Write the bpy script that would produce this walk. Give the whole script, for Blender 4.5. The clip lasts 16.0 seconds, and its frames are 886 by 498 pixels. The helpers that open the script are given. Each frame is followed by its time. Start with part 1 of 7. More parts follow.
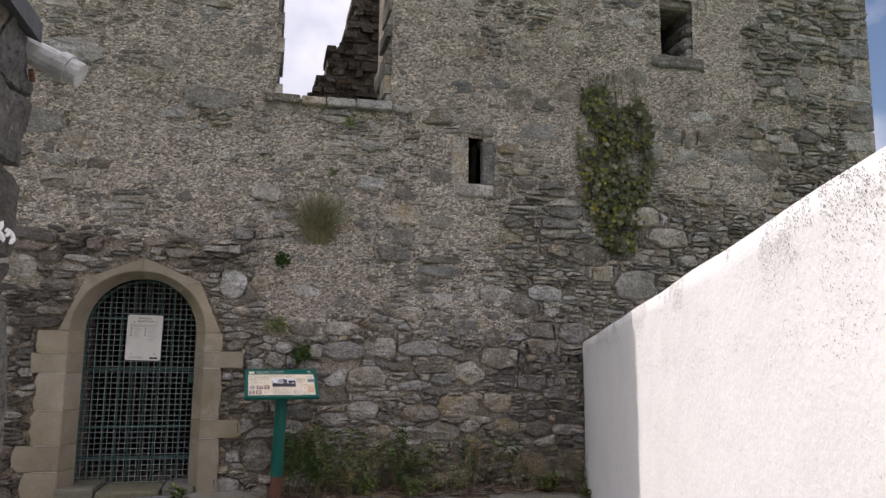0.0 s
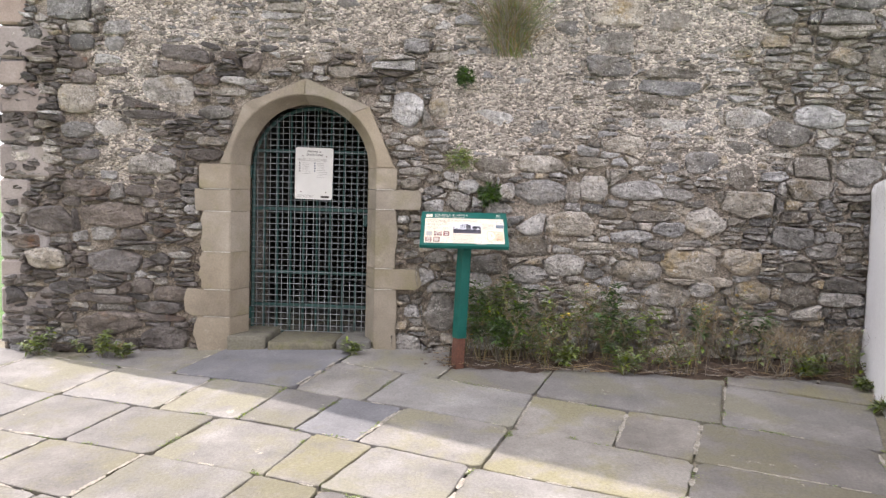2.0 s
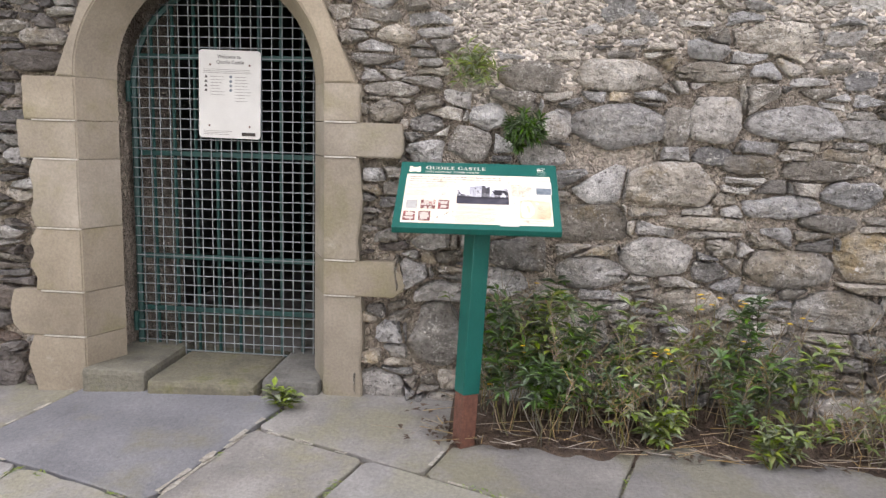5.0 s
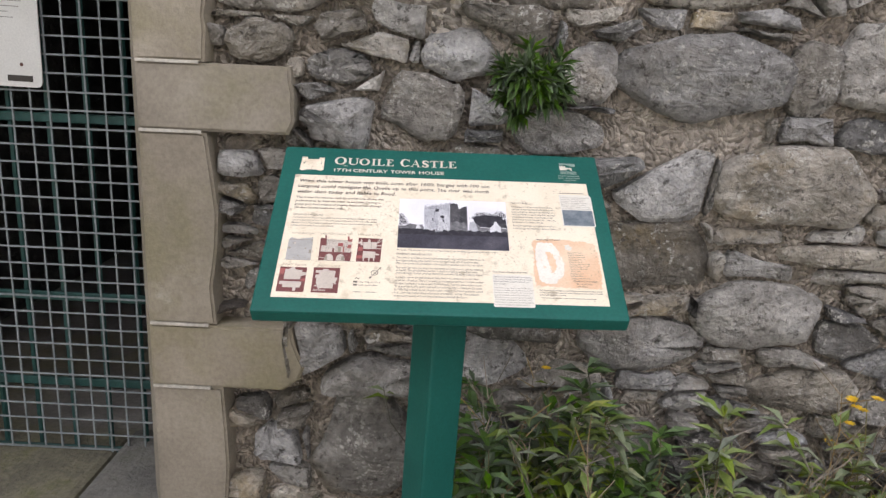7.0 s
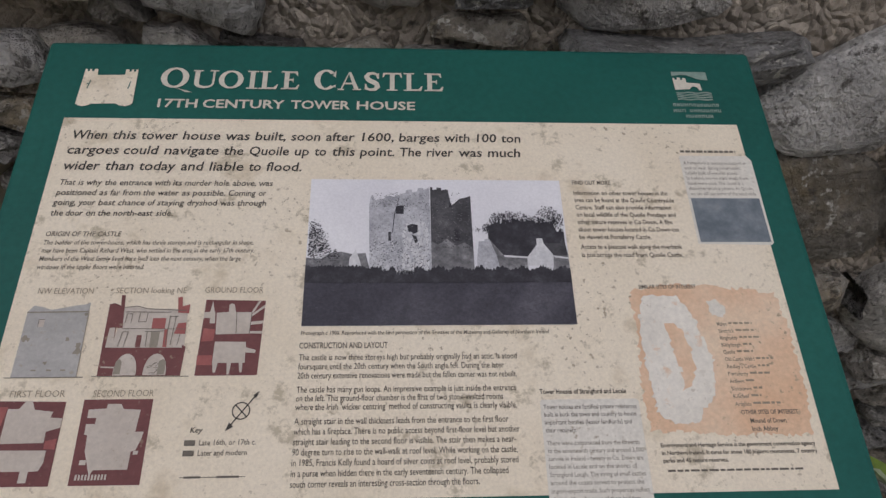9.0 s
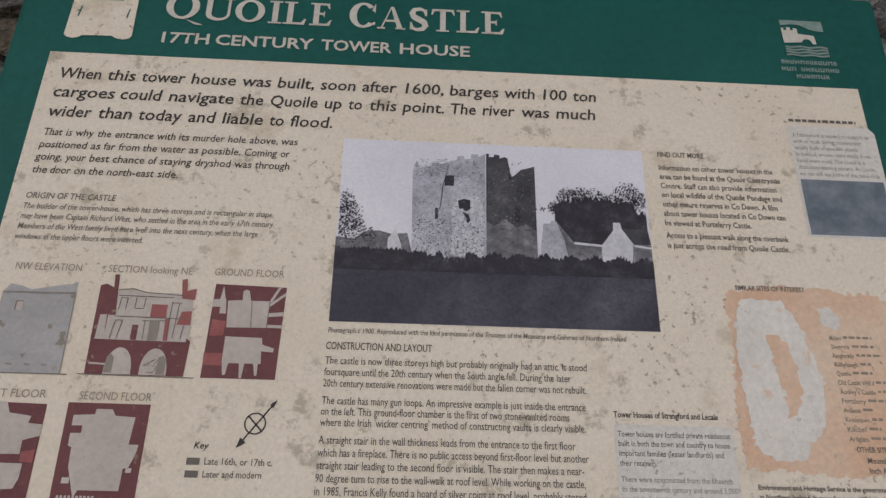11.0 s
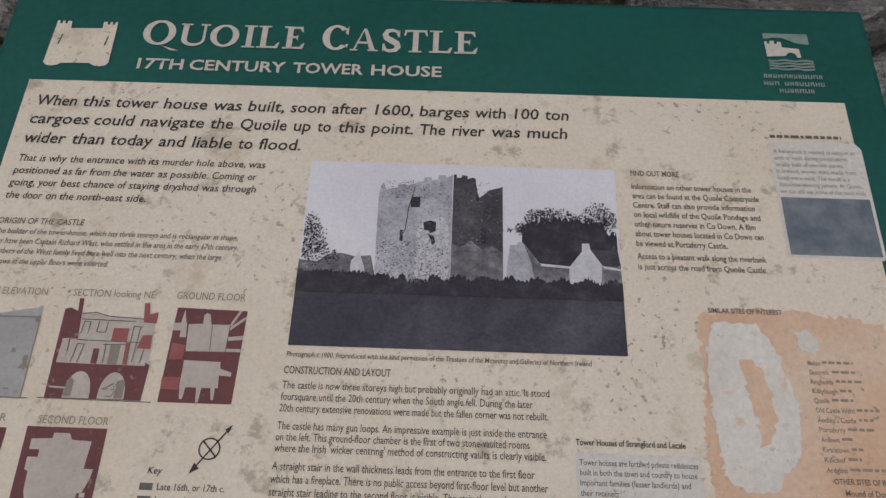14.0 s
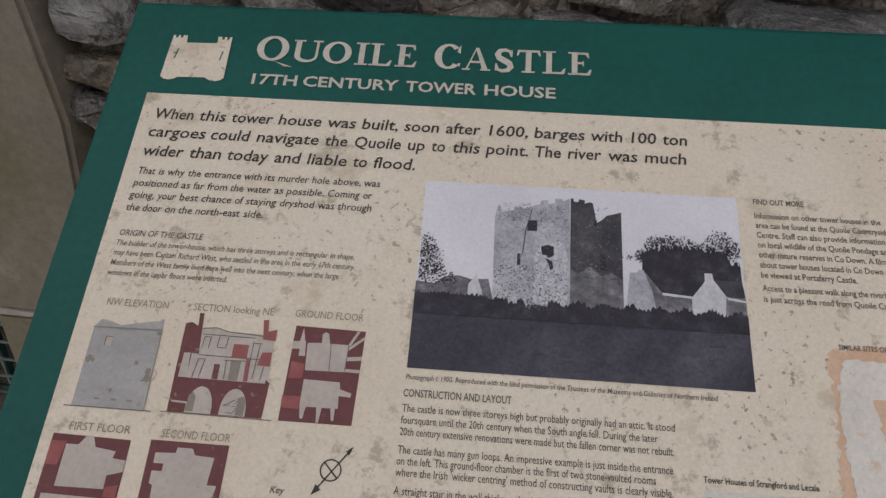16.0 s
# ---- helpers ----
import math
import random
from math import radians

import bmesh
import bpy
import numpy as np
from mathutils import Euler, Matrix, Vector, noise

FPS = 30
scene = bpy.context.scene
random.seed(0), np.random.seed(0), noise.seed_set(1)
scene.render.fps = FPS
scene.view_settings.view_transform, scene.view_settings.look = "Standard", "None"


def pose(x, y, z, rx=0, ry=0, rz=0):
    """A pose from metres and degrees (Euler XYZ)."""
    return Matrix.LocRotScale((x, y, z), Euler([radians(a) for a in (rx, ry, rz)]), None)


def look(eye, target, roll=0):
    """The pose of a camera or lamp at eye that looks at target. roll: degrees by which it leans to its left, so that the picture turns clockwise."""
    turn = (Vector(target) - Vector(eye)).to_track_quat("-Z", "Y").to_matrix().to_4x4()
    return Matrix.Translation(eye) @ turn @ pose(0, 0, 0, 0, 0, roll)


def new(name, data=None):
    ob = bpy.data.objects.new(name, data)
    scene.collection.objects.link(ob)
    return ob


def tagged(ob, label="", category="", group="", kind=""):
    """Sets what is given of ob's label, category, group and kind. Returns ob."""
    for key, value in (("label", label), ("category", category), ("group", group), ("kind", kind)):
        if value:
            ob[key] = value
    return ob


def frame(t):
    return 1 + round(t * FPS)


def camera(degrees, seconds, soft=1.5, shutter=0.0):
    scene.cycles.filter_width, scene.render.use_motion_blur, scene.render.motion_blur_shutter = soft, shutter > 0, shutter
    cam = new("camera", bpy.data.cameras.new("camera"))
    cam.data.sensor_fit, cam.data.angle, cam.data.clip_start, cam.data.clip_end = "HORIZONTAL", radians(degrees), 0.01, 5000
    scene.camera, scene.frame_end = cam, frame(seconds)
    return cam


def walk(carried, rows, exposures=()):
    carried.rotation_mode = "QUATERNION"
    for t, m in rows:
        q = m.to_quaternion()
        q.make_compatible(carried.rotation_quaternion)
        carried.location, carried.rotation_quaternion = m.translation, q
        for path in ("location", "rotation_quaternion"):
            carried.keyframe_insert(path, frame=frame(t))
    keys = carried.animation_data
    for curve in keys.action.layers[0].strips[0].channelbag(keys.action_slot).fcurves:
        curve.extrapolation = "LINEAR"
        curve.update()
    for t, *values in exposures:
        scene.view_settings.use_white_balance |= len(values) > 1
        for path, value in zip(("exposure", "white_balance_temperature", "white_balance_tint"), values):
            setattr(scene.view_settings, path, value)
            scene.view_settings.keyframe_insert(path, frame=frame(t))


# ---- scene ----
cam = camera(62.1, 16.0, soft=1.4)
PATH = [
    (0, (-0.292, 0.541, 1.341), (0.174, 2.466, 1.62), 0.7),
    (0.2, (-0.256, 0.616, 1.332), (0.142, 2.568, 1.512), 1.1),
    (0.3, (-0.229, 0.673, 1.326), (0.133, 2.637, 1.436), 0.6),
    (0.5, (-0.162, 0.836, 1.29), (0.066, 2.823, 1.289), 0.3),
    (1, (-0.118, 1.115, 1.269), (-0.045, 3.112, 1.192), 0.8),
    (1.5, (-0.121, 1.493, 1.278), (-0.183, 3.489, 1.171), 1.2),
    (2, (-0.007, 1.93, 1.283), (-0.104, 3.923, 1.143), 1.6),
    (2.5, (-0.004, 2.315, 1.278), (-0.113, 4.309, 1.17), 2.2),
    (3, (-0.024, 2.694, 1.268), (-0.155, 4.685, 1.133), 1.4),
    (3.5, (0.035, 3.056, 1.269), (-0.112, 5.041, 1.071), 2.4),
    (4, (0.004, 3.493, 1.24), (-0.122, 5.474, 0.997), 3.6),
    (4.2, (0.001, 3.66, 1.249), (-0.123, 5.642, 1.011), 2.8),
    (6.3, (0.037, 5.384, 1.332), (-0.172, 7.317, 0.865), 1.7),
    (6.5, (-0.035, 5.528, 1.333), (-0.159, 7.477, 0.899), 2.0),
    (7, (-0.099, 5.827, 1.355), (-0.115, 7.764, 0.858), 2.6),
    (7.5, (-0.085, 6.137, 1.351), (-0.104, 8.045, 0.751), 1.4),
    (8, (-0.076, 6.367, 1.362), (-0.143, 8.242, 0.669), 0.7),
    (8.5, (-0.141, 6.527, 1.355), (-0.072, 8.344, 0.52), 2.5),
    (9, (-0.105, 6.637, 1.332), (-0.052, 8.396, 0.381), 2.3),
    (9.5, (-0.08, 6.696, 1.308), (-0.008, 8.392, 0.25), 3.3),
    (10, (-0.118, 6.722, 1.309), (-0.097, 8.387, 0.202), 4.0),
    (10.2, (-0.134, 6.726, 1.311), (-0.098, 8.386, 0.196), 4.8),
    (12.3, (-0.115, 6.738, 1.314), (-0.152, 8.421, 0.234), 2.1),
    (12.5, (-0.113, 6.735, 1.309), (-0.157, 8.422, 0.236), 2.0),
    (13, (-0.102, 6.736, 1.311), (-0.16, 8.416, 0.227), 2.0),
    (13.5, (-0.092, 6.739, 1.311), (-0.174, 8.419, 0.23), 1.8),
    (14, (-0.084, 6.744, 1.314), (-0.174, 8.426, 0.237), 1.8),
    (14.5, (-0.101, 6.749, 1.316), (-0.247, 8.429, 0.242), 2.5),
    (15, (-0.117, 6.749, 1.318), (-0.295, 8.435, 0.255), 2.3),
    (15.5, (-0.128, 6.749, 1.32), (-0.311, 8.428, 0.25), 1.9),
    (16, (-0.136, 6.749, 1.319), (-0.319, 8.431, 0.253), 1.8),
]
EXPOSURES = [(t, e, 6450, 20 if t < 5 else 17) for t, e in ((0, -0.37), (0.5, -0.2), (1.0, 0.15), (1.8, 0.8), (4.0, 1.05), (6.5, 0.68), (7.5, 0.15), (8.5, -0.43), (9.5, -0.78), (16, -0.83))]
walk(cam, [(t, look(eye, target, roll)) for t, eye, target, roll in PATH], EXPOSURES)

# ---- world and sun ----
SUN_EL = radians(50)
TRAVEL = Vector((0.912, -0.41, 0)).normalized()          # the way the sunlight runs over the ground
world = bpy.data.worlds.new("world")
scene.world = world
world.use_nodes = True
wn, wl = world.node_tree.nodes, world.node_tree.links
wn.clear()
sky = wn.new("ShaderNodeTexSky")
sky.sky_type, sky.sun_disc = "NISHITA", False
sky.sun_elevation = SUN_EL
sky.sun_rotation = math.atan2(-TRAVEL.x, -TRAVEL.y)
w_tc, w_noise, w_ramp, w_mix = wn.new("ShaderNodeTexCoord"), wn.new("ShaderNodeTexNoise"), wn.new("ShaderNodeValToRGB"), wn.new("ShaderNodeMix")
w_noise.inputs["Scale"].default_value, w_noise.inputs["Detail"].default_value = 2.2, 7
w_ramp.color_ramp.elements[0].position, w_ramp.color_ramp.elements[1].position = 0.38, 0.52
w_mix.data_type = "RGBA"
w_sep, w_map, w_cloud = wn.new("ShaderNodeSeparateXYZ"), wn.new("ShaderNodeMapRange"), wn.new("ShaderNodeMix")
w_cloud.data_type = "RGBA"
w_cloud.inputs["A"].default_value, w_cloud.inputs["B"].default_value = (5.6, 5.75, 6.0, 1), (14.6, 14.7, 15.0, 1)
wl.new(w_tc.outputs["Generated"], w_sep.inputs[0])
wl.new(w_sep.outputs["Z"], w_map.inputs["Value"])
wl.new(w_map.outputs[0], w_cloud.inputs["Factor"])
wl.new(w_cloud.outputs["Result"], w_mix.inputs["B"])
w_bg, w_out = wn.new("ShaderNodeBackground"), wn.new("ShaderNodeOutputWorld")
w_bg.inputs["Strength"].default_value = 0.145
wl.new(w_tc.outputs["Generated"], w_noise.inputs["Vector"])
wl.new(w_noise.outputs["Fac"], w_ramp.inputs["Fac"])
wl.new(w_ramp.outputs["Color"], w_mix.inputs["Factor"])
wl.new(sky.outputs["Color"], w_mix.inputs["A"])
wl.new(w_mix.outputs["Result"], w_bg.inputs["Color"])
wl.new(w_bg.outputs["Background"], w_out.inputs["Surface"])

sun = new("sun", bpy.data.lights.new("sun", "SUN"))
sun.data.energy, sun.data.angle, sun.data.color = 3.8, radians(0.6), (1.0, 0.95, 0.86)
to_sun = Vector((-TRAVEL.x * math.cos(SUN_EL), -TRAVEL.y * math.cos(SUN_EL), math.sin(SUN_EL)))
sun.matrix_world = look(to_sun * 30, (0, 0, 0))


# ---- materials ----
def mat(name, stops, scale=6.0, rough=0.85, bump=0.3, fine=60.0, spread="", amount=0.35, spots=None, spot_scale=9.0,
        spot_at=0.62, metal=0.0, dist=0.01, pebble=0.0, pebble_scale=70.0, second=None, second_scale=1.3, second_at=0.55, grit=0.75, tints=(0.35, 1.35), long=1.0, specks=None, speck_scale=150.0, speck_at=0.6, strata=0.0, grime=None):
    """A weathered surface: colours along a coarse noise, fine grain, blotches of a second colour, small spots, relief."""
    m = bpy.data.materials.new(name)
    m.use_nodes = True
    nt = m.node_tree
    n, l = nt.nodes, nt.links
    b = n["Principled BSDF"]
    b.inputs["Metallic"].default_value = metal
    tc = n.new("ShaderNodeTexCoord")
    vec = tc.outputs["Object"]
    rnd = None
    if spread:
        if spread == "object":
            rnd = n.new("ShaderNodeObjectInfo").outputs["Random"]
        else:
            rnd = n.new("ShaderNodeNewGeometry").outputs["Random Per Island"]
        off = n.new("ShaderNodeVectorMath")
        off.operation = "MULTIPLY_ADD"
        comb = n.new("ShaderNodeCombineXYZ")
        for k in range(3):
            l.new(rnd, comb.inputs[k])
        l.new(comb.outputs[0], off.inputs[0])
        off.inputs[1].default_value = (37, 21, 53)
        l.new(vec, off.inputs[2])
        vec = off.outputs[0]

    def tex(sc, det=6.0, ro=0.6):
        t = n.new("ShaderNodeTexNoise")
        t.inputs["Scale"].default_value, t.inputs["Detail"].default_value, t.inputs["Roughness"].default_value = sc, det, ro
        l.new(vec, t.inputs["Vector"])
        return t.outputs["Fac"]

    def ramp(src, pts):
        r = n.new("ShaderNodeValToRGB")
        e = r.color_ramp.elements
        e[0].position, e[0].color = pts[0][0], (*pts[0][1], 1)
        e[1].position, e[1].color = pts[-1][0], (*pts[-1][1], 1)
        for p, c in pts[1:-1]:
            e.new(p).color = (*c, 1)
        l.new(src, r.inputs["Fac"])
        return r.outputs["Color"]

    def mix(a, c, f, mode="MIX"):
        x = n.new("ShaderNodeMix")
        x.data_type, x.blend_type = "RGBA", mode
        for sock, val in (("A", a), ("B", c), ("Factor", f)):
            if isinstance(val, (tuple, list)):
                x.inputs[sock].default_value = (*val, 1)
            elif isinstance(val, (int, float)):
                x.inputs[sock].default_value = val
            else:
                l.new(val, x.inputs[sock])
        return x.outputs["Result"]

    step = 0.5 / max(1, len(stops) - 1)
    col = ramp(tex(scale), [(0.27 + i * step, c) for i, c in enumerate(stops)])
    if second:
        col = mix(col, second, ramp(tex(second_scale, 5, 0.65), [(second_at, (0, 0, 0)), (second_at + 0.12, (0.85, 0.85, 0.85))]))
    if rnd is not None:
        lum = n.new("ShaderNodeMapRange")
        lum.inputs["To Min"].default_value, lum.inputs["To Max"].default_value = 1 - amount, 1 + amount
        l.new(rnd, lum.inputs["Value"])
        hsv = n.new("ShaderNodeHueSaturation")
        l.new(col, hsv.inputs["Color"])
        l.new(lum.outputs[0], hsv.inputs["Value"])
        frac = n.new("ShaderNodeMath")
        frac.operation = "FRACT"
        mul = n.new("ShaderNodeMath")
        mul.operation = "MULTIPLY"
        mul.inputs[1].default_value = 7.31
        l.new(rnd, mul.inputs[0])
        l.new(mul.outputs[0], frac.inputs[0])
        sat = n.new("ShaderNodeMapRange")
        sat.inputs["To Min"].default_value, sat.inputs["To Max"].default_value = tints
        l.new(frac.outputs[0], sat.inputs["Value"])
        l.new(sat.outputs[0], hsv.inputs["Saturation"])
        col = hsv.outputs["Color"]
    grain = tex(fine, 4, 0.7)
    col = mix(col, ramp(grain, [(0.3, (0.62, 0.62, 0.62)), (0.7, (1.28, 1.28, 1.28))]), grit, "MULTIPLY")
    height = grain
    if pebble:
        v = n.new("ShaderNodeTexVoronoi")
        v.inputs["Scale"].default_value, v.inputs["Randomness"].default_value = pebble_scale, 1.0
        mp = n.new("ShaderNodeMapping")
        mp.inputs["Scale"].default_value = (1, 1, long)
        mp.inputs["Rotation"].default_value = (0, 0.35, 0)
        l.new(vec, mp.inputs["Vector"])
        wob = n.new("ShaderNodeTexNoise")
        wob.inputs["Scale"].default_value = 16
        l.new(vec, wob.inputs["Vector"])
        warp = n.new("ShaderNodeVectorMath")
        warp.operation = "MULTIPLY_ADD"
        l.new(wob.outputs["Color"], warp.inputs[0])
        warp.inputs[1].default_value = (0.07, 0.07, 0.07)
        l.new(mp.outputs[0], warp.inputs[2])
        l.new(warp.outputs[0], v.inputs["Vector"])
        shade = n.new("ShaderNodeSeparateColor")
        l.new(v.outputs["Color"], shade.inputs[0])
        col = mix(col, ramp(shade.outputs[0], [(0.0, (0.36, 0.34, 0.31)), (0.5, (0.98, 0.97, 0.95)), (1.0, (1.75, 1.73, 1.7))]), pebble, "MULTIPLY")
        inv = n.new("ShaderNodeMath")
        inv.operation = "MULTIPLY_ADD"
        l.new(v.outputs["Distance"], inv.inputs[0])
        inv.inputs[1].default_value = -1.2
        l.new(grain, inv.inputs[2])
        height = inv.outputs[0]
    if spots:
        col = mix(col, spots, ramp(tex(spot_scale, 8, 0.75), [(spot_at, (0, 0, 0)), (spot_at + 0.07, (0.9, 0.9, 0.9))]))
    if specks:
        where = ramp(tex(11, 4, 0.6), [(0.46, (0.1, 0.1, 0.1)), (0.64, (1, 1, 1))])
        dots = ramp(tex(speck_scale, 3, 0.6), [(speck_at, (0, 0, 0)), (speck_at + 0.06, (0.9, 0.9, 0.9))])
        col = mix(col, specks, mix(where, dots, 1.0, "MULTIPLY"))
    if grime:
        col = mix(col, grime, ramp(tex(40, 7, 0.72), [(0.36, (0.85, 0.85, 0.85)), (0.435, (0, 0, 0))]))
    l.new(col, b.inputs["Base Color"])
    rr = n.new("ShaderNodeMapRange")
    rr.inputs["To Min"].default_value, rr.inputs["To Max"].default_value = max(0.05, rough - 0.1), min(1.0, rough + 0.1)
    l.new(tex(scale * 2.3, 3), rr.inputs["Value"])
    l.new(rr.outputs[0], b.inputs["Roughness"])
    if bump:
        coarse = n.new("ShaderNodeMath")
        coarse.operation = "MULTIPLY_ADD"
        l.new(tex(scale * 1.7, 5, 0.65), coarse.inputs[0])
        coarse.inputs[1].default_value = 1.6
        if strata:
            sm = n.new("ShaderNodeMapping")
            sm.inputs["Scale"].default_value, sm.inputs["Rotation"].default_value = (1, 1, 1.9), (0, 0.2, 0)
            l.new(vec, sm.inputs["Vector"])
            st = n.new("ShaderNodeTexNoise")
            st.inputs["Scale"].default_value, st.inputs["Detail"].default_value, st.inputs["Roughness"].default_value = 7, 8, 0.66
            st.inputs["Distortion"].default_value = 0.6
            l.new(sm.outputs[0], st.inputs["Vector"])
            add_st = n.new("ShaderNodeMath")
            add_st.operation = "MULTIPLY_ADD"
            l.new(st.outputs["Fac"], add_st.inputs[0])
            add_st.inputs[1].default_value = strata
            l.new(height, add_st.inputs[2])
            height = add_st.outputs[0]
        l.new(height, coarse.inputs[2])
        bp = n.new("ShaderNodeBump")
        bp.inputs["Strength"].default_value, bp.inputs["Distance"].default_value = bump, dist
        l.new(coarse.outputs[0], bp.inputs["Height"])
        l.new(bp.outputs[0], b.inputs["Normal"])
    return m


def plain(name, color, rough=0.6, metal=0.0):
    """Ink, thin print and other truly plain surfaces."""
    return mat(name, [tuple(c * 0.93 for c in color), color], scale=40, rough=rough, bump=0.0, fine=300, metal=metal, grit=0.3)


GREYS = [(0.205, 0.182, 0.150), (0.385, 0.35, 0.298), (0.60, 0.56, 0.495)]
M_STONE = mat("rubble_stone", GREYS, scale=7, spread="object", amount=0.5, bump=1.0, dist=0.035, fine=36, grit=1.0, tints=(0.3, 1.3), specks=(0.70, 0.67, 0.60), speck_scale=75, speck_at=0.56, strata=2.0, spots=(0.60, 0.57, 0.51), spot_scale=11, spot_at=0.60, second=(0.33, 0.265, 0.17), second_scale=3.2, second_at=0.53, grime=(0.085, 0.074, 0.06))
M_STONES = mat("rubble_stones", GREYS, scale=7, spread="island", amount=0.5, bump=1.0, dist=0.035, fine=36, grit=1.0, tints=(0.3, 1.3), specks=(0.70, 0.67, 0.60), speck_scale=75, speck_at=0.56, strata=2.0, spots=(0.60, 0.57, 0.51), spot_scale=11, spot_at=0.60, second=(0.33, 0.265, 0.17), second_scale=3.2, second_at=0.53, grime=(0.085, 0.074, 0.06))
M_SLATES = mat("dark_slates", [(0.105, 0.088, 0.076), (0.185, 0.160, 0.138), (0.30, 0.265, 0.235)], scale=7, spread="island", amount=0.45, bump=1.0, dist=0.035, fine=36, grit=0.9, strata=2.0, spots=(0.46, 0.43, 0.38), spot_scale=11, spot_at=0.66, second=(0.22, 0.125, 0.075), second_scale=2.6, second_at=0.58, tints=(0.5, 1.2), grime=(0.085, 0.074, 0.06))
M_HARL = mat("lime_harling", [(0.37, 0.325, 0.27), (0.53, 0.475, 0.405), (0.64, 0.59, 0.515)], scale=2.2, bump=1.0, dist=0.03, fine=45, pebble=0.95, pebble_scale=46, long=1.6, second=(0.31, 0.26, 0.18), second_scale=1.1, second_at=0.58, grime=(0.085, 0.074, 0.06))
M_JOINT = mat("lime_mortar", [(0.25, 0.208, 0.162), (0.39, 0.335, 0.27), (0.53, 0.475, 0.40)], scale=5, bump=0.9, dist=0.02, fine=50, pebble=0.5, pebble_scale=80, grime=(0.085, 0.074, 0.06))
M_DRESSED = mat("dressed_sandstone", [(0.195, 0.163, 0.119), (0.282, 0.24, 0.179), (0.375, 0.325, 0.25)], scale=2.5, spread="object", amount=0.07, tints=(0.85, 1.15), bump=0.35, dist=0.008, fine=90, grit=0.45, second=(0.225, 0.197, 0.115), second_scale=2.3, second_at=0.52, spots=(0.36, 0.325, 0.26), spot_scale=4, spot_at=0.64)
M_QUOIN = mat("pink_sandstone", [(0.22, 0.175, 0.148), (0.31, 0.255, 0.217), (0.39, 0.33, 0.285)], scale=3, spread="object", amount=0.12, bump=0.5, dist=0.012, fine=70, grit=0.5, second=(0.25, 0.215, 0.155), second_scale=2, second_at=0.56)
M_POINT = mat("pale_pointing", [(0.38, 0.345, 0.285), (0.50, 0.465, 0.40), (0.60, 0.565, 0.495)], scale=15, bump=0.4, fine=90)
M_CHIP = mat("crumbled_mortar", [(0.22, 0.20, 0.155), (0.38, 0.35, 0.29), (0.52, 0.49, 0.42)], scale=28, bump=0.8, dist=0.01, fine=90, grit=0.9, spots=(0.16, 0.16, 0.08), spot_scale=20, spot_at=0.62)
M_FLAG = mat("flagstone", [(0.140, 0.130, 0.114), (0.212, 0.198, 0.175), (0.305, 0.286, 0.252)], scale=3.0, spread="object", amount=0.22, tints=(0.6, 1.1), bump=0.6, dist=0.010, fine=70, grit=0.6, second=(0.20, 0.186, 0.110), second_scale=1.9, second_at=0.47, spots=(0.43, 0.395, 0.32), spot_scale=7, spot_at=0.64)
M_SLATEFLAG = mat("blue_grey_flagstone", [(0.135, 0.135, 0.140), (0.185, 0.185, 0.19), (0.25, 0.247, 0.245)], scale=3.0, spread="object", amount=0.1, tints=(0.8, 1.1), bump=0.6, dist=0.010, fine=70, grit=0.6, second=(0.19, 0.18, 0.13), second_scale=1.9, second_at=0.56, spots=(0.36, 0.345, 0.31), spot_scale=7, spot_at=0.66)
M_STEP = mat("mossy_step", [(0.12, 0.112, 0.088), (0.195, 0.183, 0.135), (0.29, 0.27, 0.21)], scale=6, spread="object", amount=0.2, bump=0.7, dist=0.012, fine=60, second=(0.15, 0.148, 0.075), second_scale=6, second_at=0.54)
M_BED = mat("joint_bed", [(0.16, 0.14, 0.10), (0.26, 0.235, 0.17), (0.13, 0.14, 0.06)], scale=9, bump=0.8, dist=0.02, fine=60)
M_WHITE = mat("white_roughcast", [(0.83, 0.825, 0.818), (0.875, 0.87, 0.862), (0.90, 0.896, 0.89)], scale=2.0, grit=0.15, bump=0.45, dist=0.010, fine=38, spots=(0.52, 0.50, 0.45), spot_scale=9, spot_at=0.74, specks=(0.62, 0.61, 0.57), speck_scale=45, speck_at=0.64)
M_DARKSTONE = mat("dark_corner_stone", [(0.10, 0.095, 0.085), (0.18, 0.172, 0.155), (0.30, 0.285, 0.25)], scale=5, spread="object", amount=0.3, bump=1.0, dist=0.035, fine=40, strata=2.0, second=(0.30, 0.26, 0.205), second_scale=3.2, second_at=0.56, spots=(0.46, 0.43, 0.37), spot_scale=9, spot_at=0.61, grime=(0.05, 0.047, 0.04))
# lobby walls and ceiling: interior shade put into a darker stone colour
M_LOBBY_SHADED = mat("shade_darkened_lobby_stone", [(0.05, 0.05, 0.047), (0.095, 0.092, 0.085), (0.15, 0.145, 0.13)], scale=6, bump=0.8, dist=0.025, fine=50)
M_LICHEN = mat("grey_lichen", [(0.13, 0.125, 0.11), (0.30, 0.29, 0.265)], scale=8, bump=0.0)
M_SLATE = mat("slate_roof", [(0.07, 0.075, 0.085), (0.13, 0.135, 0.145)], scale=5, bump=0.4)
M_GREEN = mat("green_paint", [(0.006, 0.079, 0.064), (0.008, 0.101, 0.081), (0.012, 0.120, 0.096)], scale=5, rough=0.42, bump=0.06, fine=160, dist=0.003, spots=(0.07, 0.19, 0.15), spot_scale=30, spot_at=0.75, grit=0.28)
M_GATE = mat("gate_paint", [(0.008, 0.042, 0.037), (0.014, 0.064, 0.056), (0.025, 0.085, 0.074)], scale=9, rough=0.5, bump=0.15, fine=140, dist=0.003)
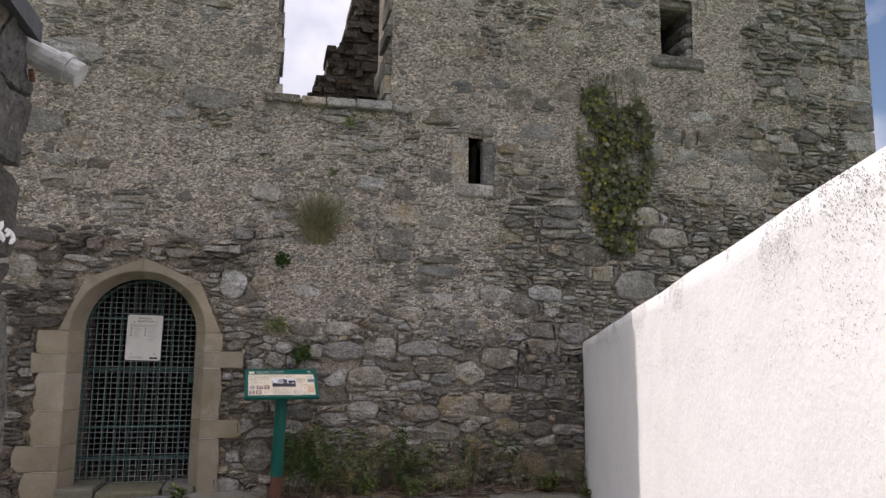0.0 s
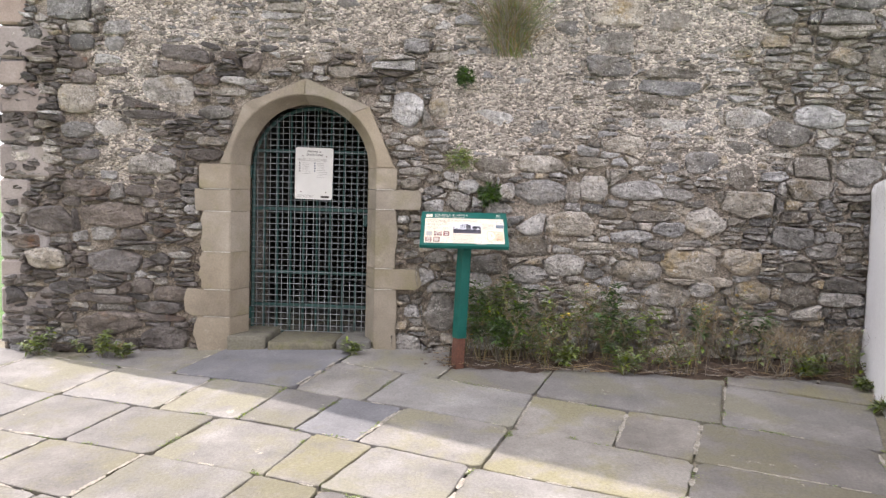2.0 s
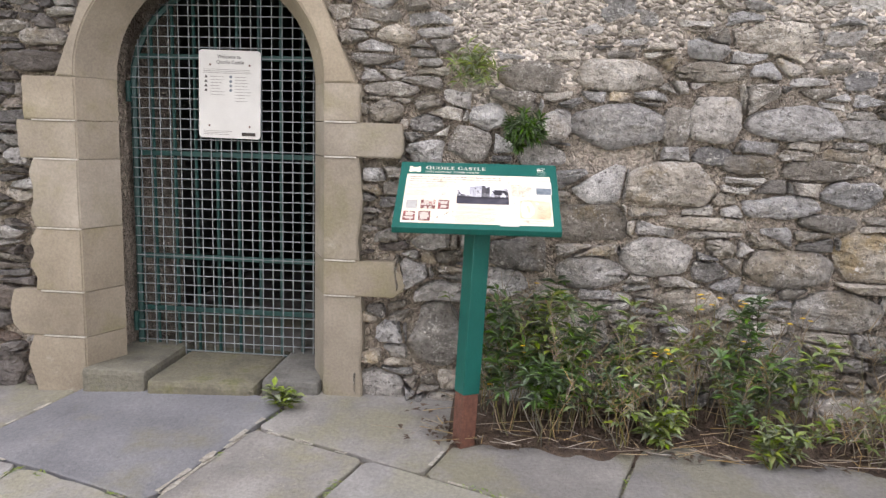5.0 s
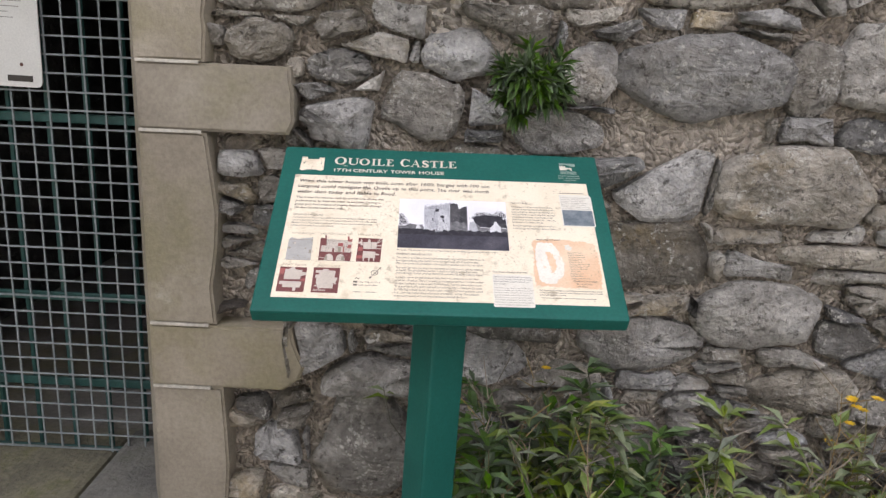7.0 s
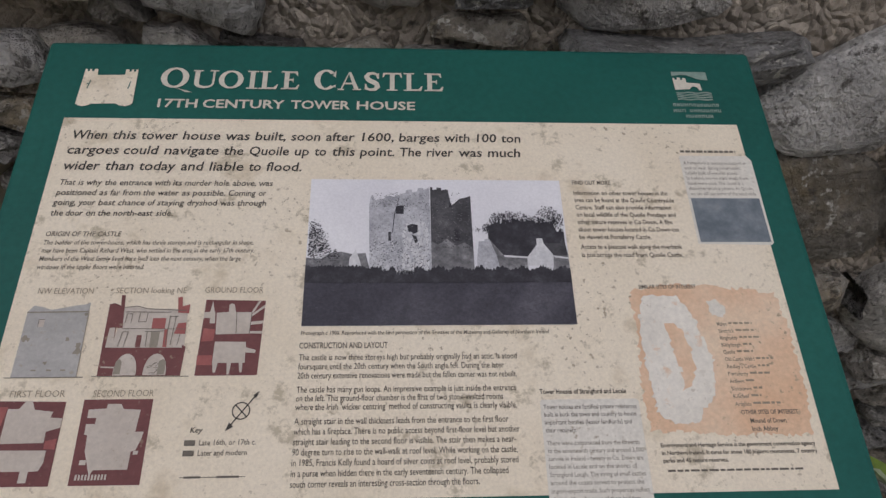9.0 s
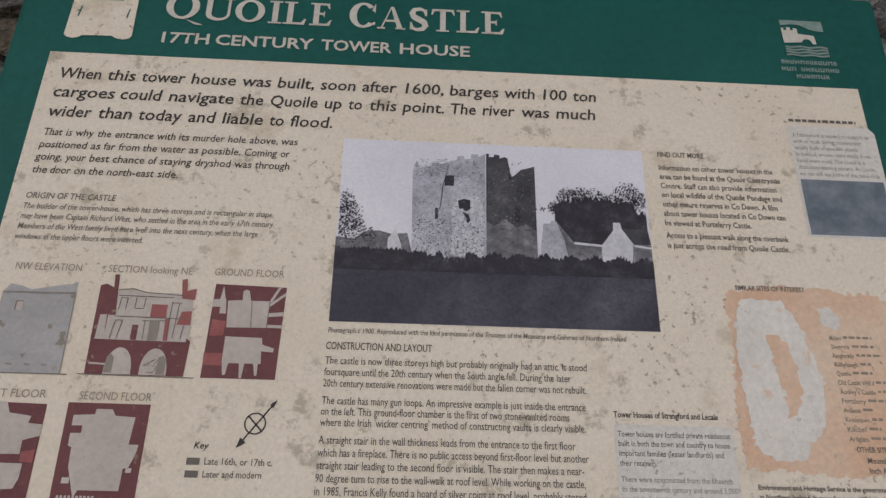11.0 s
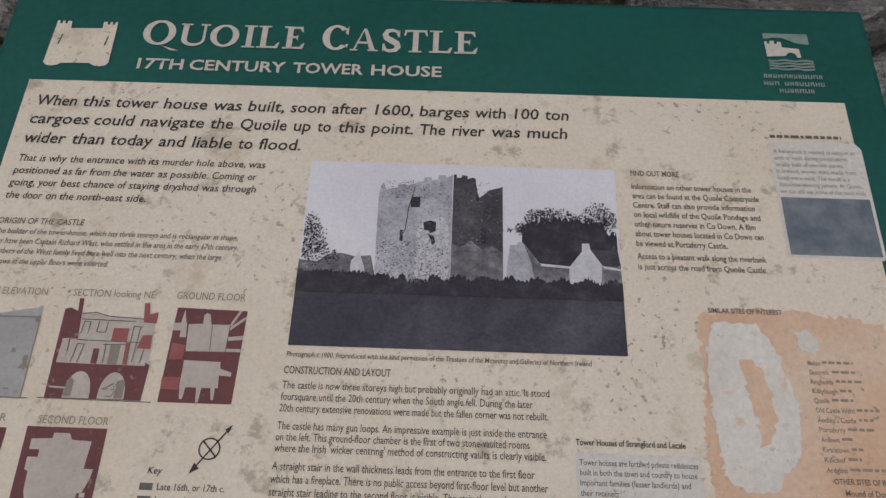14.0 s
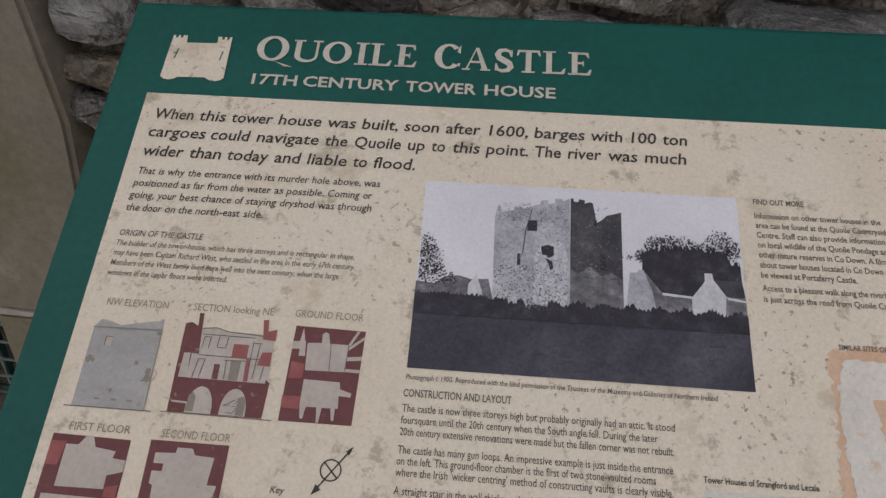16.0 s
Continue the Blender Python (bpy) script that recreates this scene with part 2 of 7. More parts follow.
M_WIRE = mat("galvanised_wire", [(0.16, 0.185, 0.188), (0.28, 0.305, 0.308)], scale=20, rough=0.55, bump=0.1)
M_RUST = mat("rusty_steel", [(0.085, 0.035, 0.02), (0.13, 0.055, 0.035), (0.18, 0.08, 0.045)], scale=14, rough=0.85, bump=0.5, dist=0.004)
M_CREAM = mat("cream_print", [(0.74, 0.64, 0.485), (0.82, 0.725, 0.57), (0.85, 0.765, 0.62)], scale=7, rough=0.42, bump=0.03, fine=420, dist=0.001, second=(0.62, 0.52, 0.37), second_scale=17, second_at=0.57, specks=(0.34, 0.275, 0.185), speck_scale=210, speck_at=0.605, spots=(0.50, 0.43, 0.31), spot_scale=30, spot_at=0.56, grit=0.28)
M_INK = plain("dark_ink", (0.065, 0.058, 0.05), 0.4)
M_INKMID = plain("worn_ink", (0.11, 0.097, 0.08), 0.4)
M_INKSOFT = plain("faded_ink", (0.17, 0.148, 0.12), 0.4)
M_INKFAINT = plain("faint_ink", (0.36, 0.30, 0.22), 0.4)
M_INKGREY = plain("grey_ink", (0.30, 0.265, 0.21), 0.4)
M_LETTER = plain("cream_letter", (0.66, 0.62, 0.52), 0.45)
M_PHSKY = mat("print_sky", [(0.66, 0.65, 0.69), (0.80, 0.79, 0.81), (0.86, 0.855, 0.84)], scale=5, rough=0.35, bump=0, fine=520, grit=0.2)
M_PHFIELD = mat("print_field", [(0.034, 0.032, 0.043), (0.060, 0.057, 0.074), (0.12, 0.115, 0.137)], scale=16, rough=0.35, bump=0, fine=420, grit=0.8)
M_PHDARK = mat("print_dark", [(0.020, 0.019, 0.025), (0.038, 0.036, 0.045), (0.08, 0.078, 0.09)], scale=90, rough=0.35, bump=0, fine=520, grit=0.8)
M_PHTOWER = mat("print_tower", [(0.27, 0.27, 0.30), (0.50, 0.50, 0.53), (0.74, 0.74, 0.75)], scale=30, rough=0.35, bump=0, fine=520, grit=0.8)
M_PHSHADE = mat("print_shade", [(0.035, 0.034, 0.040), (0.075, 0.073, 0.08), (0.16, 0.157, 0.165)], scale=60, rough=0.35, bump=0, fine=520, grit=0.8)
M_PHMID = mat("print_mid_grey", [(0.09, 0.088, 0.095), (0.19, 0.187, 0.195), (0.40, 0.395, 0.40)], scale=120, rough=0.5, bump=0, fine=520, grit=0.8)
M_PHFIELD2 = mat("print_grass", [(0.055, 0.052, 0.066), (0.085, 0.08, 0.10)], scale=60, rough=0.5, bump=0, fine=420)
M_LETTERFADE = mat("faded_letter", [(0.17, 0.27, 0.225), (0.30, 0.38, 0.33)], scale=60, rough=0.6, bump=0, fine=300, grit=0.4)
M_PHPALE = mat("print_pale", [(0.55, 0.55, 0.57), (0.76, 0.75, 0.75)], scale=70, rough=0.5, bump=0, fine=420, grit=0.4)
M_PLAN = mat("print_maroon", [(0.145, 0.050, 0.050), (0.20, 0.070, 0.066)], scale=40, rough=0.35, bump=0, fine=300, spots=(0.42, 0.34, 0.25), spot_scale=80, spot_at=0.73, grit=0.28, specks=(0.36, 0.29, 0.20), speck_scale=210, speck_at=0.62)
M_PLANRED = mat("print_red", [(0.29, 0.085, 0.078), (0.43, 0.145, 0.13)], scale=40, rough=0.35, bump=0, fine=300, grit=0.28)
M_PLANROOM = mat("print_pale_room", [(0.50, 0.435, 0.37), (0.60, 0.535, 0.465)], scale=50, rough=0.35, bump=0, fine=300, spots=(0.20, 0.17, 0.13), spot_scale=70, spot_at=0.74, grit=0.28, specks=(0.36, 0.29, 0.20), speck_scale=210, speck_at=0.62)
M_PLANBLUE = mat("print_bluegrey", [(0.37, 0.36, 0.34), (0.47, 0.455, 0.43)], scale=50, rough=0.35, bump=0, fine=300, spots=(0.1, 0.09, 0.08), spot_scale=70, spot_at=0.73, grit=0.28, specks=(0.36, 0.29, 0.20), speck_scale=210, speck_at=0.62)
M_MAP = mat("print_orange", [(0.70, 0.43, 0.26), (0.76, 0.53, 0.36), (0.80, 0.66, 0.49)], scale=13, rough=0.35, bump=0, fine=300, spots=(0.3, 0.22, 0.13), spot_scale=70, spot_at=0.74, grit=0.28, specks=(0.36, 0.29, 0.20), speck_scale=210, speck_at=0.62)
M_STICK = mat("white_sticker", [(0.69, 0.65, 0.57), (0.76, 0.725, 0.645)], scale=20, rough=0.3, bump=0, fine=300, spots=(0.3, 0.26, 0.19), spot_scale=60, spot_at=0.74, grit=0.28, specks=(0.36, 0.29, 0.20), speck_scale=210, speck_at=0.62)
M_LAND = mat("print_pale_land", [(0.68, 0.64, 0.56), (0.79, 0.745, 0.655), (0.82, 0.78, 0.70)], scale=22, rough=0.5, bump=0, fine=300, spots=(0.74, 0.55, 0.39), spot_scale=55, spot_at=0.585, grit=0.28, specks=(0.36, 0.29, 0.20), speck_scale=210, speck_at=0.62)
M_BLUEPIC = mat("print_blue", [(0.10, 0.125, 0.15), (0.18, 0.21, 0.235), (0.30, 0.32, 0.33)], scale=50, rough=0.35, bump=0, fine=300, grit=0.28)
M_NOTICE = mat("notice_plastic", [(0.62, 0.61, 0.57), (0.74, 0.73, 0.69)], scale=7, rough=0.4, bump=0.02, fine=200, spots=(0.55, 0.45, 0.33), spot_scale=6, spot_at=0.66, grit=0.28)
M_PIPE = mat("grey_pipe", [(0.32, 0.32, 0.31), (0.45, 0.45, 0.44), (0.55, 0.55, 0.53)], scale=9, rough=0.5, bump=0.1)
M_SOIL = mat("soil_litter", [(0.05, 0.033, 0.022), (0.10, 0.068, 0.045), (0.17, 0.115, 0.075)], scale=16, bump=0.9, dist=0.02, fine=60)
M_GRASS = mat("lawn", [(0.045, 0.10, 0.018), (0.07, 0.15, 0.028), (0.10, 0.19, 0.04)], scale=3, bump=0.7, dist=0.03, fine=40)
M_LEAF = mat("weed_leaf", [(0.09, 0.145, 0.022), (0.17, 0.23, 0.045), (0.33, 0.33, 0.095)], scale=9, spread="island", amount=0.35, rough=0.55, bump=0.1)
M_LEAFD = mat("dark_leaf", [(0.045, 0.095, 0.018), (0.078, 0.150, 0.028), (0.13, 0.21, 0.042)], scale=9, spread="island", amount=0.4, rough=0.45, bump=0.1)
M_IVY = mat("ivy_leaf", [(0.014, 0.024, 0.004), (0.045, 0.058, 0.010), (0.16, 0.148, 0.040), (0.34, 0.30, 0.11)], scale=3, spread="island", amount=0.5, rough=0.75, bump=0.1)
M_STRAW = mat("dry_stalk", [(0.19, 0.14, 0.075), (0.30, 0.225, 0.13), (0.43, 0.345, 0.22)], scale=9, spread="island", amount=0.3, rough=0.8, bump=0.1)
M_STEM = mat("weed_stem", [(0.13, 0.11, 0.045), (0.17, 0.17, 0.06)], scale=9, spread="island", amount=0.3, rough=0.7, bump=0.1)
M_FLOWER = mat("yellow_flower", [(0.66, 0.40, 0.02), (0.78, 0.54, 0.03)], scale=30, rough=0.6, bump=0.1)


# matt print and weathered paint: little gloss
for m in (M_GREEN, M_CREAM, M_INK, M_INKMID, M_INKSOFT, M_INKFAINT, M_INKGREY, M_LETTER, M_LETTERFADE, M_PHSKY, M_PHFIELD, M_PHFIELD2, M_PHDARK, M_PHTOWER, M_PHSHADE, M_PHMID, M_PHPALE, M_PLAN, M_PLANRED, M_PLANROOM, M_PLANBLUE, M_MAP, M_LAND, M_STICK, M_BLUEPIC):
    m.node_tree.nodes["Principled BSDF"].inputs["Specular IOR Level"].default_value = 0.22


# ---- mesh helpers ----
def part(name, bm, material, parent=None, label="", kind=""):
    me = bpy.data.meshes.new(name)
    bm.to_mesh(me)
    bm.free()
    return part_mesh(name, me, material, parent, label, kind)


def part_mesh(name, me, material, parent=None, label="", kind=""):
    if not me.materials:
        me.materials.append(material)
    ob = new(name, me)
    if parent:
        ob.parent = parent
    return tagged(ob, label=label, kind=kind)


def pydata(verts, faces, smooth=False):
    me = bpy.data.meshes.new("mesh")
    me.from_pydata([tuple(v) for v in verts], [], faces)
    me.update()
    if smooth:
        me.polygons.foreach_set("use_smooth", [True] * len(me.polygons))
    return me


def box(bm, x0, x1, y0, y1, z0, z1):
    v = [bm.verts.new((x, y, z)) for x in (x0, x1) for y in (y0, y1) for z in (z0, z1)]
    for f in ((0, 1, 3, 2), (4, 6, 7, 5), (0, 4, 5, 1), (2, 3, 7, 6), (0, 2, 6, 4), (1, 5, 7, 3)):
        bm.faces.new([v[i] for i in f])
    return v


def bevelled(bm, width, segments=1):
    bmesh.ops.recalc_face_normals(bm, faces=bm.faces)
    bmesh.ops.bevel(bm, geom=list(bm.edges), offset=width, segments=segments, affect="EDGES", profile=0.6)
    return bm


def tube(bm, pts, r0, r1=None, sides=6, cap=True):
    r1 = r0 if r1 is None else r1
    rings = []
    for i, p in enumerate(pts):
        p = Vector(p)
        a = Vector(pts[max(0, i - 1)])
        c = Vector(pts[min(len(pts) - 1, i + 1)])
        q = (c - a).to_track_quat("Z", "Y")
        r = r0 + (r1 - r0) * i / (len(pts) - 1)
        rings.append([bm.verts.new(p + q @ Vector((r * math.cos(k * math.tau / sides), r * math.sin(k * math.tau / sides), 0))) for k in range(sides)])
    for a, c in zip(rings, rings[1:]):
        for k in range(sides):
            bm.faces.new((a[k], a[(k + 1) % sides], c[(k + 1) % sides], c[k]))
    if cap:
        bm.faces.new(rings[0][::-1])
        bm.faces.new(rings[-1])


def leaf(bm, base, way, length, width, up=Vector((0, 0, 1)), droop=0.2):
    """A folded leaf of four triangles."""
    way = Vector(way).normalized()
    side = way.cross(up)
    side = side.normalized() if side.length > 1e-3 else Vector((1, 0, 0))
    nrm = side.cross(way).normalized()
    mid = base + way * length * 0.5
    b = bm.verts.new(base)
    t = bm.verts.new(base + way * length - nrm * droop * length)
    m = bm.verts.new(mid - nrm * 0.06 * length)
    lft = bm.verts.new(mid + side * width * 0.5 + nrm * 0.05 * length)
    rgt = bm.verts.new(mid - side * width * 0.5 + nrm * 0.05 * length)
    for f in ((b, rgt, m), (b, m, lft), (m, rgt, t), (m, t, lft)):
        bm.faces.new(f)


def ground_z(x, y):
    """The paving climbs gently towards the tower."""
    side = -0.06 * min(1.8, max(0.0, -1.2 - x))
    if y > 6.0:
        return 0.1 * (y - 6.4) + side
    if y > 3.0:
        k = (y - 3.0) / 3.0
        return -0.19 + 0.15 * k * k + side * k
    return -0.19


FRONT = 7.5                                # face of the tower's front wall
LEFT, RIGHT, TOP = -3.72, 6.58, 9.0


def wall_y(x, z):
    return FRONT + 0.03 * noise.noise((x * 0.7, 3.1, z * 0.7)) + 0.012 * noise.noise((x * 2.6, 8.4, z * 2.6))


# openings of the front wall: x0, x1, z0, z1
DOOR = (-1.90, -0.81, -0.2, 2.03)
WINDOW = (-0.27, 0.84, 3.76, 6.3)
SLIT = (1.62, 1.79, 3.02, 3.52)
UPPER = (3.84, 4.24, 4.62, 5.32)
OPENINGS = (DOOR, WINDOW, SLIT, UPPER)


# ---- ground ----
def lawn():
    n, xs = 60, []
    for i in range(n + 1):
        k = (i / n) * 2 - 1
        xs.append(math.copysign(abs(k) ** 3 * 1500 + abs(k) * 8, k))
    verts = [(x, y + 4, min(-0.34, ground_z(x, y + 4) - 0.12) + 0.04 * noise.noise((x * 0.3, y * 0.3, 0))) for y in xs for x in xs]
    faces = [(j * (n + 1) + i, j * (n + 1) + i + 1, (j + 1) * (n + 1) + i + 1, (j + 1) * (n + 1) + i) for j in range(n) for i in range(n)]
    return part_mesh("ground", pydata(verts, faces, True), M_GRASS, None, "green mown grass that reaches the horizon", "structure")


lawn()


def paving_bed():
    xs = [-6 + 0.25 * i for i in range(45)]
    ys = [-3 + 0.25 * i for i in range(44)]
    verts = [(x, y, ground_z(x, y) - 0.013 + 0.008 * noise.noise((x * 3, y * 3, 5))) for y in ys for x in xs]
    w = len(xs)
    faces = [(j * w + i, j * w + i + 1, (j + 1) * w + i + 1, (j + 1) * w + i) for j in range(len(ys) - 1) for i in range(w - 1)]
    return tagged(part_mesh("pavement", pydata(verts, faces, True), M_BED, None, "worn stone flags with mossy and pale mortar joints"), category="pavement", kind="structure")


pavement = paving_bed()


# ---- the tower's front wall ----
def wall_core():
    bm = bmesh.new()
    xs = sorted({LEFT + 0.02, RIGHT - 0.02, *(v for o in OPENINGS for v in o[:2])})
    zs = sorted({-0.4, TOP - 0.05, *(v for o in OPENINGS for v in o[2:])})
    for x0, x1 in zip(xs, xs[1:]):
        z_run = None
        for z0, z1 in zip(zs, zs[1:]):
            hole = any(o[0] <= (x0 + x1) / 2 <= o[1] and o[2] <= (z0 + z1) / 2 <= o[3] for o in OPENINGS)
            if hole:
                if z_run is not None:
                    box(bm, x0, x1, FRONT + 0.07, FRONT + 0.95, z_run, z0)
                z_run = None
            elif z_run is None:
                z_run = z0
        if z_run is not None:
            box(bm, x0, x1, FRONT + 0.07, FRONT + 0.95, z_run, zs[-1])
    return tagged(part("wall_front", bm, M_JOINT), "tall grey rubble front wall of a ruined tower", "wall", kind="structure")


wall_front = wall_core()


def harl(x, z):
    """How much of the wall is still covered with old lime coat, 0 to 1."""
    def step(a, b, v):
        k = min(1.0, max(0.0, (v - a) / (b - a)))
        return k * k * (3 - 2 * k)

    xx = x + 0.25 * noise.noise((x * 1.7, 21.0, z * 1.7)) + 0.08 * noise.noise((x * 6, 22.0, z * 6))
    zz = z + 0.25 * noise.noise((x * 1.7, 31.0, z * 1.7)) + 0.08 * noise.noise((x * 6, 32.0, z * 6))
    v = 0.85 + 0.55 * noise.noise((x * 1.3, 11.3, z * 1.3))
    v -= 1.3 * (1 - step(1.25, 1.75, zz)) if x > -0.7 else 1.2 * (1 - step(0.9, 1.5, zz))
    v -= 0.7 * step(1.6, 2.6, xx) * (1 - step(2.6, 3.4, zz)) + 0.5 * step(4.8, 5.6, xx)
    v -= 1.2 * step(-2.5, -2.2, xx) * (1 - step(-0.5, -0.1, xx)) * (1 - step(2.2, 2.5, zz))
    v -= 0.8 * (1 - step(-3.2, -2.8, xx)) * (1 - step(2.8, 3.4, zz))
    if zz > 4.05 and 4.42 < xx < 4.98:
        v = 1.0
    return min(1.0, max(0.0, v))


def in_doorway(x, z):
    if z < 1.49:
        return -1.89 < x < -0.81
    return ((x + 1.345) / 0.54) ** 2 + ((z - 1.49) / 0.55) ** 2 < 1


def wall_face():
    """The mortar between and over the stones, a fine uneven sheet with the openings left out."""
    d = 0.04
    nx, nz = int((RIGHT - LEFT) / d), int((TOP + 0.3) / d)
    verts, faces_a, faces_b = [], [], []
    for j in range(nz + 1):
        for i in range(nx + 1):
            x, z = LEFT + i * d, -0.3 + j * d
            h = harl(x, z)
            y = wall_y(x, z) - 0.008 * h + 0.010 * (1 - h) + 0.018 * noise.noise((x * 9, 2.2, z * 9)) + 0.006 * noise.noise((x * 25, 4.2, z * 25))
            verts.append((x, y, z))
    for j in range(nz):
        for i in range(nx):
            x, z = LEFT + (i + 0.5) * d, -0.3 + (j + 0.5) * d
            if in_doorway(x, z) or any(o[0] < x < o[1] and o[2] < z < o[3] for o in OPENINGS[1:]):
                continue
            k = j * (nx + 1) + i
            f = (k, k + 1, k + nx + 2, k + nx + 1)
            (faces_a if harl(x, z) + 0.3 * noise.noise((x * 14, 5, z * 14)) > 0.3 else faces_b).append(f)
    part_mesh("lime_coat", pydata(verts, faces_a, True), M_HARL, wall_front, "rough pebbly lime coat")
    part_mesh("mortar", pydata(verts, faces_b, True), M_JOINT, wall_front, "dark recessed lime mortar")


wall_face()


def clip(poly, px, pz, nx, nz):
    """The part of a convex outline on the inner side of a line."""
    out = []
    for (ax, az), (bx, bz) in zip(poly, poly[1:] + poly[:1]):
        da, db = (ax - px) * nx + (az - pz) * nz, (bx - px) * nx + (bz - pz) * nz
        if da <= 0:
            out.append((ax, az))
        if (da < 0 < db) or (db < 0 < da):
            k = da / (da - db)
            out.append((ax + (bx - ax) * k, az + (bz - az) * k))
    return out


def pack_cells(x0, x1, z0, z1, fixed, size, rng, tries, flat=2.3):
    """Fit stones together: seeds of uneven size thrown on the wall, then the cell of each; flat: how much wider than high."""
    X, Z, R = np.zeros(6000), np.zeros(6000), np.zeros(6000)
    n = 0
    for k in range(tries):
        x, z = rng.uniform(x0, x1), rng.uniform(z0, z1)
        r = size(x, z) * (rng.choice((2.2, 1.7, 1.3)) if k < tries * 0.02 else rng.choice((1.2, 0.9, 0.7)) if k < tries * 0.12 else rng.choice((0.7, 0.5, 0.4)) if k < tries * 0.5 else rng.choice((0.38, 0.3)))
        if any(outside(x, z, f, 1.0) < 1.06 for f in fixed if abs(f[0] - x) < f[2] and abs(f[1] - z) < f[3]):
            continue
        if n and np.any((X[:n] - x) ** 2 + (Z[:n] - z * flat) ** 2 < (0.88 * (R[:n] + r)) ** 2):
            continue
        X[n], Z[n], R[n] = x, z * flat, r
        n += 1
        if n >= 5990:
            break
    cells = []
    for i in range(n):
        d2 = (X[:n] - X[i]) ** 2 + (Z[:n] - Z[i]) ** 2
        near = np.argsort(d2 - R[:n] ** 2)[:26]
        w = R[i] * 3.2
        poly = [(X[i] - w, Z[i] - w), (X[i] + w, Z[i] - w), (X[i] + w, Z[i] + w), (X[i] - w, Z[i] + w)]
        for j in near:
            if j == i:
                continue
            dx, dz = X[j] - X[i], Z[j] - Z[i]
            d = math.sqrt(dx * dx + dz * dz)
            t = (d * d + R[i] ** 2 - R[j] ** 2) / (2 * d)
            poly = clip(poly, X[i] + dx / d * t, Z[i] + dz / d * t, dx / d, dz / d)
            if len(poly) < 3:
                break
        if len(poly) >= 3:
            cells.append((X[i], Z[i] / flat, R[i], [(a, b / flat) for a, b in poly]))
    return cells


def stone_geometry(poly, proud, gap, rng, surface, deep=0.07, facet=0.35, soft=1.0):
    """One stone from its outline: sides into the mortar, a worn edge and an uneven face."""
    cx, cz = sum(p[0] for p in poly) / len(poly), sum(p[1] for p in poly) / len(poly)
    turn = sum(a[0] * b[1] - b[0] * a[1] for a, b in zip(poly, poly[1:] + poly[:1]))
    way = 1 if turn > 0 else -1
    pts = []
    for a, b in zip(poly, poly[1:] + poly[:1]):
        d = math.hypot(b[0] - a[0], b[1] - a[1])
        if d < 0.008:
            continue
        cut = min(0.3, (0.006 + 0.016 * soft * rng.random()) / d)
        nx, nz = (b[1] - a[1]) / d, (a[0] - b[0]) / d
        for k in (cut, 0.5, 1 - cut) if d > 0.11 else (cut, 1 - cut):
            j = rng.uniform(-0.2, 0.02) * min(0.06, d * 0.4) if k == 0.5 else rng.uniform(-0.008, 0.0)
            pts.append((a[0] + (b[0] - a[0]) * k + nx * j * way, a[1] + (b[1] - a[1]) * k + nz * j * way))
    if len(pts) < 4:
        return None
    while len(pts) > 14:
        pts.pop(rng.randrange(len(pts)))
    size = sum(math.hypot(p[0] - cx, p[1] - cz) for p in pts) / len(pts)
    if size < 0.02:
        return None
    n = len(pts)
    tx, tz = rng.uniform(-0.12, 0.12), rng.uniform(-0.18, 0.12)
    rim, crown, back = [], [], []
    for x, z in pts:
        d = math.hypot(x - cx, z - cz) + 1e-6
        k = max(0.3, (d - gap - rng.uniform(-0.004, 0.003)) / d)
        ox, oz = cx + (x - cx) * k, cz + (z - cz) * k
        y = surface(ox, oz)
        tilt = tx * (ox - cx) + tz * (oz - cz)
        back.append((cx + (ox - cx) * 0.97, y + deep, cz + (oz - cz) * 0.97))
        rim.append((ox, y - proud * rng.uniform(0.45, 0.8) + tilt * 0.6, oz))
        k2 = rng.uniform(0.74, 0.92)
        crown.append((cx + (ox - cx) * k2, y - proud * rng.uniform(0.7, 1.0 + facet) + tilt, cz + (oz - cz) * k2))
    verts = back + rim + crown + [(cx + rng.uniform(-0.2, 0.2) * size, surface(cx, cz) - proud * rng.uniform(0.95, 1.25), cz + rng.uniform(-0.2, 0.2) * size)]
    faces = []
    for i in range(n):
        j = (i + 1) % n
        faces += [(i, j, n + j, n + i), (n + i, n + j, 2 * n + j, 2 * n + i), (2 * n + i, 2 * n + j, 3 * n)]
    return verts, faces


# larger stones that catch the eye, course by course: centre x, centre z, width, height
LOW_COURSES = [(0.32, 0.93, 0.38, 0.17), (0.36, 0.72, 0.32, 0.14), (0.64, 0.80, 0.31, 0.17), (1.18, 0.77, 0.37, 0.16), (1.57, 0.83, 0.40, 0.21), (1.94, 0.86, 0.30, 0.21), (1.78, 0.71, 0.23, 0.07),
               (2.05, 0.64, 0.26, 0.16), (1.40, 0.59, 0.36, 0.17), (0.91, 0.85, 0.13, 0.07), (0.84, 0.95, 0.37, 0.055), (1.33, 0.97, 0.23, 0.07), (1.59, 0.99, 0.26, 0.05), (-0.29, 0.41, 0.27, 0.31),
               (0.78, 0.61, 0.28, 0.12), (1.67, 0.64, 0.20, 0.11), (-0.02, 0.66, 0.26, 0.12), (0.30, 0.44, 0.34, 0.17), (2.36, 0.62, 0.24, 0.18)]
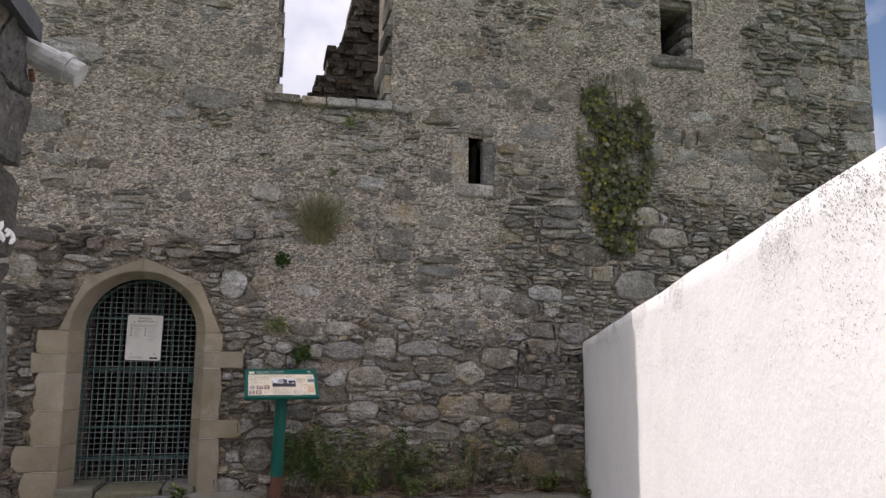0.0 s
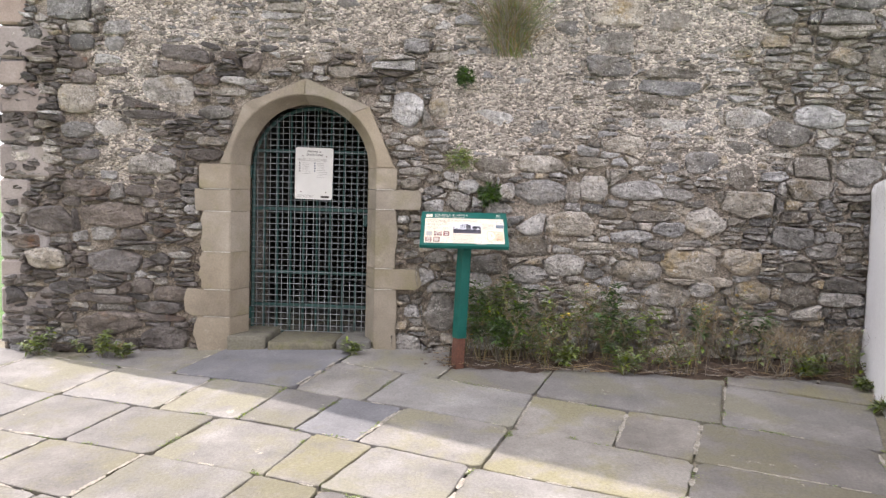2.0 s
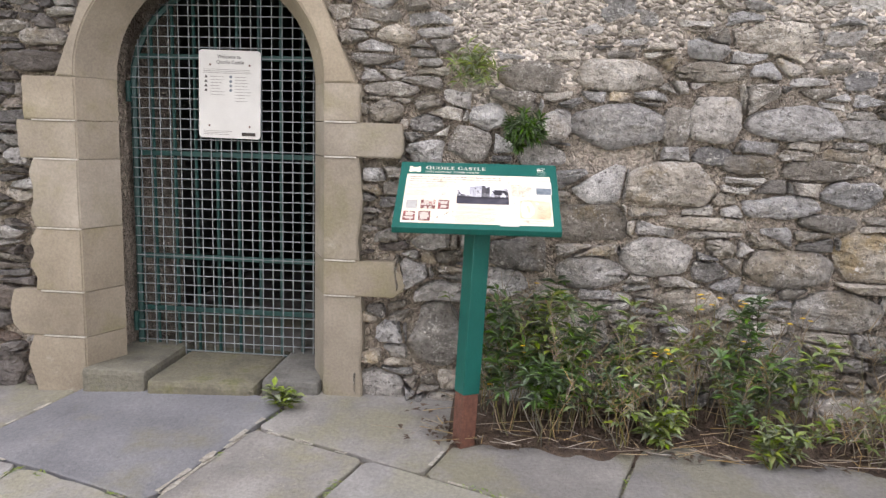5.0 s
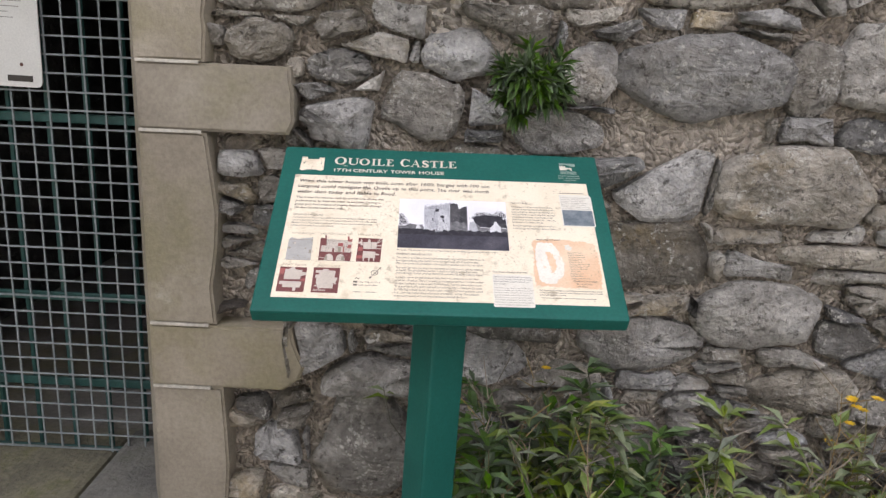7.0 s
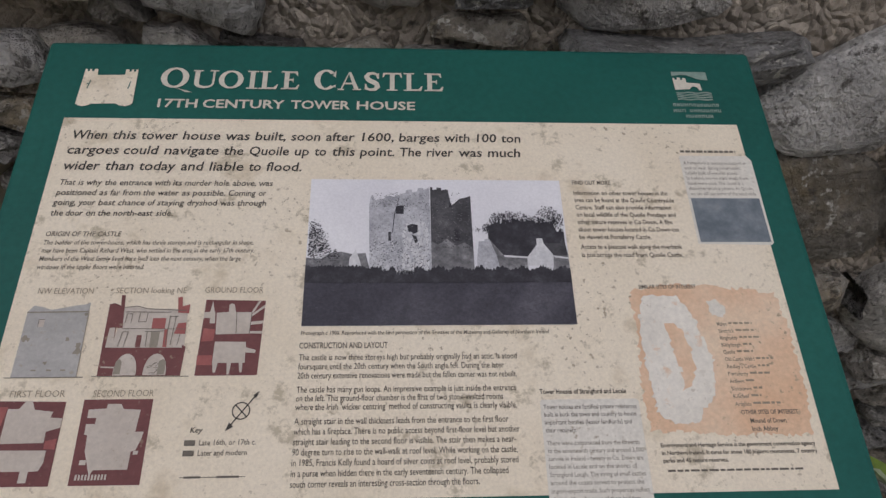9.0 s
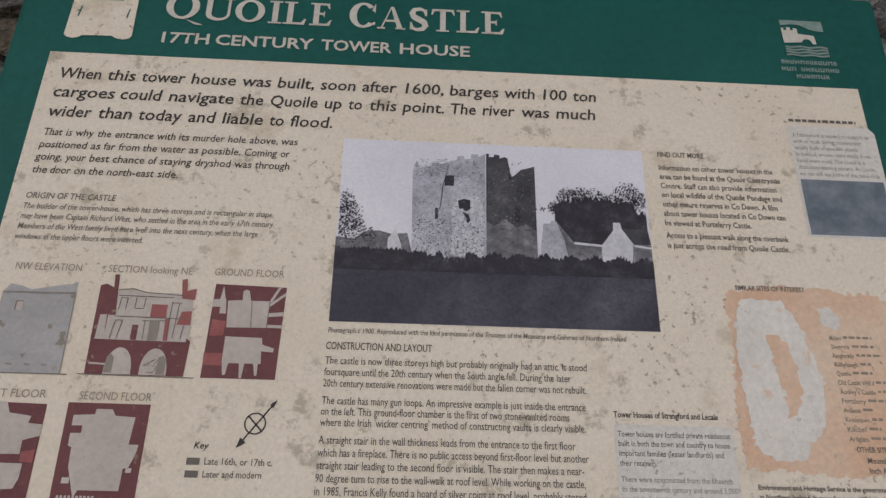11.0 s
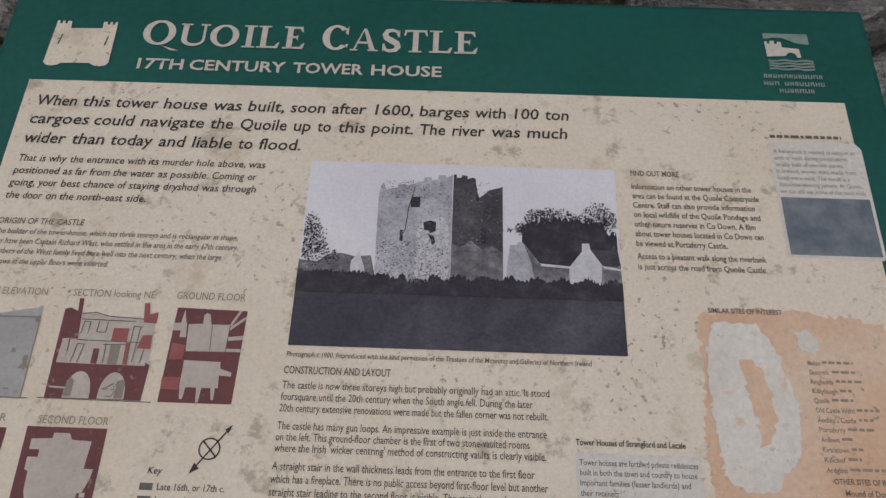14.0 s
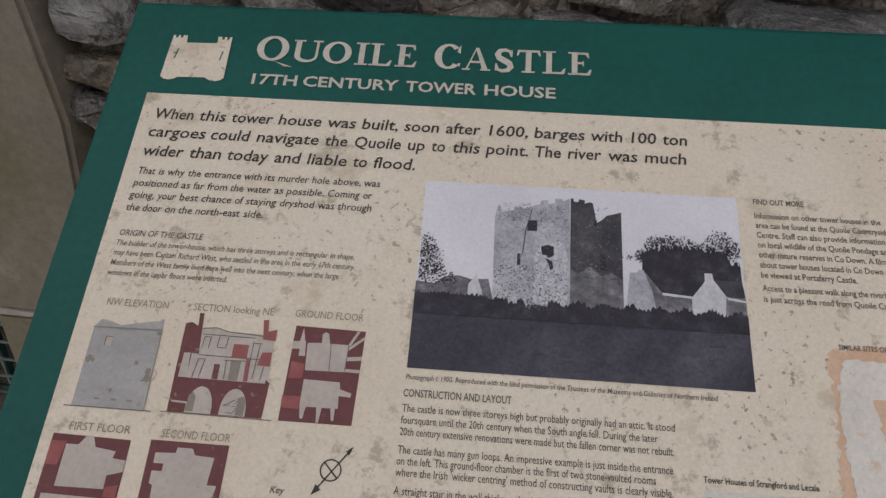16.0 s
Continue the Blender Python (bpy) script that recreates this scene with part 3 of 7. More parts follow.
MID_COURSES = [(0.43, 1.34, 0.39, 0.20), (0.68, 1.35, 0.12, 0.16), (0.84, 1.38, 0.21, 0.19), (1.16, 1.37, 0.38, 0.14), (1.45, 1.35, 0.26, 0.09), (-0.09, 1.37, 0.17, 0.11), (0.19, 1.34, 0.12, 0.14),
               (0.84, 1.23, 0.17, 0.07), (0.68, 1.11, 0.37, 0.19), (0.99, 1.20, 0.24, 0.09), (1.13, 1.03, 0.32, 0.10), (1.30, 1.18, 0.40, 0.08), (1.67, 1.14, 0.28, 0.23), (1.41, 1.09, 0.24, 0.11),
               (-0.53, 1.38, 0.15, 0.09), (-0.36, 1.33, 0.15, 0.07), (-0.17, 1.25, 0.20, 0.15), (-0.51, 1.47, 0.25, 0.06), (1.92, 1.49, 0.19, 0.20), (0.13, 1.21, 0.22, 0.10)]
HIGH_COURSES = [(0.43, 1.55, 0.37, 0.13), (0.09, 1.54, 0.32, 0.12), (0.80, 1.57, 0.28, 0.08), (1.32, 1.86, 0.40, 0.10), (1.61, 1.86, 0.25, 0.13), (1.18, 2.02, 0.27, 0.13), (1.62, 1.59, 0.26, 0.16),
                (1.88, 1.70, 0.19, 0.10), (1.05, 1.71, 0.32, 0.12), (0.47, 1.81, 0.29, 0.13), (0.03, 1.88, 0.37, 0.12), (-0.57, 1.93, 0.23, 0.26), (-0.34, 1.95, 0.15, 0.14), (-1.06, 2.20, 0.25, 0.09),
                (3.45, 2.05, 0.50, 0.30), (2.75, 4.10, 0.42, 0.30), (2.20, 3.90, 0.40, 0.35), (2.95, 2.35, 0.40, 0.22), (2.45, 1.95, 0.36, 0.18), (2.75, 1.55, 0.34, 0.22)]
DOOR_SIDE = [(-2.40, 2.03, 0.40, 0.21), (-2.85, 1.73, 0.25, 0.13), (-2.85, 1.08, 0.54, 0.20), (-2.83, 0.72, 0.42, 0.19), (-2.64, 1.27, 0.23, 0.10), (-2.42, 1.31, 0.17, 0.10), (-2.92, 0.93, 0.20, 0.12),
             (-2.69, 0.93, 0.21, 0.09), (-2.61, 0.53, 0.16, 0.13), (-2.37, 0.48, 0.32, 0.13), (-2.88, 0.22, 0.53, 0.22), (-2.43, 0.13, 0.37, 0.17), (-2.31, 0.78, 0.20, 0.06), (-2.92, 0.42, 0.46, 0.07),
             (-2.48, 0.37, 0.39, 0.10), (-2.51, 0.285, 0.50, 0.06), (-2.13, 1.56, 0.30, 0.09), (-2.06, 1.66, 0.24, 0.07), (-3.05, 1.28, 0.40, 0.13), (-3.11, 1.96, 0.30, 0.23), (-2.82, 2.38, 0.17, 0.12)]
DOOR_TOP = [(-2.60, 2.38, 0.26, 0.17), (-2.04, 1.88, 0.26, 0.10), (-1.86, 2.12, 0.28, 0.06), (-1.93, 2.03, 0.28, 0.06), (-3.09, 1.54, 0.31, 0.09), (-3.11, 1.72, 0.27, 0.13), (-3.08, 2.39, 0.20, 0.13)]
UPPER_WALL = [(2.44, 3.99, 0.4, 0.25), (3.92, 3.71, 0.27, 0.14), (4.39, 3.75, 0.27, 0.19), (4.72, 3.51, 0.35, 0.23), (5.12, 3.51, 0.33, 0.22), (2.77, 4.61, 0.32, 0.33), (1.89, 4.1, 0.41, 0.16), (2.19, 4.52, 0.31, 0.19), (1.66, 4.46, 0.37, 0.18), (4.11, 3.49, 0.34, 0.16), (3.74, 3.52, 0.24, 0.18), (5.52, 4.4, 0.24, 0.23), (4.2, 4.08, 0.25, 0.15), (4.07, 2.84, 0.36, 0.08), (5.32, 3.11, 0.29, 0.13), (-0.97, 4.47, 0.34, 0.19), (-0.84, 4.2, 0.3, 0.19), (-0.45, 4.17, 0.29, 0.2), (-1.96, 3.17, 0.29, 0.17)]
BOULDERS = UPPER_WALL + LOW_COURSES + MID_COURSES + HIGH_COURSES + DOOR_SIDE + DOOR_TOP
ROUND = 3.4                                # how square the larger stones are


def outside(x, z, f, grow=1.0):
    """How far out of a larger stone a point lies: under 1 is inside."""
    return (abs((x - f[0]) / (f[2] * 0.5 * grow)) ** ROUND + abs((z - f[1]) / (f[3] * 0.5 * grow)) ** ROUND) ** (1 / ROUND)


def boulder(f, proud, rng):
    """A large weathered stone: a broken angular outline, a worn shoulder and a face of a few rough planes."""
    cx, cz, w, h = f
    seed = rng.uniform(0, 50)
    corners = rng.choice((6, 7, 7, 8, 9))
    start = rng.uniform(0, math.tau)
    knots = []
    for i in range(corners):
        a = start + (i + rng.uniform(-0.3, 0.3)) * math.tau / corners
        c, s = math.cos(a), math.sin(a)
        k = (abs(c) ** 3.6 + abs(s) ** 3.6) ** (-1 / 3.6) * rng.uniform(0.93, 1.10)
        knots.append(Vector((c * k * w * 0.5, s * k * h * 0.5)))
    edge = []
    for p, q in zip(knots, knots[1:] + knots[:1]):
        run = (q - p).length
        cut = min(0.3, 0.014 / run)
        bow = Vector((q.y - p.y, p.x - q.x)) * rng.uniform(-0.04, 0.07)
        for k in (cut, 0.34, 0.66, 1 - cut):
            edge.append(p.lerp(q, k) + bow * math.sin(k * math.pi) + Vector((rng.uniform(-0.004, 0.004), rng.uniform(-0.004, 0.004))))
    n = len(edge)
    planes = [(rng.uniform(-0.16, 0.16), rng.uniform(-0.30, 0.16), rng.uniform(0.0, 0.012)) for _ in range(3)]
    verts = []
    for k, lift in ((0.97, None), (1.0, 0.55), (0.95, 0.86), (0.80, 1.0), (0.55, 1.02), (0.28, 1.02)):
        for d in edge:
            x, z = cx + d.x * k, cz + d.y * k
            y = wall_y(x, z)
            if lift is None:
                verts.append((x, y + 0.07, z))
                continue
            slope = max(a * d.x * k + b * d.y * k + c for a, b, c in planes)
            rough = 0.012 * noise.noise((x * 11, seed, z * 15)) + 0.007 * noise.noise((x * 29, seed, z * 33)) + rng.uniform(-0.002, 0.002)
            verts.append((x, min(y + 0.012, y - proud * lift + slope + rough * min(1.0, h / 0.1)), z))
    verts.append((cx, wall_y(cx, cz) - proud * 1.02 + max(c for _, _, c in planes), cz))
    faces = [(r * n + i, r * n + (i + 1) % n, (r + 1) * n + (i + 1) % n, (r + 1) * n + i) for r in range(5) for i in range(n)]
    faces += [(5 * n + i, 5 * n + (i + 1) % n, 6 * n) for i in range(n)]
    return verts, faces


def stone_size(x, z):
    if -2.3 < x < -0.3 and z < 2.5:
        return 0.085
    if z < 0.55:
        return 0.115
    if z < 1.7:
        return 0.115
    return 0.135 if z > 2.8 else 0.12




def in_surround(x, z):
    if x < -1.3 and z < 1.5 and x > -2.15:
        return True
    if z < 1.5:
        return -2.05 < x < -0.66
    return abs(x + 1.34) < 0.68 - max(0.0, z - 1.62) * 0.85 and z < 2.14


def wall_stones():
    rng = random.Random(5)
    cells = pack_cells(LEFT - 0.05, RIGHT + 0.05, -0.2, 6.6, BOULDERS, stone_size, rng, 17000)
    near, far_v, far_f, dark_v, dark_f = [], [], [], [], []
    for f in BOULDERS:
        h = harl(f[0], f[1])
        g = boulder(f, (0.032 + 0.08 * min(f[2], f[3]) + rng.uniform(-0.006, 0.012)) * (1 - 0.62 * h), rng)
        if f[1] < 1.75 and -0.75 < f[0] < 1.35:
            near.append((g, rng.random() < 0.35))
        else:
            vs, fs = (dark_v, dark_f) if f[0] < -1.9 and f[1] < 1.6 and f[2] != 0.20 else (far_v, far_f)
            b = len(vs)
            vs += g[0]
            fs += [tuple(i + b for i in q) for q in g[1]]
    for x, z, r, poly in cells:
        if in_surround(x, z) or not (LEFT < x < RIGHT):
            continue
        if any(o[0] - 0.01 < x < o[1] + 0.01 and o[2] < z < o[3] for o in OPENINGS):
            continue
        for o in OPENINGS[1:]:
            if o[0] - 0.4 < x < o[1] + 0.4 and o[2] - 0.4 < z < o[3] + 0.4:
                if x < o[0]:
                    poly = clip(poly, o[0], 0, 1, 0)
                elif x > o[1]:
                    poly = clip(poly, o[1], 0, -1, 0)
                elif z < o[2]:
                    poly = clip(poly, 0, o[2], 0, 1)
                else:
                    poly = clip(poly, 0, o[3], 0, -1)
        if -0.66 < x < -0.3 and (1.15 < z < 1.34 or 0.55 < z < 0.74):
            poly = clip(poly, -0.478, 0, -1, 0)
            if len(poly) < 3:
                continue
        if -2.7 < x < -0.1 and z < 2.6:
            if z < 1.49:
                poly = clip(poly, -0.66, 0, -1, 0) if x > -1.3 else clip(poly, -2.1, 0, 1, 0)
            elif x > -0.86 + (1.94 - z) * 0.48:
                poly = clip(poly, -0.665, 1.49, -0.9, -0.43)
            elif x < -1.83 - (1.94 - z) * 0.42:
                poly = clip(poly, -2.0, 1.49, 0.92, -0.39)
            else:
                s = 1 if x > -1.345 else -1
                poly = clip(poly, -1.345, 2.13, -0.39 * s, -0.92)
        if len(poly) < 3:
            continue
        poly = clip(clip(poly, LEFT, 0, -1, 0), RIGHT, 0, 1, 0) if len(poly) > 2 else poly
        for f in BOULDERS:
            if len(poly) > 2 and abs(f[0] - x) < f[2] * 0.5 + 0.3 and abs(f[1] - z) < f[3] * 0.5 + 0.2:
                d = outside(x, z, f)
                dx, dz = x - f[0], z - f[1]
                gx, gz = math.copysign(abs(dx / (f[2] * 0.5)) ** (ROUND - 1), dx) / f[2], math.copysign(abs(dz / (f[3] * 0.5)) ** (ROUND - 1), dz) / f[3]
                ln = math.hypot(gx, gz) or 1
                poly = clip(poly, f[0] + dx / d * 0.97, f[1] + dz / d * 0.97, -gx / ln, -gz / ln)
        if len(poly) < 3:
            continue
        h = harl(x, z)
        if h > 0.5 and (rng.random() < 0.5 * h or (4.4 < x < 5.0 and z > 4.05)):
            continue
        # many of the smaller ones are stacks of thin slates
        layers = [poly]
        tall = max(p[1] for p in poly) - min(p[1] for p in poly)
        slaty = 0.75 if (-2.4 < x < -0.3 or x > 1.2) else 0.5
        if tall > 0.075 and rng.random() < slaty * (0.5 if r > 0.12 else 1.0):
            n = 2 if tall < 0.13 else rng.choice((2, 3))
            low, layers, rest = min(p[1] for p in poly), [], poly
            for q in range(1, n):
                zc = low + tall * (q + rng.uniform(-0.2, 0.2)) / n
                lean = rng.uniform(-0.12, 0.12)
                under = clip(rest, x, zc, -lean, 1)
                rest = clip(rest, x, zc, lean, -1)
                if len(under) > 2:
                    layers.append(under)
                if len(rest) < 3:
                    break
            if len(rest) > 2:
                layers.append(rest)
        # blunt ends, with small pinnings in the corners that are left
        blunt = []
        for piece in layers:
            lo_x, hi_x = min(p[0] for p in piece), max(p[0] for p in piece)
            wide = hi_x - lo_x
            if wide < 0.13:
                blunt.append(piece)
                continue
            for side in (-1, 1):
                at = (lo_x if side < 0 else hi_x) - side * wide * rng.uniform(0.07, 0.17)
                lean = rng.uniform(-0.25, 0.25)
                end = clip(piece, at, z, -side, lean)
                piece = clip(piece, at, z, side, -lean)
                if len(end) > 2 and rng.random() < 0.8:
                    blunt.append(end)
                if len(piece) < 3:
                    break
            if len(piece) > 2:
                blunt.append(piece)
        for piece in blunt:
            proud = 0.012 + rng.uniform(0.0, 0.032) + (0.022 if r > 0.12 else 0.0)
            proud = max(0.005, proud * (1 - 0.8 * h))
            g = stone_geometry(piece, proud, 0.001 + 0.012 * h + 0.004 * rng.random(), rng, wall_y, soft=1.6 if r > 0.12 else 0.8)
            if not g:
                continue
            if z < 1.75 and -0.75 < x < 1.35 and len(near) < 300:
                near.append((g, rng.random() < 0.6))
            else:
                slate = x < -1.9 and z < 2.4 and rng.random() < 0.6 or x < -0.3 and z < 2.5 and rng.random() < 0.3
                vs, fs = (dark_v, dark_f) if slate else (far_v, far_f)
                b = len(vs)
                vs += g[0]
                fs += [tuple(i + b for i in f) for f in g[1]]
    part_mesh("stones", pydata(far_v, far_f), M_STONES, wall_front, "uneven grey rubble stones", "stuff")
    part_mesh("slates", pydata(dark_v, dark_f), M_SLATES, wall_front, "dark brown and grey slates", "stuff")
    return near


NEAR_STONES = wall_stones()


def quoins():
    """Dressed corner blocks on the tower's outer corner."""
    rng = random.Random(8)
    z, k = 0.05, 0
    while z < 6.5:
        h = rng.uniform(0.2, 0.34)
        w = 0.22 + 0.17 * (k % 2) + rng.uniform(-0.03, 0.05)
        bm = bmesh.new()
        box(bm, LEFT - 0.015, LEFT + w, FRONT - 0.03, FRONT + 0.3, z + 0.006, z + h - 0.006)
        part("quoin", bevelled(bm, 0.018), M_QUOIN, wall_front)
        if 1.2 < z:
            bm = bmesh.new()
            box(bm, RIGHT - w, RIGHT + 0.015, FRONT - 0.03, FRONT + 0.3, z + 0.006, z + h - 0.006)
            part("quoin", bevelled(bm, 0.018), M_STONE, wall_front)
        z += h
        k += 1


quoins()


def tower_rest():
    """Side walls, and a broken cross wall that shows through the tall window."""
    for name, x0, x1 in (("wall_side", LEFT, LEFT + 0.9), ("wall_side", RIGHT - 0.9, RIGHT)):
        bm = bmesh.new()
        box(bm, x0, x1, FRONT + 0.955, FRONT + 8.0, -0.4, TOP if x0 < 0 else TOP - 0.6)
        tagged(part(name, bm, M_STONES), "grey rubble side wall of the ruined tower", "wall", kind="structure")
    rng = random.Random(3)
    bm = bmesh.new()
    box(bm, 2.4, RIGHT - 0.95, FRONT + 3.3, FRONT + 4.1, -0.3, 8.3)
    inner = tagged(part("wall_inner", bm, M_JOINT), "broken rubble cross wall inside the tower", "wall", kind="structure")
    bm, z = bmesh.new(), 3.0
    while z < 8.2:
        h = rng.uniform(0.045, 0.12)
        x = 0.27 + (z - 4.9) * 0.36 + 0.16 * noise.noise((z * 2.1, 3, 0)) + rng.uniform(-0.07, 0.07)
        while x < 2.9:
            w = rng.uniform(0.08, 0.26)
            y = FRONT + 3.26 + rng.uniform(-0.04, 0.04)
            for v in box(bm, x, x + w - 0.008, y, FRONT + 4.0, z, z + h - 0.008):
                v.co += Vector((rng.uniform(-0.015, 0.015), rng.uniform(-0.012, 0.012), rng.uniform(-0.01, 0.01)))
            x += w
        z += h
    part("rubble", bm, M_SLATES, inner, "dark broken rubble courses", "stuff")
    # window: sill slabs and the pale inner edge
    x = WINDOW[0] - 0.1
    while x < WINDOW[1] + 0.1:
        w = rng.uniform(0.2, 0.38)
        bm = bmesh.new()
        box(bm, x, x + w - 0.01, FRONT - 0.05 - rng.uniform(0, 0.03), FRONT + 0.6, WINDOW[2] - 0.07, WINDOW[2] + rng.uniform(-0.01, 0.02))
        part("sill_slab", bevelled(bm, 0.012), M_STONE, wall_front)
        x += w
    bm = bmesh.new()
    z = WINDOW[2] + 0.02
    while z < WINDOW[3]:
        h = rng.uniform(0.07, 0.2)
        for side in (0, 1):
            d = rng.uniform(0.0, 0.07)
            x0, x1 = (WINDOW[0] - 0.1, WINDOW[0] + d) if side == 0 else (WINDOW[1] - d, WINDOW[1] + 0.1)
            box(bm, x0, x1, FRONT + 0.01, FRONT + rng.uniform(0.3, 0.9), z, z + h - 0.012)
        z += h
    part("jamb_stones", bm, M_STONES, wall_front, "ragged stone edges of the broken window", "stuff")
    for o in (SLIT, UPPER):
        if o is UPPER:
            for z in (0.0, 0.13, 0.3, 0.46, 0.58):
                bm = bmesh.new()
                x = o[1] - rng.uniform(0.0, 0.09) if z < 0.5 else o[0]
                box(bm, x if z < 0.5 else o[0] - 0.02, o[1] + 0.06, FRONT + 0.03, FRONT + 0.6, o[2] + z, o[2] + z + 0.14)
                part("broken_edge", bevelled(bm, 0.03), M_STONE, wall_front)
            bm = bmesh.new()
            box(bm, o[0] - 0.12, o[1] + 0.12, FRONT - 0.04, FRONT + 0.4, o[2] - 0.14, o[2])
            part("sill", bevelled(bm, 0.02), M_STONE, wall_front)
            bm = bmesh.new()
            box(bm, o[0] - 0.5, o[1] + 0.5, FRONT + 0.96, FRONT + 1.1, o[2] - 0.5, o[3] + 0.5)
            part("backing", bm, M_JOINT, wall_front)
            continue
        bm = bmesh.new()
        box(bm, o[0] - 0.16, o[0], FRONT - 0.025, FRONT + 0.25, o[2] - 0.02, o[3] - 0.02)
        part("jamb_stone", bevelled(bm, 0.015), M_STONE, wall_front)
        bm = bmesh.new()
        box(bm, o[1], o[1] + 0.13, FRONT - 0.025, FRONT + 0.25, o[2] - 0.02, o[3] - 0.05)
        part("jamb_stone", bevelled(bm, 0.015), M_STONE, wall_front)
        bm = bmesh.new()
        box(bm, o[0] - 0.1, o[1] + 0.12, FRONT - 0.03, FRONT + 0.4, o[3], o[3] + 0.13)
        part("lintel", bevelled(bm, 0.02), M_STONE, wall_front)
        bm = bmesh.new()
        box(bm, o[0] - 0.12, o[1] + 0.12, FRONT - 0.04, FRONT + 0.4, o[2] - 0.14, o[2])
        part("sill", bevelled(bm, 0.02), M_STONE, wall_front)
        bm = bmesh.new()
        box(bm, o[0] - 0.5, o[1] + 0.5, FRONT + 0.96, FRONT + 1.1, o[2] - 0.5, o[3] + 0.5)
        part("backing", bm, M_JOINT, wall_front)


tower_rest()


# ---- doorway ----
surround = tagged(new("door_surround"), "dressed buff sandstone door surround with pointed arch", "door surround", kind="structure")
surround.location = (-1.345, FRONT, 0.1)
CX, SPRING, RAD, RISE = -1.342, 1.49, 0.556, 0.53      # the arch at the wall face
IX, IRAD, IRISE = -1.345, 0.465, 0.478                 # and behind its broad chamfer
BX, BRAD, BRISE = -1.352, 0.522, 0.505                 # the gate stands further in
YF, YB = FRONT - 0.068, FRONT + 0.13


def prism(outline, y0, y1, bevel=0.012, behind=None):
    """A block from an outline in the wall's plane."""
    bm = bmesh.new()
    a = [bm.verts.new((x, y0, z)) for x, z in outline]
    b = [bm.verts.new((x, y1, z)) for x, z in behind or outline]
    bm.faces.new(a)
    bm.faces.new(b[::-1])
    n = len(outline)
    for i in range(n):
        bm.faces.new((a[i], b[i], b[(i + 1) % n], a[(i + 1) % n]))
    bmesh.ops.recalc_face_normals(bm, faces=bm.faces)
    if bevel:
        front = [e for e in bm.edges if abs(e.verts[0].co.y - y0) < 1e-6 and abs(e.verts[1].co.y - y0) < 1e-6]
        bmesh.ops.bevel(bm, geom=front, offset=bevel, segments=2, affect="EDGES")
    return bm


def ragged(x_out, x_in, z0, z1, rng, rough=0.012):
    """Outline of a jamb block: straight inside, broken outside."""
    pts = [(x_in, z0 + 0.0015), (x_in, z1 - 0.0015)]
    s = 1 if x_out > x_in else -1
    steps = 5
    for i in range(steps + 1):
        z = z1 - 0.0015 - (z1 - z0 - 0.003) * i / steps
        bow = math.sin(i / steps * math.pi) * rough
        pts.append((x_out + s * (bow + rng.uniform(-rough, rough) * 0.7), z))
    return pts


def seat(ob):
    ob.matrix_parent_inverse = surround.matrix_basis.inverted()
    return ob


def door_surround():
    rng = random.Random(12)
    left = [(0.0, 0.32, -2.15, 0.03), (0.32, 0.53, -2.22, 0.035), (0.53, 0.82, -2.12, 0.02), (0.82, 1.13, -2.11, 0.02), (1.13, 1.30, -2.17, 0.008), (1.30, 1.49, -2.14, 0.004)]
    right = [(0.05, 0.575, -0.625, 0.014), (0.575, 0.733, -0.463, 0.030), (0.733, 1.18, -0.638, 0.013), (1.18, 1.328, -0.456, 0.009), (1.328, 1.49, -0.640, 0.010)]
    for z0, z1, xo, x_in, x_back, r in [(*q[:3], CX - RAD, IX - IRAD, q[3]) for q in left] + [(*q[:3], CX + RAD, IX + IRAD, q[3]) for q in right]:
        face = ragged(xo, x_in, z0, z1, rng, r)
        seat(part("jamb_block", prism(face, YF + rng.uniform(-0.004, 0.004), YB, 0.006, [(x_back, z) for x, z in face[:2]] + face[2:]), M_DRESSED, surround))
    outer = [(-1.985, 1.49), (-1.80, 1.945), (-1.332, 2.14), (-0.853, 1.94), (-0.655, 1.49)]
    cuts = [180, 131, 90, 49, 0]
    for k in range(4):
        pts, back = [], []
        for i in range(13):
            a = radians(cuts[k] + (cuts[k + 1] - cuts[k]) * i / 12)
            pts.append((CX + RAD * math.cos(a), SPRING + RISE * math.sin(a)))
            back.append((IX + IRAD * math.cos(a), SPRING + IRISE * math.sin(a)))
        rim = [outer[k + 1], outer[k]]
        seat(part("arch_stone", prism(pts + rim, YF - rng.uniform(0, 0.004), YB, 0.006, back + rim), M_DRESSED, surround))
    bm = bmesh.new()
    for x0, x1, z in [(-2.10, CX - RAD, a[0]) for a in left[1:]] + [(CX + RAD, -0.65, a[0]) for a in right[1:]]:
        box(bm, x0, x1, YF - 0.003, YF + 0.015, z - 0.0032, z + 0.0032)
    seat(part("pointing", bm, M_POINT, surround, "pale mortar joints"))
    # threshold stones
    for x0, x1, y0, z1 in ((-1.92, -1.60, 7.40, 0.165), (-1.60, -1.08, 7.38, 0.145), (-1.08, -0.80, 7.42, 0.155)):
        bm = bmesh.new()
        box(bm, x0 + 0.008, x1 - 0.008, y0, FRONT + 0.45, -0.1, z1 + rng.uniform(0, 0.02))
        seat(part("threshold_stone", bevelled(bm, 0.025, 2), M_STEP, surround))


door_surround()


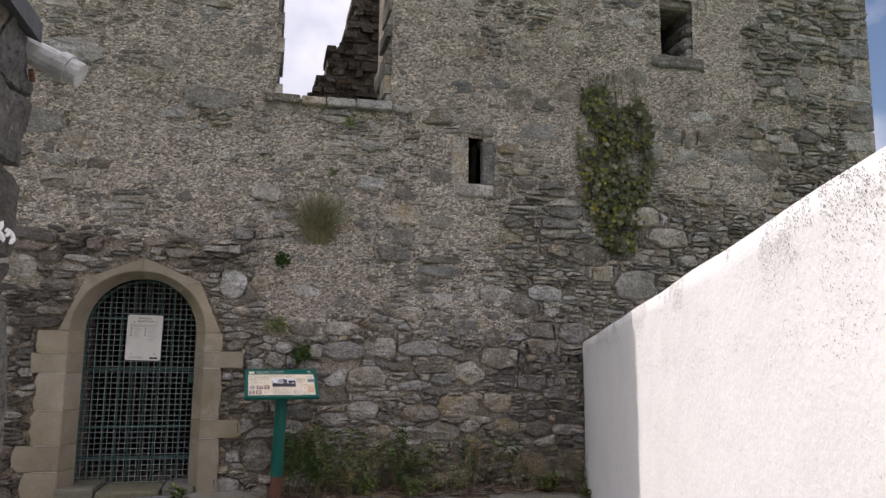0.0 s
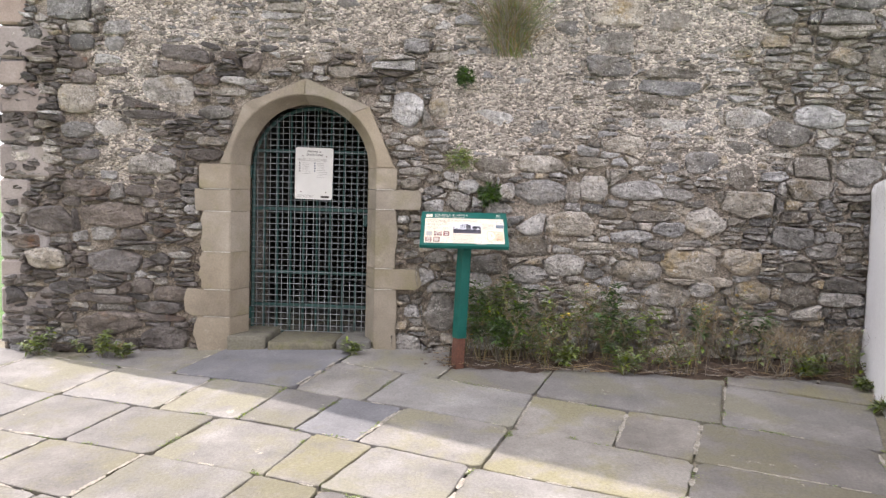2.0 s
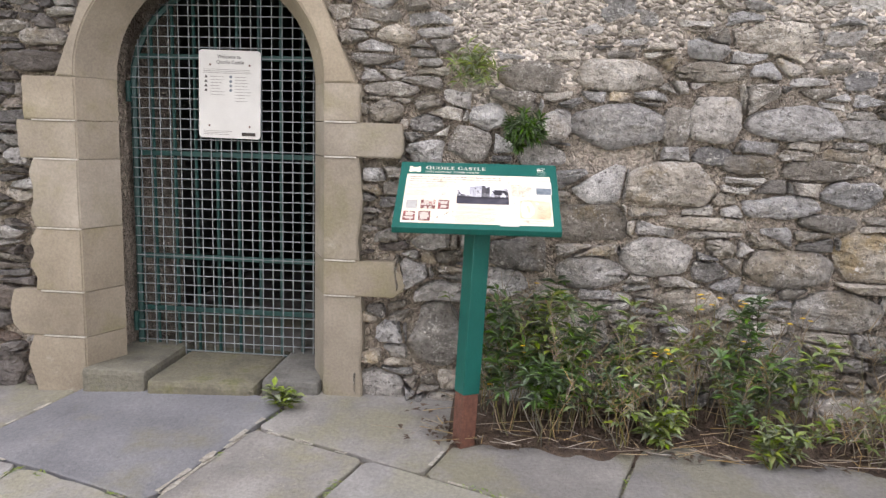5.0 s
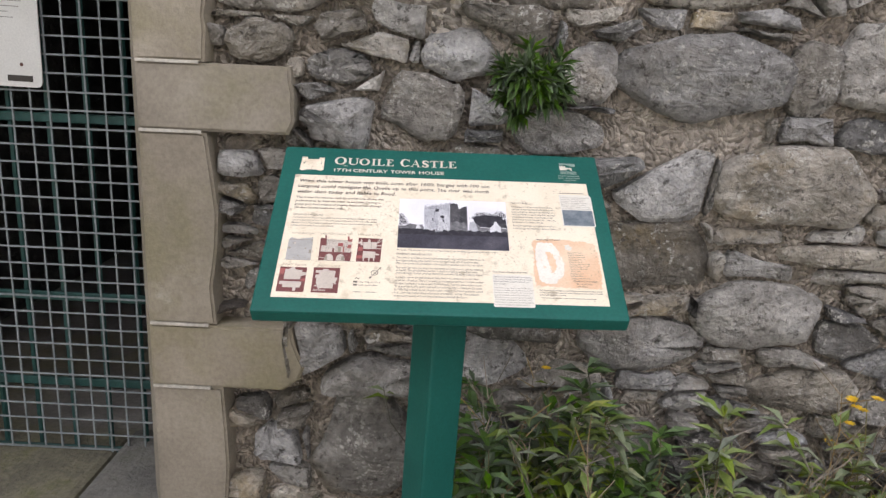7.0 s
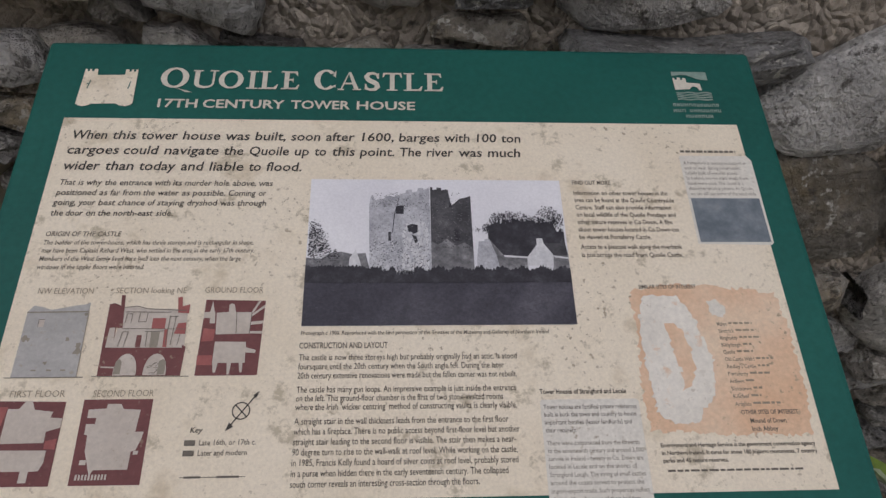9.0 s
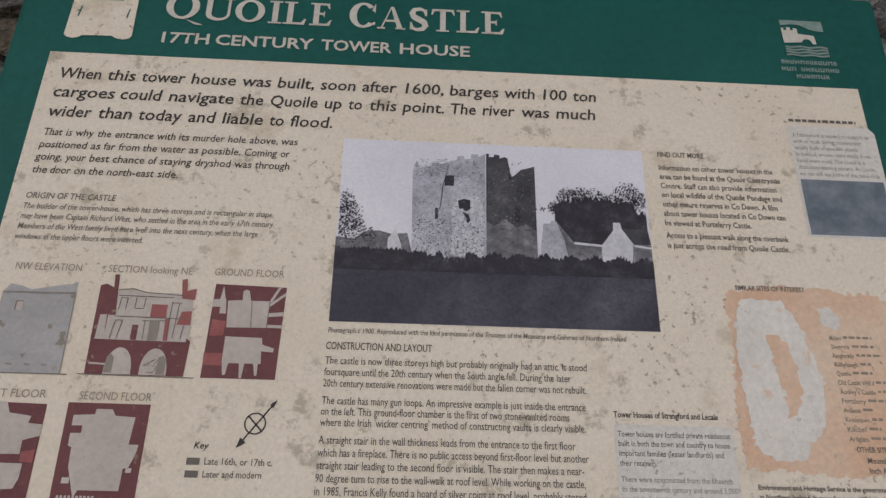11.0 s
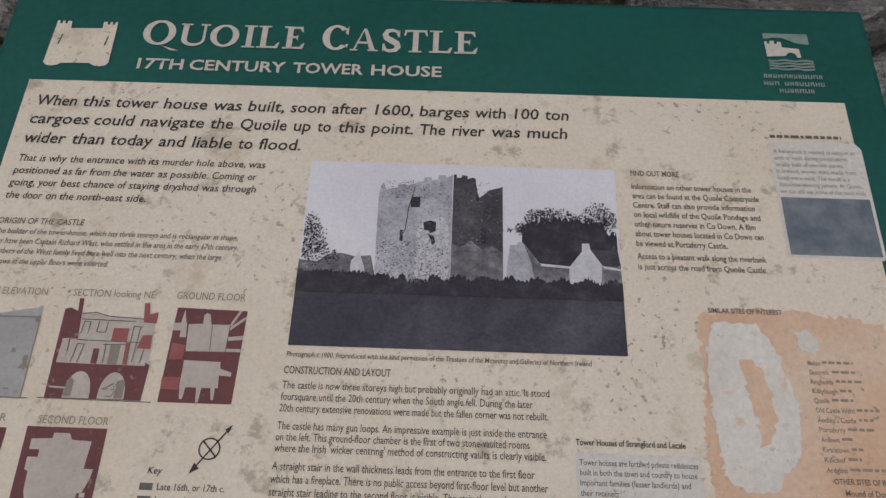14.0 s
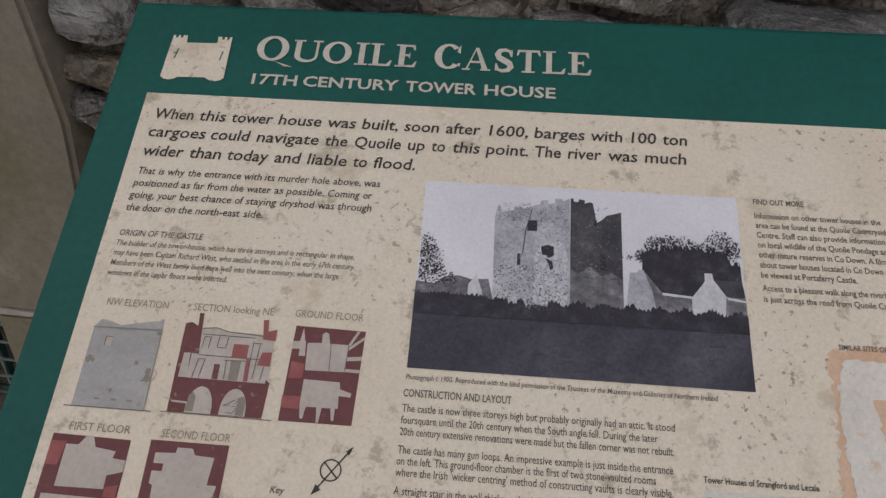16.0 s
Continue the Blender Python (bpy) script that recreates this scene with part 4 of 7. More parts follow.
def passage():
    """The vaulted lobby behind the gate; part of its darkness is put into the stone colour."""
    x0, x1, y0, y1, z0, z1 = -2.15, -0.55, FRONT + 0.955, FRONT + 4.2, 0.10, 2.35
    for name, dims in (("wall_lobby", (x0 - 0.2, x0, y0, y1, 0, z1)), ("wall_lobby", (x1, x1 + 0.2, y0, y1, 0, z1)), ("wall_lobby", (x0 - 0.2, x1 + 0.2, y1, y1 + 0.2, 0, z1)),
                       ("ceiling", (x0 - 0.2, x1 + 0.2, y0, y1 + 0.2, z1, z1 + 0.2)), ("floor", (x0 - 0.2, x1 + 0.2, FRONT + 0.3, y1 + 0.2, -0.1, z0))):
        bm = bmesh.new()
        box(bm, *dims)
        # floor gets paler flagstone to look lit, walls and ceiling the darkened stone
        tagged(part(name, bm, M_FLAG if name == "floor" else M_LOBBY_SHADED), "rough stone lobby behind the gate, walls and ceiling coloured dark for shade", "wall" if "wall" in name else name, kind="structure")


passage()


def gate():
    g = tagged(new("door_1"), "dark green steel gate with square wire mesh, shut", "gate", kind="structure")
    g.location = (BX, FRONT + 0.33, 0.12)
    inv = g.matrix_basis.inverted()
    y = FRONT + 0.335
    xl, xr, zb = BX - BRAD + 0.012, BX + BRAD - 0.012, 0.13
    top = SPRING + BRISE - 0.015

    def crown(x):
        k = (x - BX) / (BRAD - 0.012)
        return SPRING + (BRISE - 0.012) * math.sqrt(max(0.0, 1 - k * k))

    def add(name, bm, m, label=""):
        ob = part(name, bm, m, g, label)
        ob.matrix_parent_inverse = inv
        return ob

    bm = bmesh.new()
    arc = [(BX + (BRAD - 0.025) * math.cos(radians(a)), y + 0.02, SPRING + (BRISE - 0.03) * math.sin(radians(a))) for a in range(180, -1, -10)]
    tube(bm, [(xl + 0.012, y + 0.02, zb)] + arc + [(xr - 0.012, y + 0.02, zb)], 0.016, sides=6)
    add("gate_frame", bm, M_GATE)
    for z in (zb + 0.015, 0.37, 0.64, 1.155, 1.62):
        bm = bmesh.new()
        half = BRAD - 0.03 if z < SPRING else (BRAD - 0.02) * math.sqrt(1 - ((z - SPRING) / BRISE) ** 2)
        box(bm, BX - half, BX + half, y + 0.012, y + 0.024, z - 0.013, z + 0.013)
        add("rail", bevelled(bm, 0.003), M_GATE)
    x = xl + 0.10
    while x < xr - 0.05:
        bm = bmesh.new()
        tube(bm, [(x, y + 0.034, zb), (x, y + 0.034, crown(x) - 0.02)], 0.009, sides=6)
        add("bar", bm, M_GATE)
        x += 0.108
    bm = bmesh.new()
    n = 20
    for i in range(1, n):
        x = xl + (xr - xl) * i / n
        box(bm, x - 0.0024, x + 0.0024, y - 0.002, y + 0.002, zb, crown(x) - 0.01)
    z = zb + 0.03
    while z < top - 0.03:
        half = BRAD - 0.02 if z < SPRING else (BRAD - 0.02) * math.sqrt(1 - ((z - SPRING) / BRISE) ** 2)
        box(bm, BX - half, BX + half, y - 0.006, y - 0.002, z - 0.0024, z + 0.0024)
        z += 0.0485
    add("wire_mesh", bm, M_WIRE, "thin grey welded wire mesh")
    bm = bmesh.new()
    box(bm, xr - 0.10, xr - 0.03, y - 0.01, y + 0.03, 1.03, 1.12)
    add("lock_box", bevelled(bm, 0.004), M_GATE)
    for z in (0.30, 1.45):
        bm = bmesh.new()
        tube(bm, [(xl - 0.005, y, z - 0.05), (xl - 0.005, y, z + 0.05)], 0.013, sides=8)
        add("hinge", bm, M_GATE)


gate()


# ---- writing ----
def letters(name, text, u, v, cap, material, parent, width=None, bold=0.0, shear=0.0, lift=0.0006, spacing=1.0):
    """A line of text as a flat mesh in the parent's plane, metres; cap: height of capitals; width: length of the line."""
    cu = bpy.data.curves.new(name, "FONT")
    cu.body, cu.size, cu.offset, cu.shear, cu.resolution_u = text, cap / 0.70, bold * cap, shear, 2
    cu.space_character = spacing
    tmp = bpy.data.objects.new(name, cu)
    me = bpy.data.meshes.new_from_object(tmp)
    bpy.data.objects.remove(tmp)
    me.materials.clear()
    xs = [p.co.x for p in me.vertices]
    x0, x1 = min(xs), max(xs)
    k = width / (x1 - x0) if width else 1.0
    for p in me.vertices:
        p.co.x, p.co.y, p.co.z = u + (p.co.x - x0) * k, v + min(1.15 * cap, max(-0.38 * cap, p.co.y)), lift
    return part_mesh(name, me, material, parent)


def flat(name, outline, material, parent, lift=0.0003, label=""):
    """A flat printed patch from its outline in millimetres."""
    bm = bmesh.new()
    bm.faces.new([bm.verts.new((x / 1000, y / 1000, lift)) for x, y in outline])
    bm.normal_update()
    bmesh.ops.triangulate(bm, faces=bm.faces)
    bmesh.ops.recalc_face_normals(bm, faces=bm.faces)
    for f in bm.faces:
        if f.normal.z < 0:
            f.normal_flip()
    return part(name, bm, material, parent, label)


def serif_letter(ch, x, y, w, h, material, parent, lift):
    """A Roman capital with thick and thin strokes and serifs, in millimetres."""
    bm = bmesh.new()
    thick, thin, sf = h * 0.20, h * 0.095, h * 0.085

    def poly(pts):
        bm.faces.new([bm.verts.new(((x + a) / 1000, (y + b) / 1000, lift)) for a, b in pts])

    def bar(x0, y0, x1, y1):
        poly([(x0, y0), (x1, y0), (x1, y1), (x0, y1)])

    def stem(c, wide):
        bar(c - wide / 2, 0, c + wide / 2, h)
        bar(c - wide / 2 - sf * 1.5, 0, c + wide / 2 + sf * 1.5, sf * 0.8)
        bar(c - wide / 2 - sf * 1.5, h - sf * 0.8, c + wide / 2 + sf * 1.5, h)

    def ring(a0, a1, cx, cy, rx, ry, n=28):
        ix, iy = rx - thick * 1.15, ry - thin
        for k in range(n):
            p, q = radians(a0 + (a1 - a0) * k / n), radians(a0 + (a1 - a0) * (k + 1) / n)
            poly([(cx + rx * math.cos(p), cy + ry * math.sin(p)), (cx + rx * math.cos(q), cy + ry * math.sin(q)), (cx + ix * math.cos(q), cy + iy * math.sin(q)), (cx + ix * math.cos(p), cy + iy * math.sin(p))])

    if ch in "OQ":
        ring(0, 360, w / 2, h / 2, w / 2, h / 2)
        if ch == "Q":
            poly([(w * 0.5, h * 0.02), (w * 0.62, 0), (w * 0.95, -h * 0.2), (w * 1.2, -h * 0.2), (w * 1.02, -h * 0.14)])
    elif ch == "C":
        ring(42, 318, w / 2, h / 2, w / 2, h / 2)
        poly([(w * 0.80, h * 0.70), (w * 0.92, h * 0.62), (w * 0.92, h * 0.98), (w * 0.86, h * 0.86)])
        poly([(w * 0.82, h * 0.22), (w * 0.90, h * 0.10), (w * 0.94, h * 0.26)])
    elif ch == "U":
        a, c = thick * 0.5 + sf, w - thin * 0.5 - sf * 1.3
        bar(a - thick / 2, h * 0.3, a + thick / 2, h)
        bar(c - thin / 2, h * 0.3, c + thin / 2, h)
        bar(a - thick / 2 - sf, h - sf * 0.8, a + thick / 2 + sf * 1.5, h)
        bar(c - thin / 2 - sf * 1.5, h - sf * 0.8, c + thin / 2 + sf * 1.4, h)
        n = 14
        x0, x1 = a - thick / 2, c + thin / 2
        for k in range(n):
            p, q = math.pi + math.pi * k / n, math.pi + math.pi * (k + 1) / n
            out = [((x0 + x1) / 2 + (x1 - x0) / 2 * math.cos(t), h * 0.3 + h * 0.3 * math.sin(t)) for t in (p, q)]
            u0, u1 = a + thick / 2, c - thin / 2
            inn = [((u0 + u1) / 2 + (u1 - u0) / 2 * math.cos(t), h * 0.3 + (h * 0.3 - thin * 1.2) * math.sin(t)) for t in (q, p)]
            poly(out + inn)
    elif ch == "I":
        stem(w / 2, thick)
    elif ch in "LE":
        c = sf * 1.3 + thick / 2
        stem(c, thick)
        bar(c, 0, w * 0.92, thin)
        poly([(w * 0.78, thin), (w * 0.92, 0), (w, h * 0.26), (w * 0.93, h * 0.26)])
        if ch == "E":
            bar(c, h - thin, w * 0.86, h)
            poly([(w * 0.74, h - thin), (w * 0.86, h), (w * 0.9, h * 0.76), (w * 0.84, h * 0.76)])
            bar(c, h * 0.48, w * 0.62, h * 0.48 + thin)
            poly([(w * 0.56, h * 0.5), (w * 0.66, h * 0.36), (w * 0.66, h * 0.66)])
    elif ch == "T":
        bar(w / 2 - thick / 2, 0, w / 2 + thick / 2, h)
        bar(w / 2 - thick / 2 - sf * 1.5, 0, w / 2 + thick / 2 + sf * 1.5, sf * 0.8)
        bar(w * 0.06, h - thin, w * 0.94, h)
        poly([(0, h * 0.74), (w * 0.06, h * 0.74), (w * 0.14, h - thin), (w * 0.04, h)])
        poly([(w, h * 0.74), (w * 0.96, h), (w * 0.86, h - thin), (w * 0.94, h * 0.74)])
    elif ch == "A":
        poly([(w * 0.10, 0), (w * 0.17, 0), (w * 0.50, h), (w * 0.46, h)])
        poly([(w * 0.72, 0), (w * 0.92, 0), (w * 0.56, h), (w * 0.44, h)])
        bar(w * 0.24, h * 0.32, w * 0.76, h * 0.32 + thin)
        bar(0, 0, w * 0.28, sf * 0.8)
        bar(w * 0.64, 0, w, sf * 0.8)
    elif ch == "S":
        spine = [Vector((w * a, h * b)) for a, b in ((0.86, 0.74), (0.80, 0.90), (0.55, 0.96), (0.28, 0.92), (0.16, 0.76), (0.26, 0.60), (0.52, 0.49), (0.78, 0.37), (0.86, 0.22), (0.72, 0.07), (0.44, 0.03), (0.20, 0.09), (0.13, 0.26))]
        n = len(spine)
        sides = []
        for i, p in enumerate(spine):
            t = (spine[min(n - 1, i + 1)] - spine[max(0, i - 1)]).normalized()
            half = (thin * 0.5 + (thick * 0.62 - thin * 0.5) * math.sin(math.pi * i / (n - 1)) ** 1.5)
            sides.append((p + Vector((-t.y, t.x)) * half, p - Vector((-t.y, t.x)) * half))
        for (a, c), (d, e) in zip(sides, sides[1:]):
            poly([tuple(a), tuple(c), tuple(e), tuple(d)])
        poly([(w * 0.82, h * 0.66), (w * 0.93, h * 0.66), (w * 0.93, h * 0.99), (w * 0.86, h * 0.92)])
        poly([(w * 0.06, h * 0.0), (w * 0.13, h * 0.08), (w * 0.17, h * 0.35), (w * 0.06, h * 0.35)])
    else:
        bm.free()
        return letters("title_letter", ch, x / 1000, y / 1000, h / 1000, material, parent, w / 1000, 0.03, 0.0, lift)
    for f in bm.faces:
        f.normal_update()
        if f.normal.z < 0:
            f.normal_flip()
    return part("title_letter", bm, material, parent)


def rect(x0, y0, x1, y1):
    return [(x0, y0), (x1, y0), (x1, y1), (x0, y1)]


def bars(name, rows, material, parent, thick=1.5, lift=0.0006, rng=None):
    """Unreadable small print: broken bars, rows of (x0, x1, y) in millimetres."""
    rng = rng or random.Random(1)
    bm = bmesh.new()
    for x0, x1, y in rows:
        x = x0
        while x < x1:
            w = min(x1 - x, rng.uniform(1.8, 6.5))
            q = [(x, y), (x + w, y), (x + w, y + thick), (x, y + thick)]
            bm.faces.new([bm.verts.new((a / 1000, b / 1000, lift)) for a, b in q])
            x += w + 1.1
    return part(name, bm, material, parent, kind="stuff")


# ---- information board ----
def information_board():
    rng = random.Random(21)
    thing = tagged(new("information_board"), "green lectern information board on a single steel post", "information board")
    thing.location = (-0.135, 7.10, ground_z(0, 7.1))
    inv = thing.matrix_basis.inverted()
    bm = bmesh.new()
    box(bm, -0.307, 0.307, -0.179, 0.2335, -0.028, 0.0)
    board = part("panel", bevelled(bm, 0.004, 2), M_GREEN, thing)
    board.matrix_parent_inverse = inv
    board.matrix_basis = pose(-0.113, 7.0968, 1.0532, 32.48, -0.33, 2.48)

    # post: square tube that leans a little, rusty stub at the foot
    foot = Vector((-0.135, 7.10, ground_z(0, 7.1) - 0.05))
    head = Vector((-0.105, 7.12, 1.02))
    axis = (head - foot).normalized()

    def stick(name, a, b, w, d, m, label=""):
        bm = bmesh.new()
        box(bm, -w / 2, w / 2, -d / 2, d / 2, 0, (b - a).length)
        bevelled(bm, 0.005, 2)
        ob = part(name, bm, m, thing, label)
        ob.matrix_parent_inverse = inv
        ob.matrix_basis = Matrix.Translation(a) @ (b - a).to_track_quat("Z", "X").to_matrix().to_4x4() @ Matrix.Rotation(radians(90), 4, "Z")
        return ob

    stick("post", foot + axis * 0.27, head, 0.074, 0.074, M_GREEN)
    stick("post_foot", foot, foot + axis * 0.30, 0.068, 0.068, M_RUST, "rusty red steel stub")
    bm = bmesh.new()
    box(bm, -0.07, 0.13, -0.06, 0.10, -0.034, -0.028)
    br = part("bracket", bevelled(bm, 0.002), M_GREEN, board)

    # printed sheet
    bm = bmesh.new()
    box(bm, -0.278, 0.278, -0.150, 0.1505, 0.0, 0.0004)
    part("printed_sheet", bm, M_CREAM, board, "stained cream printed sheet")
    L = 0.0008

    def line(s, u, v, cap, w=None, m=M_INK, bold=0.0, shear=0.0, name="text_line", spacing=1.0):
        letters(name, s, u / 1000, v / 1000, cap / 1000, m, board, w / 1000 if w else None, bold, shear, L, spacing)

    # heading
    G = M_LETTER
    for ch, x, w, h in (("Q", -208.2, 23.2, 22.4), ("U", -182.1, 20.6, 19.9), ("O", -160.4, 20.6, 19.9), ("I", -137.2, 9.6, 19.9), ("L", -126.3, 15.6, 19.9), ("E", -108.0, 15.0, 19.9),
                        ("C", -80.8, 19.8, 22.4), ("A", -60.8, 19.7, 19.9), ("S", -38.8, 13.6, 19.9), ("T", -23.2, 16.8, 19.9), ("L", -4.7, 15.8, 19.9), ("E", 13.0, 16.0, 19.9)):
        serif_letter(ch, x, 182.8, w, h, G, board, L)
    for word, x, w in (("17TH", -206.7, 32), ("CENTURY", -170.4, 66.7), ("TOWER", -98.4, 48.6), ("HOUSE", -44.2, 48.6)):
        line(word, x, 162.2, 8.7, w, G, 0.03, name="subtitle")
    def turret(x, s):
        """Three little merlons, from the outer edge inwards."""
        return [(x, 202.2), (x + 1.8 * s, 202.2), (x + 1.9 * s, 199.8), (x + 3.6 * s, 199.8), (x + 3.7 * s, 202.2), (x + 5.4 * s, 202.2), (x + 5.5 * s, 199.8), (x + 7.2 * s, 199.8), (x + 7.3 * s, 202.2), (x + 10.3 * s, 202.2)]

    castle = [(-272.3, 165)] + turret(-271.2, 1) + [(-260.2, 195.6), (-237.9, 196.2)] + turret(-227.9, -1)[::-1] + [(-226.9, 165.8), (-229, 163.6), (-232.9, 162.6), (-237, 163.4), (-240.5, 165.4), (-259.8, 164.8), (-262.5, 163), (-266.2, 162.1), (-270, 163)]
    flat("castle_emblem", castle, M_CREAM, board, L)
    for q in ([(-266.5, 181), (-265.5, 181), (-264.2, 190), (-265, 190)], [(-267.5, 185), (-264.5, 186.5), (-264.6, 187.3), (-267.4, 186)], [(-233.6, 181), (-232.6, 181), (-231.6, 189), (-232.4, 189)]):
        flat("emblem_slit", q, M_GREEN, board, L + 0.0002)
    flat("emblem_sky", [(231, 208.9), (262.4, 208.8), (262.5, 199.6), (257, 199.8), (252.5, 200.8), (248, 203.2), (244.3, 205.0), (238, 205.2), (231, 203.9)], M_LETTERFADE, board, L)
    flat("emblem_block", [(231.4, 188.1), (231.1, 201.6), (233, 201.6), (233, 199.6), (235, 199.6), (235, 202.2), (238, 202.2), (238, 199.6), (240, 199.6), (240, 201.6), (242.8, 201.4), (243, 196.6), (254.7, 195.5), (255.2, 187.8), (252.6, 187.8), (251.8, 190.6), (249.2, 192.2), (246.4, 191.6), (244.4, 189)], G, board, L)
    for k in range(4):
        y = 176.8 + 2.45 * k
        bm = bmesh.new()
        for i in range(16):
            x0, x1 = 231.8 + i * 1.95, 231.8 + (i + 1) * 1.95
            a, b = math.sin(i * 0.85 + k) * 0.45, math.sin((i + 1) * 0.85 + k) * 0.45
            bm.faces.new([bm.verts.new((x / 1000, yy / 1000, L)) for x, yy in ((x0, y + a), (x1, y + b), (x1, y + b + 1.5), (x0, y + a + 1.5))])
        part("emblem_wave", bm, M_LETTERFADE, board)
    bm = bmesh.new()
    for x0, x1, y in ((226.5, 268.6, 169.6), (225.8, 237.5, 163.4), (240, 269.4, 163.4), (235.5, 259.2, 157.4)):
        while x0 < x1 - 1.5:
            w = rng.uniform(2.2, 3.2)
            for x_a, x_b, y_a, y_b in ((x0, x0 + 0.9, y, y + 3.3), (x0 + w - 0.9, x0 + w, y, y + 3.3), (x0 + 0.9, x0 + w - 0.9, y + rng.choice((0, 1.3, 2.3)), 0)):
                y_b = y_b or y_a + 1.0
                bm.faces.new([bm.verts.new((x / 1000, yy / 1000, L)) for x, yy in ((x_a, y_a), (x_b, y_a), (x_b, y_b), (x_a, y_b))])
            x0 += w + 0.75
    part("emblem_caption", bm, M_LETTERFADE, board, kind="stuff")

    # text columns
    # the two opening paragraphs, word by word: start and length on each line
    for v, words in ((129.3, (("When", -267.6, 27.0), ("this", -236.4, 18.2), ("tower", -214.0, 28.5), ("house", -181.6, 29.4), ("was", -147.9, 19.0), ("built,", -124.5, 24.3), ("soon", -95.9, 23.3), ("after", -68.1, 23.3), ("1600,", -39.1, 25.8), ("barges", -9.1, 33.1), ("with", 28.2, 20.5), ("100", 54.4, 16.4), ("ton", 74.9, 15.8))),
                     (114.6, (("cargoes", -268.4, 39.4), ("could", -225.3, 26.7), ("navigate", -194.0, 42.2), ("the", -147.5, 15.0), ("Quoile", -127.7, 31.0), ("up", -92.1, 11.3), ("to", -76.3, 9.0), ("this", -62.4, 17.9), ("point.", -40.5, 27.7), ("The", -8.3, 16.9), ("river", 13.1, 21.7), ("was", 39.3, 18.7), ("much", 62.7, 26.6))),
                     (99.4, (("wider", -268.1, 27.4), ("than", -236.5, 21.3), ("today", -210.9, 27.7), ("and", -179.1, 17.5), ("liable", -157.2, 26.3), ("to", -126.7, 9.3), ("flood.", -113.1, 27.3)))):
        for s, u, w in words:
            line(s, u, v, 8.5, w, M_INK, 0.016, 0.10)
    for v, words in ((85.2, (("That", -267.5, 11.5), ("is why", -253.5, 17.3), ("the", -233.8, 8.4), ("entrance", -222.9, 24.3), ("with", -196.4, 11.6), ("its", -182.7, 6.6), ("murder", -173.7, 20.1), ("hole", -151.4, 11.2), ("above,", -137.7, 18.1), ("was", -117.5, 10.6))),
                     (76.0, (("positioned", -268.3, 29.7), ("as", -236.4, 6.0), ("far", -228.2, 7.2), ("from", -218.9, 13.0), ("the", -203.8, 8.7), ("water", -192.8, 15.7), ("as", -174.9, 6.0), ("possible.", -166.8, 24.5), ("Coming", -139.8, 20.6), ("or", -116.8, 5.4))),
                     (67.0, (("going,", -268.7, 16.6), ("your", -250.0, 12.3), ("best", -235.3, 12.2), ("chance", -220.9, 19.6), ("of", -198.9, 5.4), ("staying", -191.8, 19.9), ("dryshod", -169.6, 22.3), ("was", -145.0, 10.6), ("through", -132.1, 21.6))),
                     (57.7, (("the", -268.2, 8.8), ("door", -257.3, 12.4), ("on", -242.7, 6.7), ("the", -233.9, 8.9), ("north-east", -222.7, 28.8), ("side.", -191.5, 12.5)))):
        for s, u, w in words:
            line(s, u, v, 5.3, w, M_INK, 0.007, 0.10)
    line("ORIGIN OF THE CASTLE", -267.7, 40, 4.2, 54, M_INKSOFT, 0.01, 0.1)
    for s, v, w in (("The builder of the tower-house, which has three storeys and is rectangular in shape,", 33.0, 151), ("may have been Captain Richard West, who settled in the area in the early 17th century.", 26.3, 152), ("Members of the West family lived here well into the next century, when the large", 19.5, 143), ("windows in the upper floors were inserted.", 12.7, 75)):
        line(s, -267.7, v, 3.9, w, M_INKSOFT, 0.004, 0.14)
    line("Photograph c 1900. Reproduced with the kind permission of the Trustees of the Museums and Galleries of Northern Ireland", -77.5, -39.2, 3.1, 175, M_INKSOFT, 0.01, 0.1)
    line("CONSTRUCTION AND LAYOUT", -78, -49.2, 4.4, 61, M_INKSOFT, 0.02)
    body = [("The castle is now three storeys high but probably originally had an attic. It stood", -57.8, 150.5), ("foursquare until the 20th century when the South angle fell. During the later", -64.4, 141), ("20th century extensive renovations were made but the fallen corner was not rebuilt.", -70.9, 149.5),
            ("The castle has many gun loops. An impressive example is just inside the entrance", -80.7, 148.5), ("on the left. This ground-floor chamber is the first of two stone-vaulted rooms", -86.7, 139), ("where the Irish 'wicker centring' method of constructing vaults is clearly visible.", -92.7, 148),
            ("A straight stair in the wall thickness leads from the entrance to the first floor", -102.3, 141.5), ("which has a fireplace. There is no public access beyond first-floor level but another", -109.0, 148.5), ("straight stair leading to the second floor is visible. The stair then makes a near-", -115.7, 145.5),
            ("90 degree turn to rise to the wall-walk at roof level. While working on the castle,", -122.4, 146), ("in 1985, Francis Kelly found a hoard of silver coins at roof level, probably stored", -129.1, 146), ("in a purse when hidden there in the early seventeenth century. The collapsed", -135.8, 139), ("south corner reveals an interesting cross-section through the floors.", -142.4, 120)]
    for s, v, w in body:
        line(s, -77.8, v, 4.4, w, M_INKMID, 0.002)
    line("FIND OUT MORE", 128.8, 88.1, 3.9, 31, M_INKSOFT, 0.02)
    more = [("Information on other tower houses in the", 78.2, 76), ("area can be found at the Quoile Countryside", 71.5, 80), ("Centre. Staff can also provide information", 64.8, 76.5), ("on local wildlife of the Quoile Pondage and", 58.1, 79), ("other nature reserves in Co Down. A film", 51.4, 75), ("about tower houses located in Co Down can", 44.7, 79), ("be viewed at Portaferry Castle.", 38.0, 56), ("Access to a pleasant walk along the riverbank", 29.4, 78.5), ("is just across the road from Quoile Castle.", 22.4, 78)]
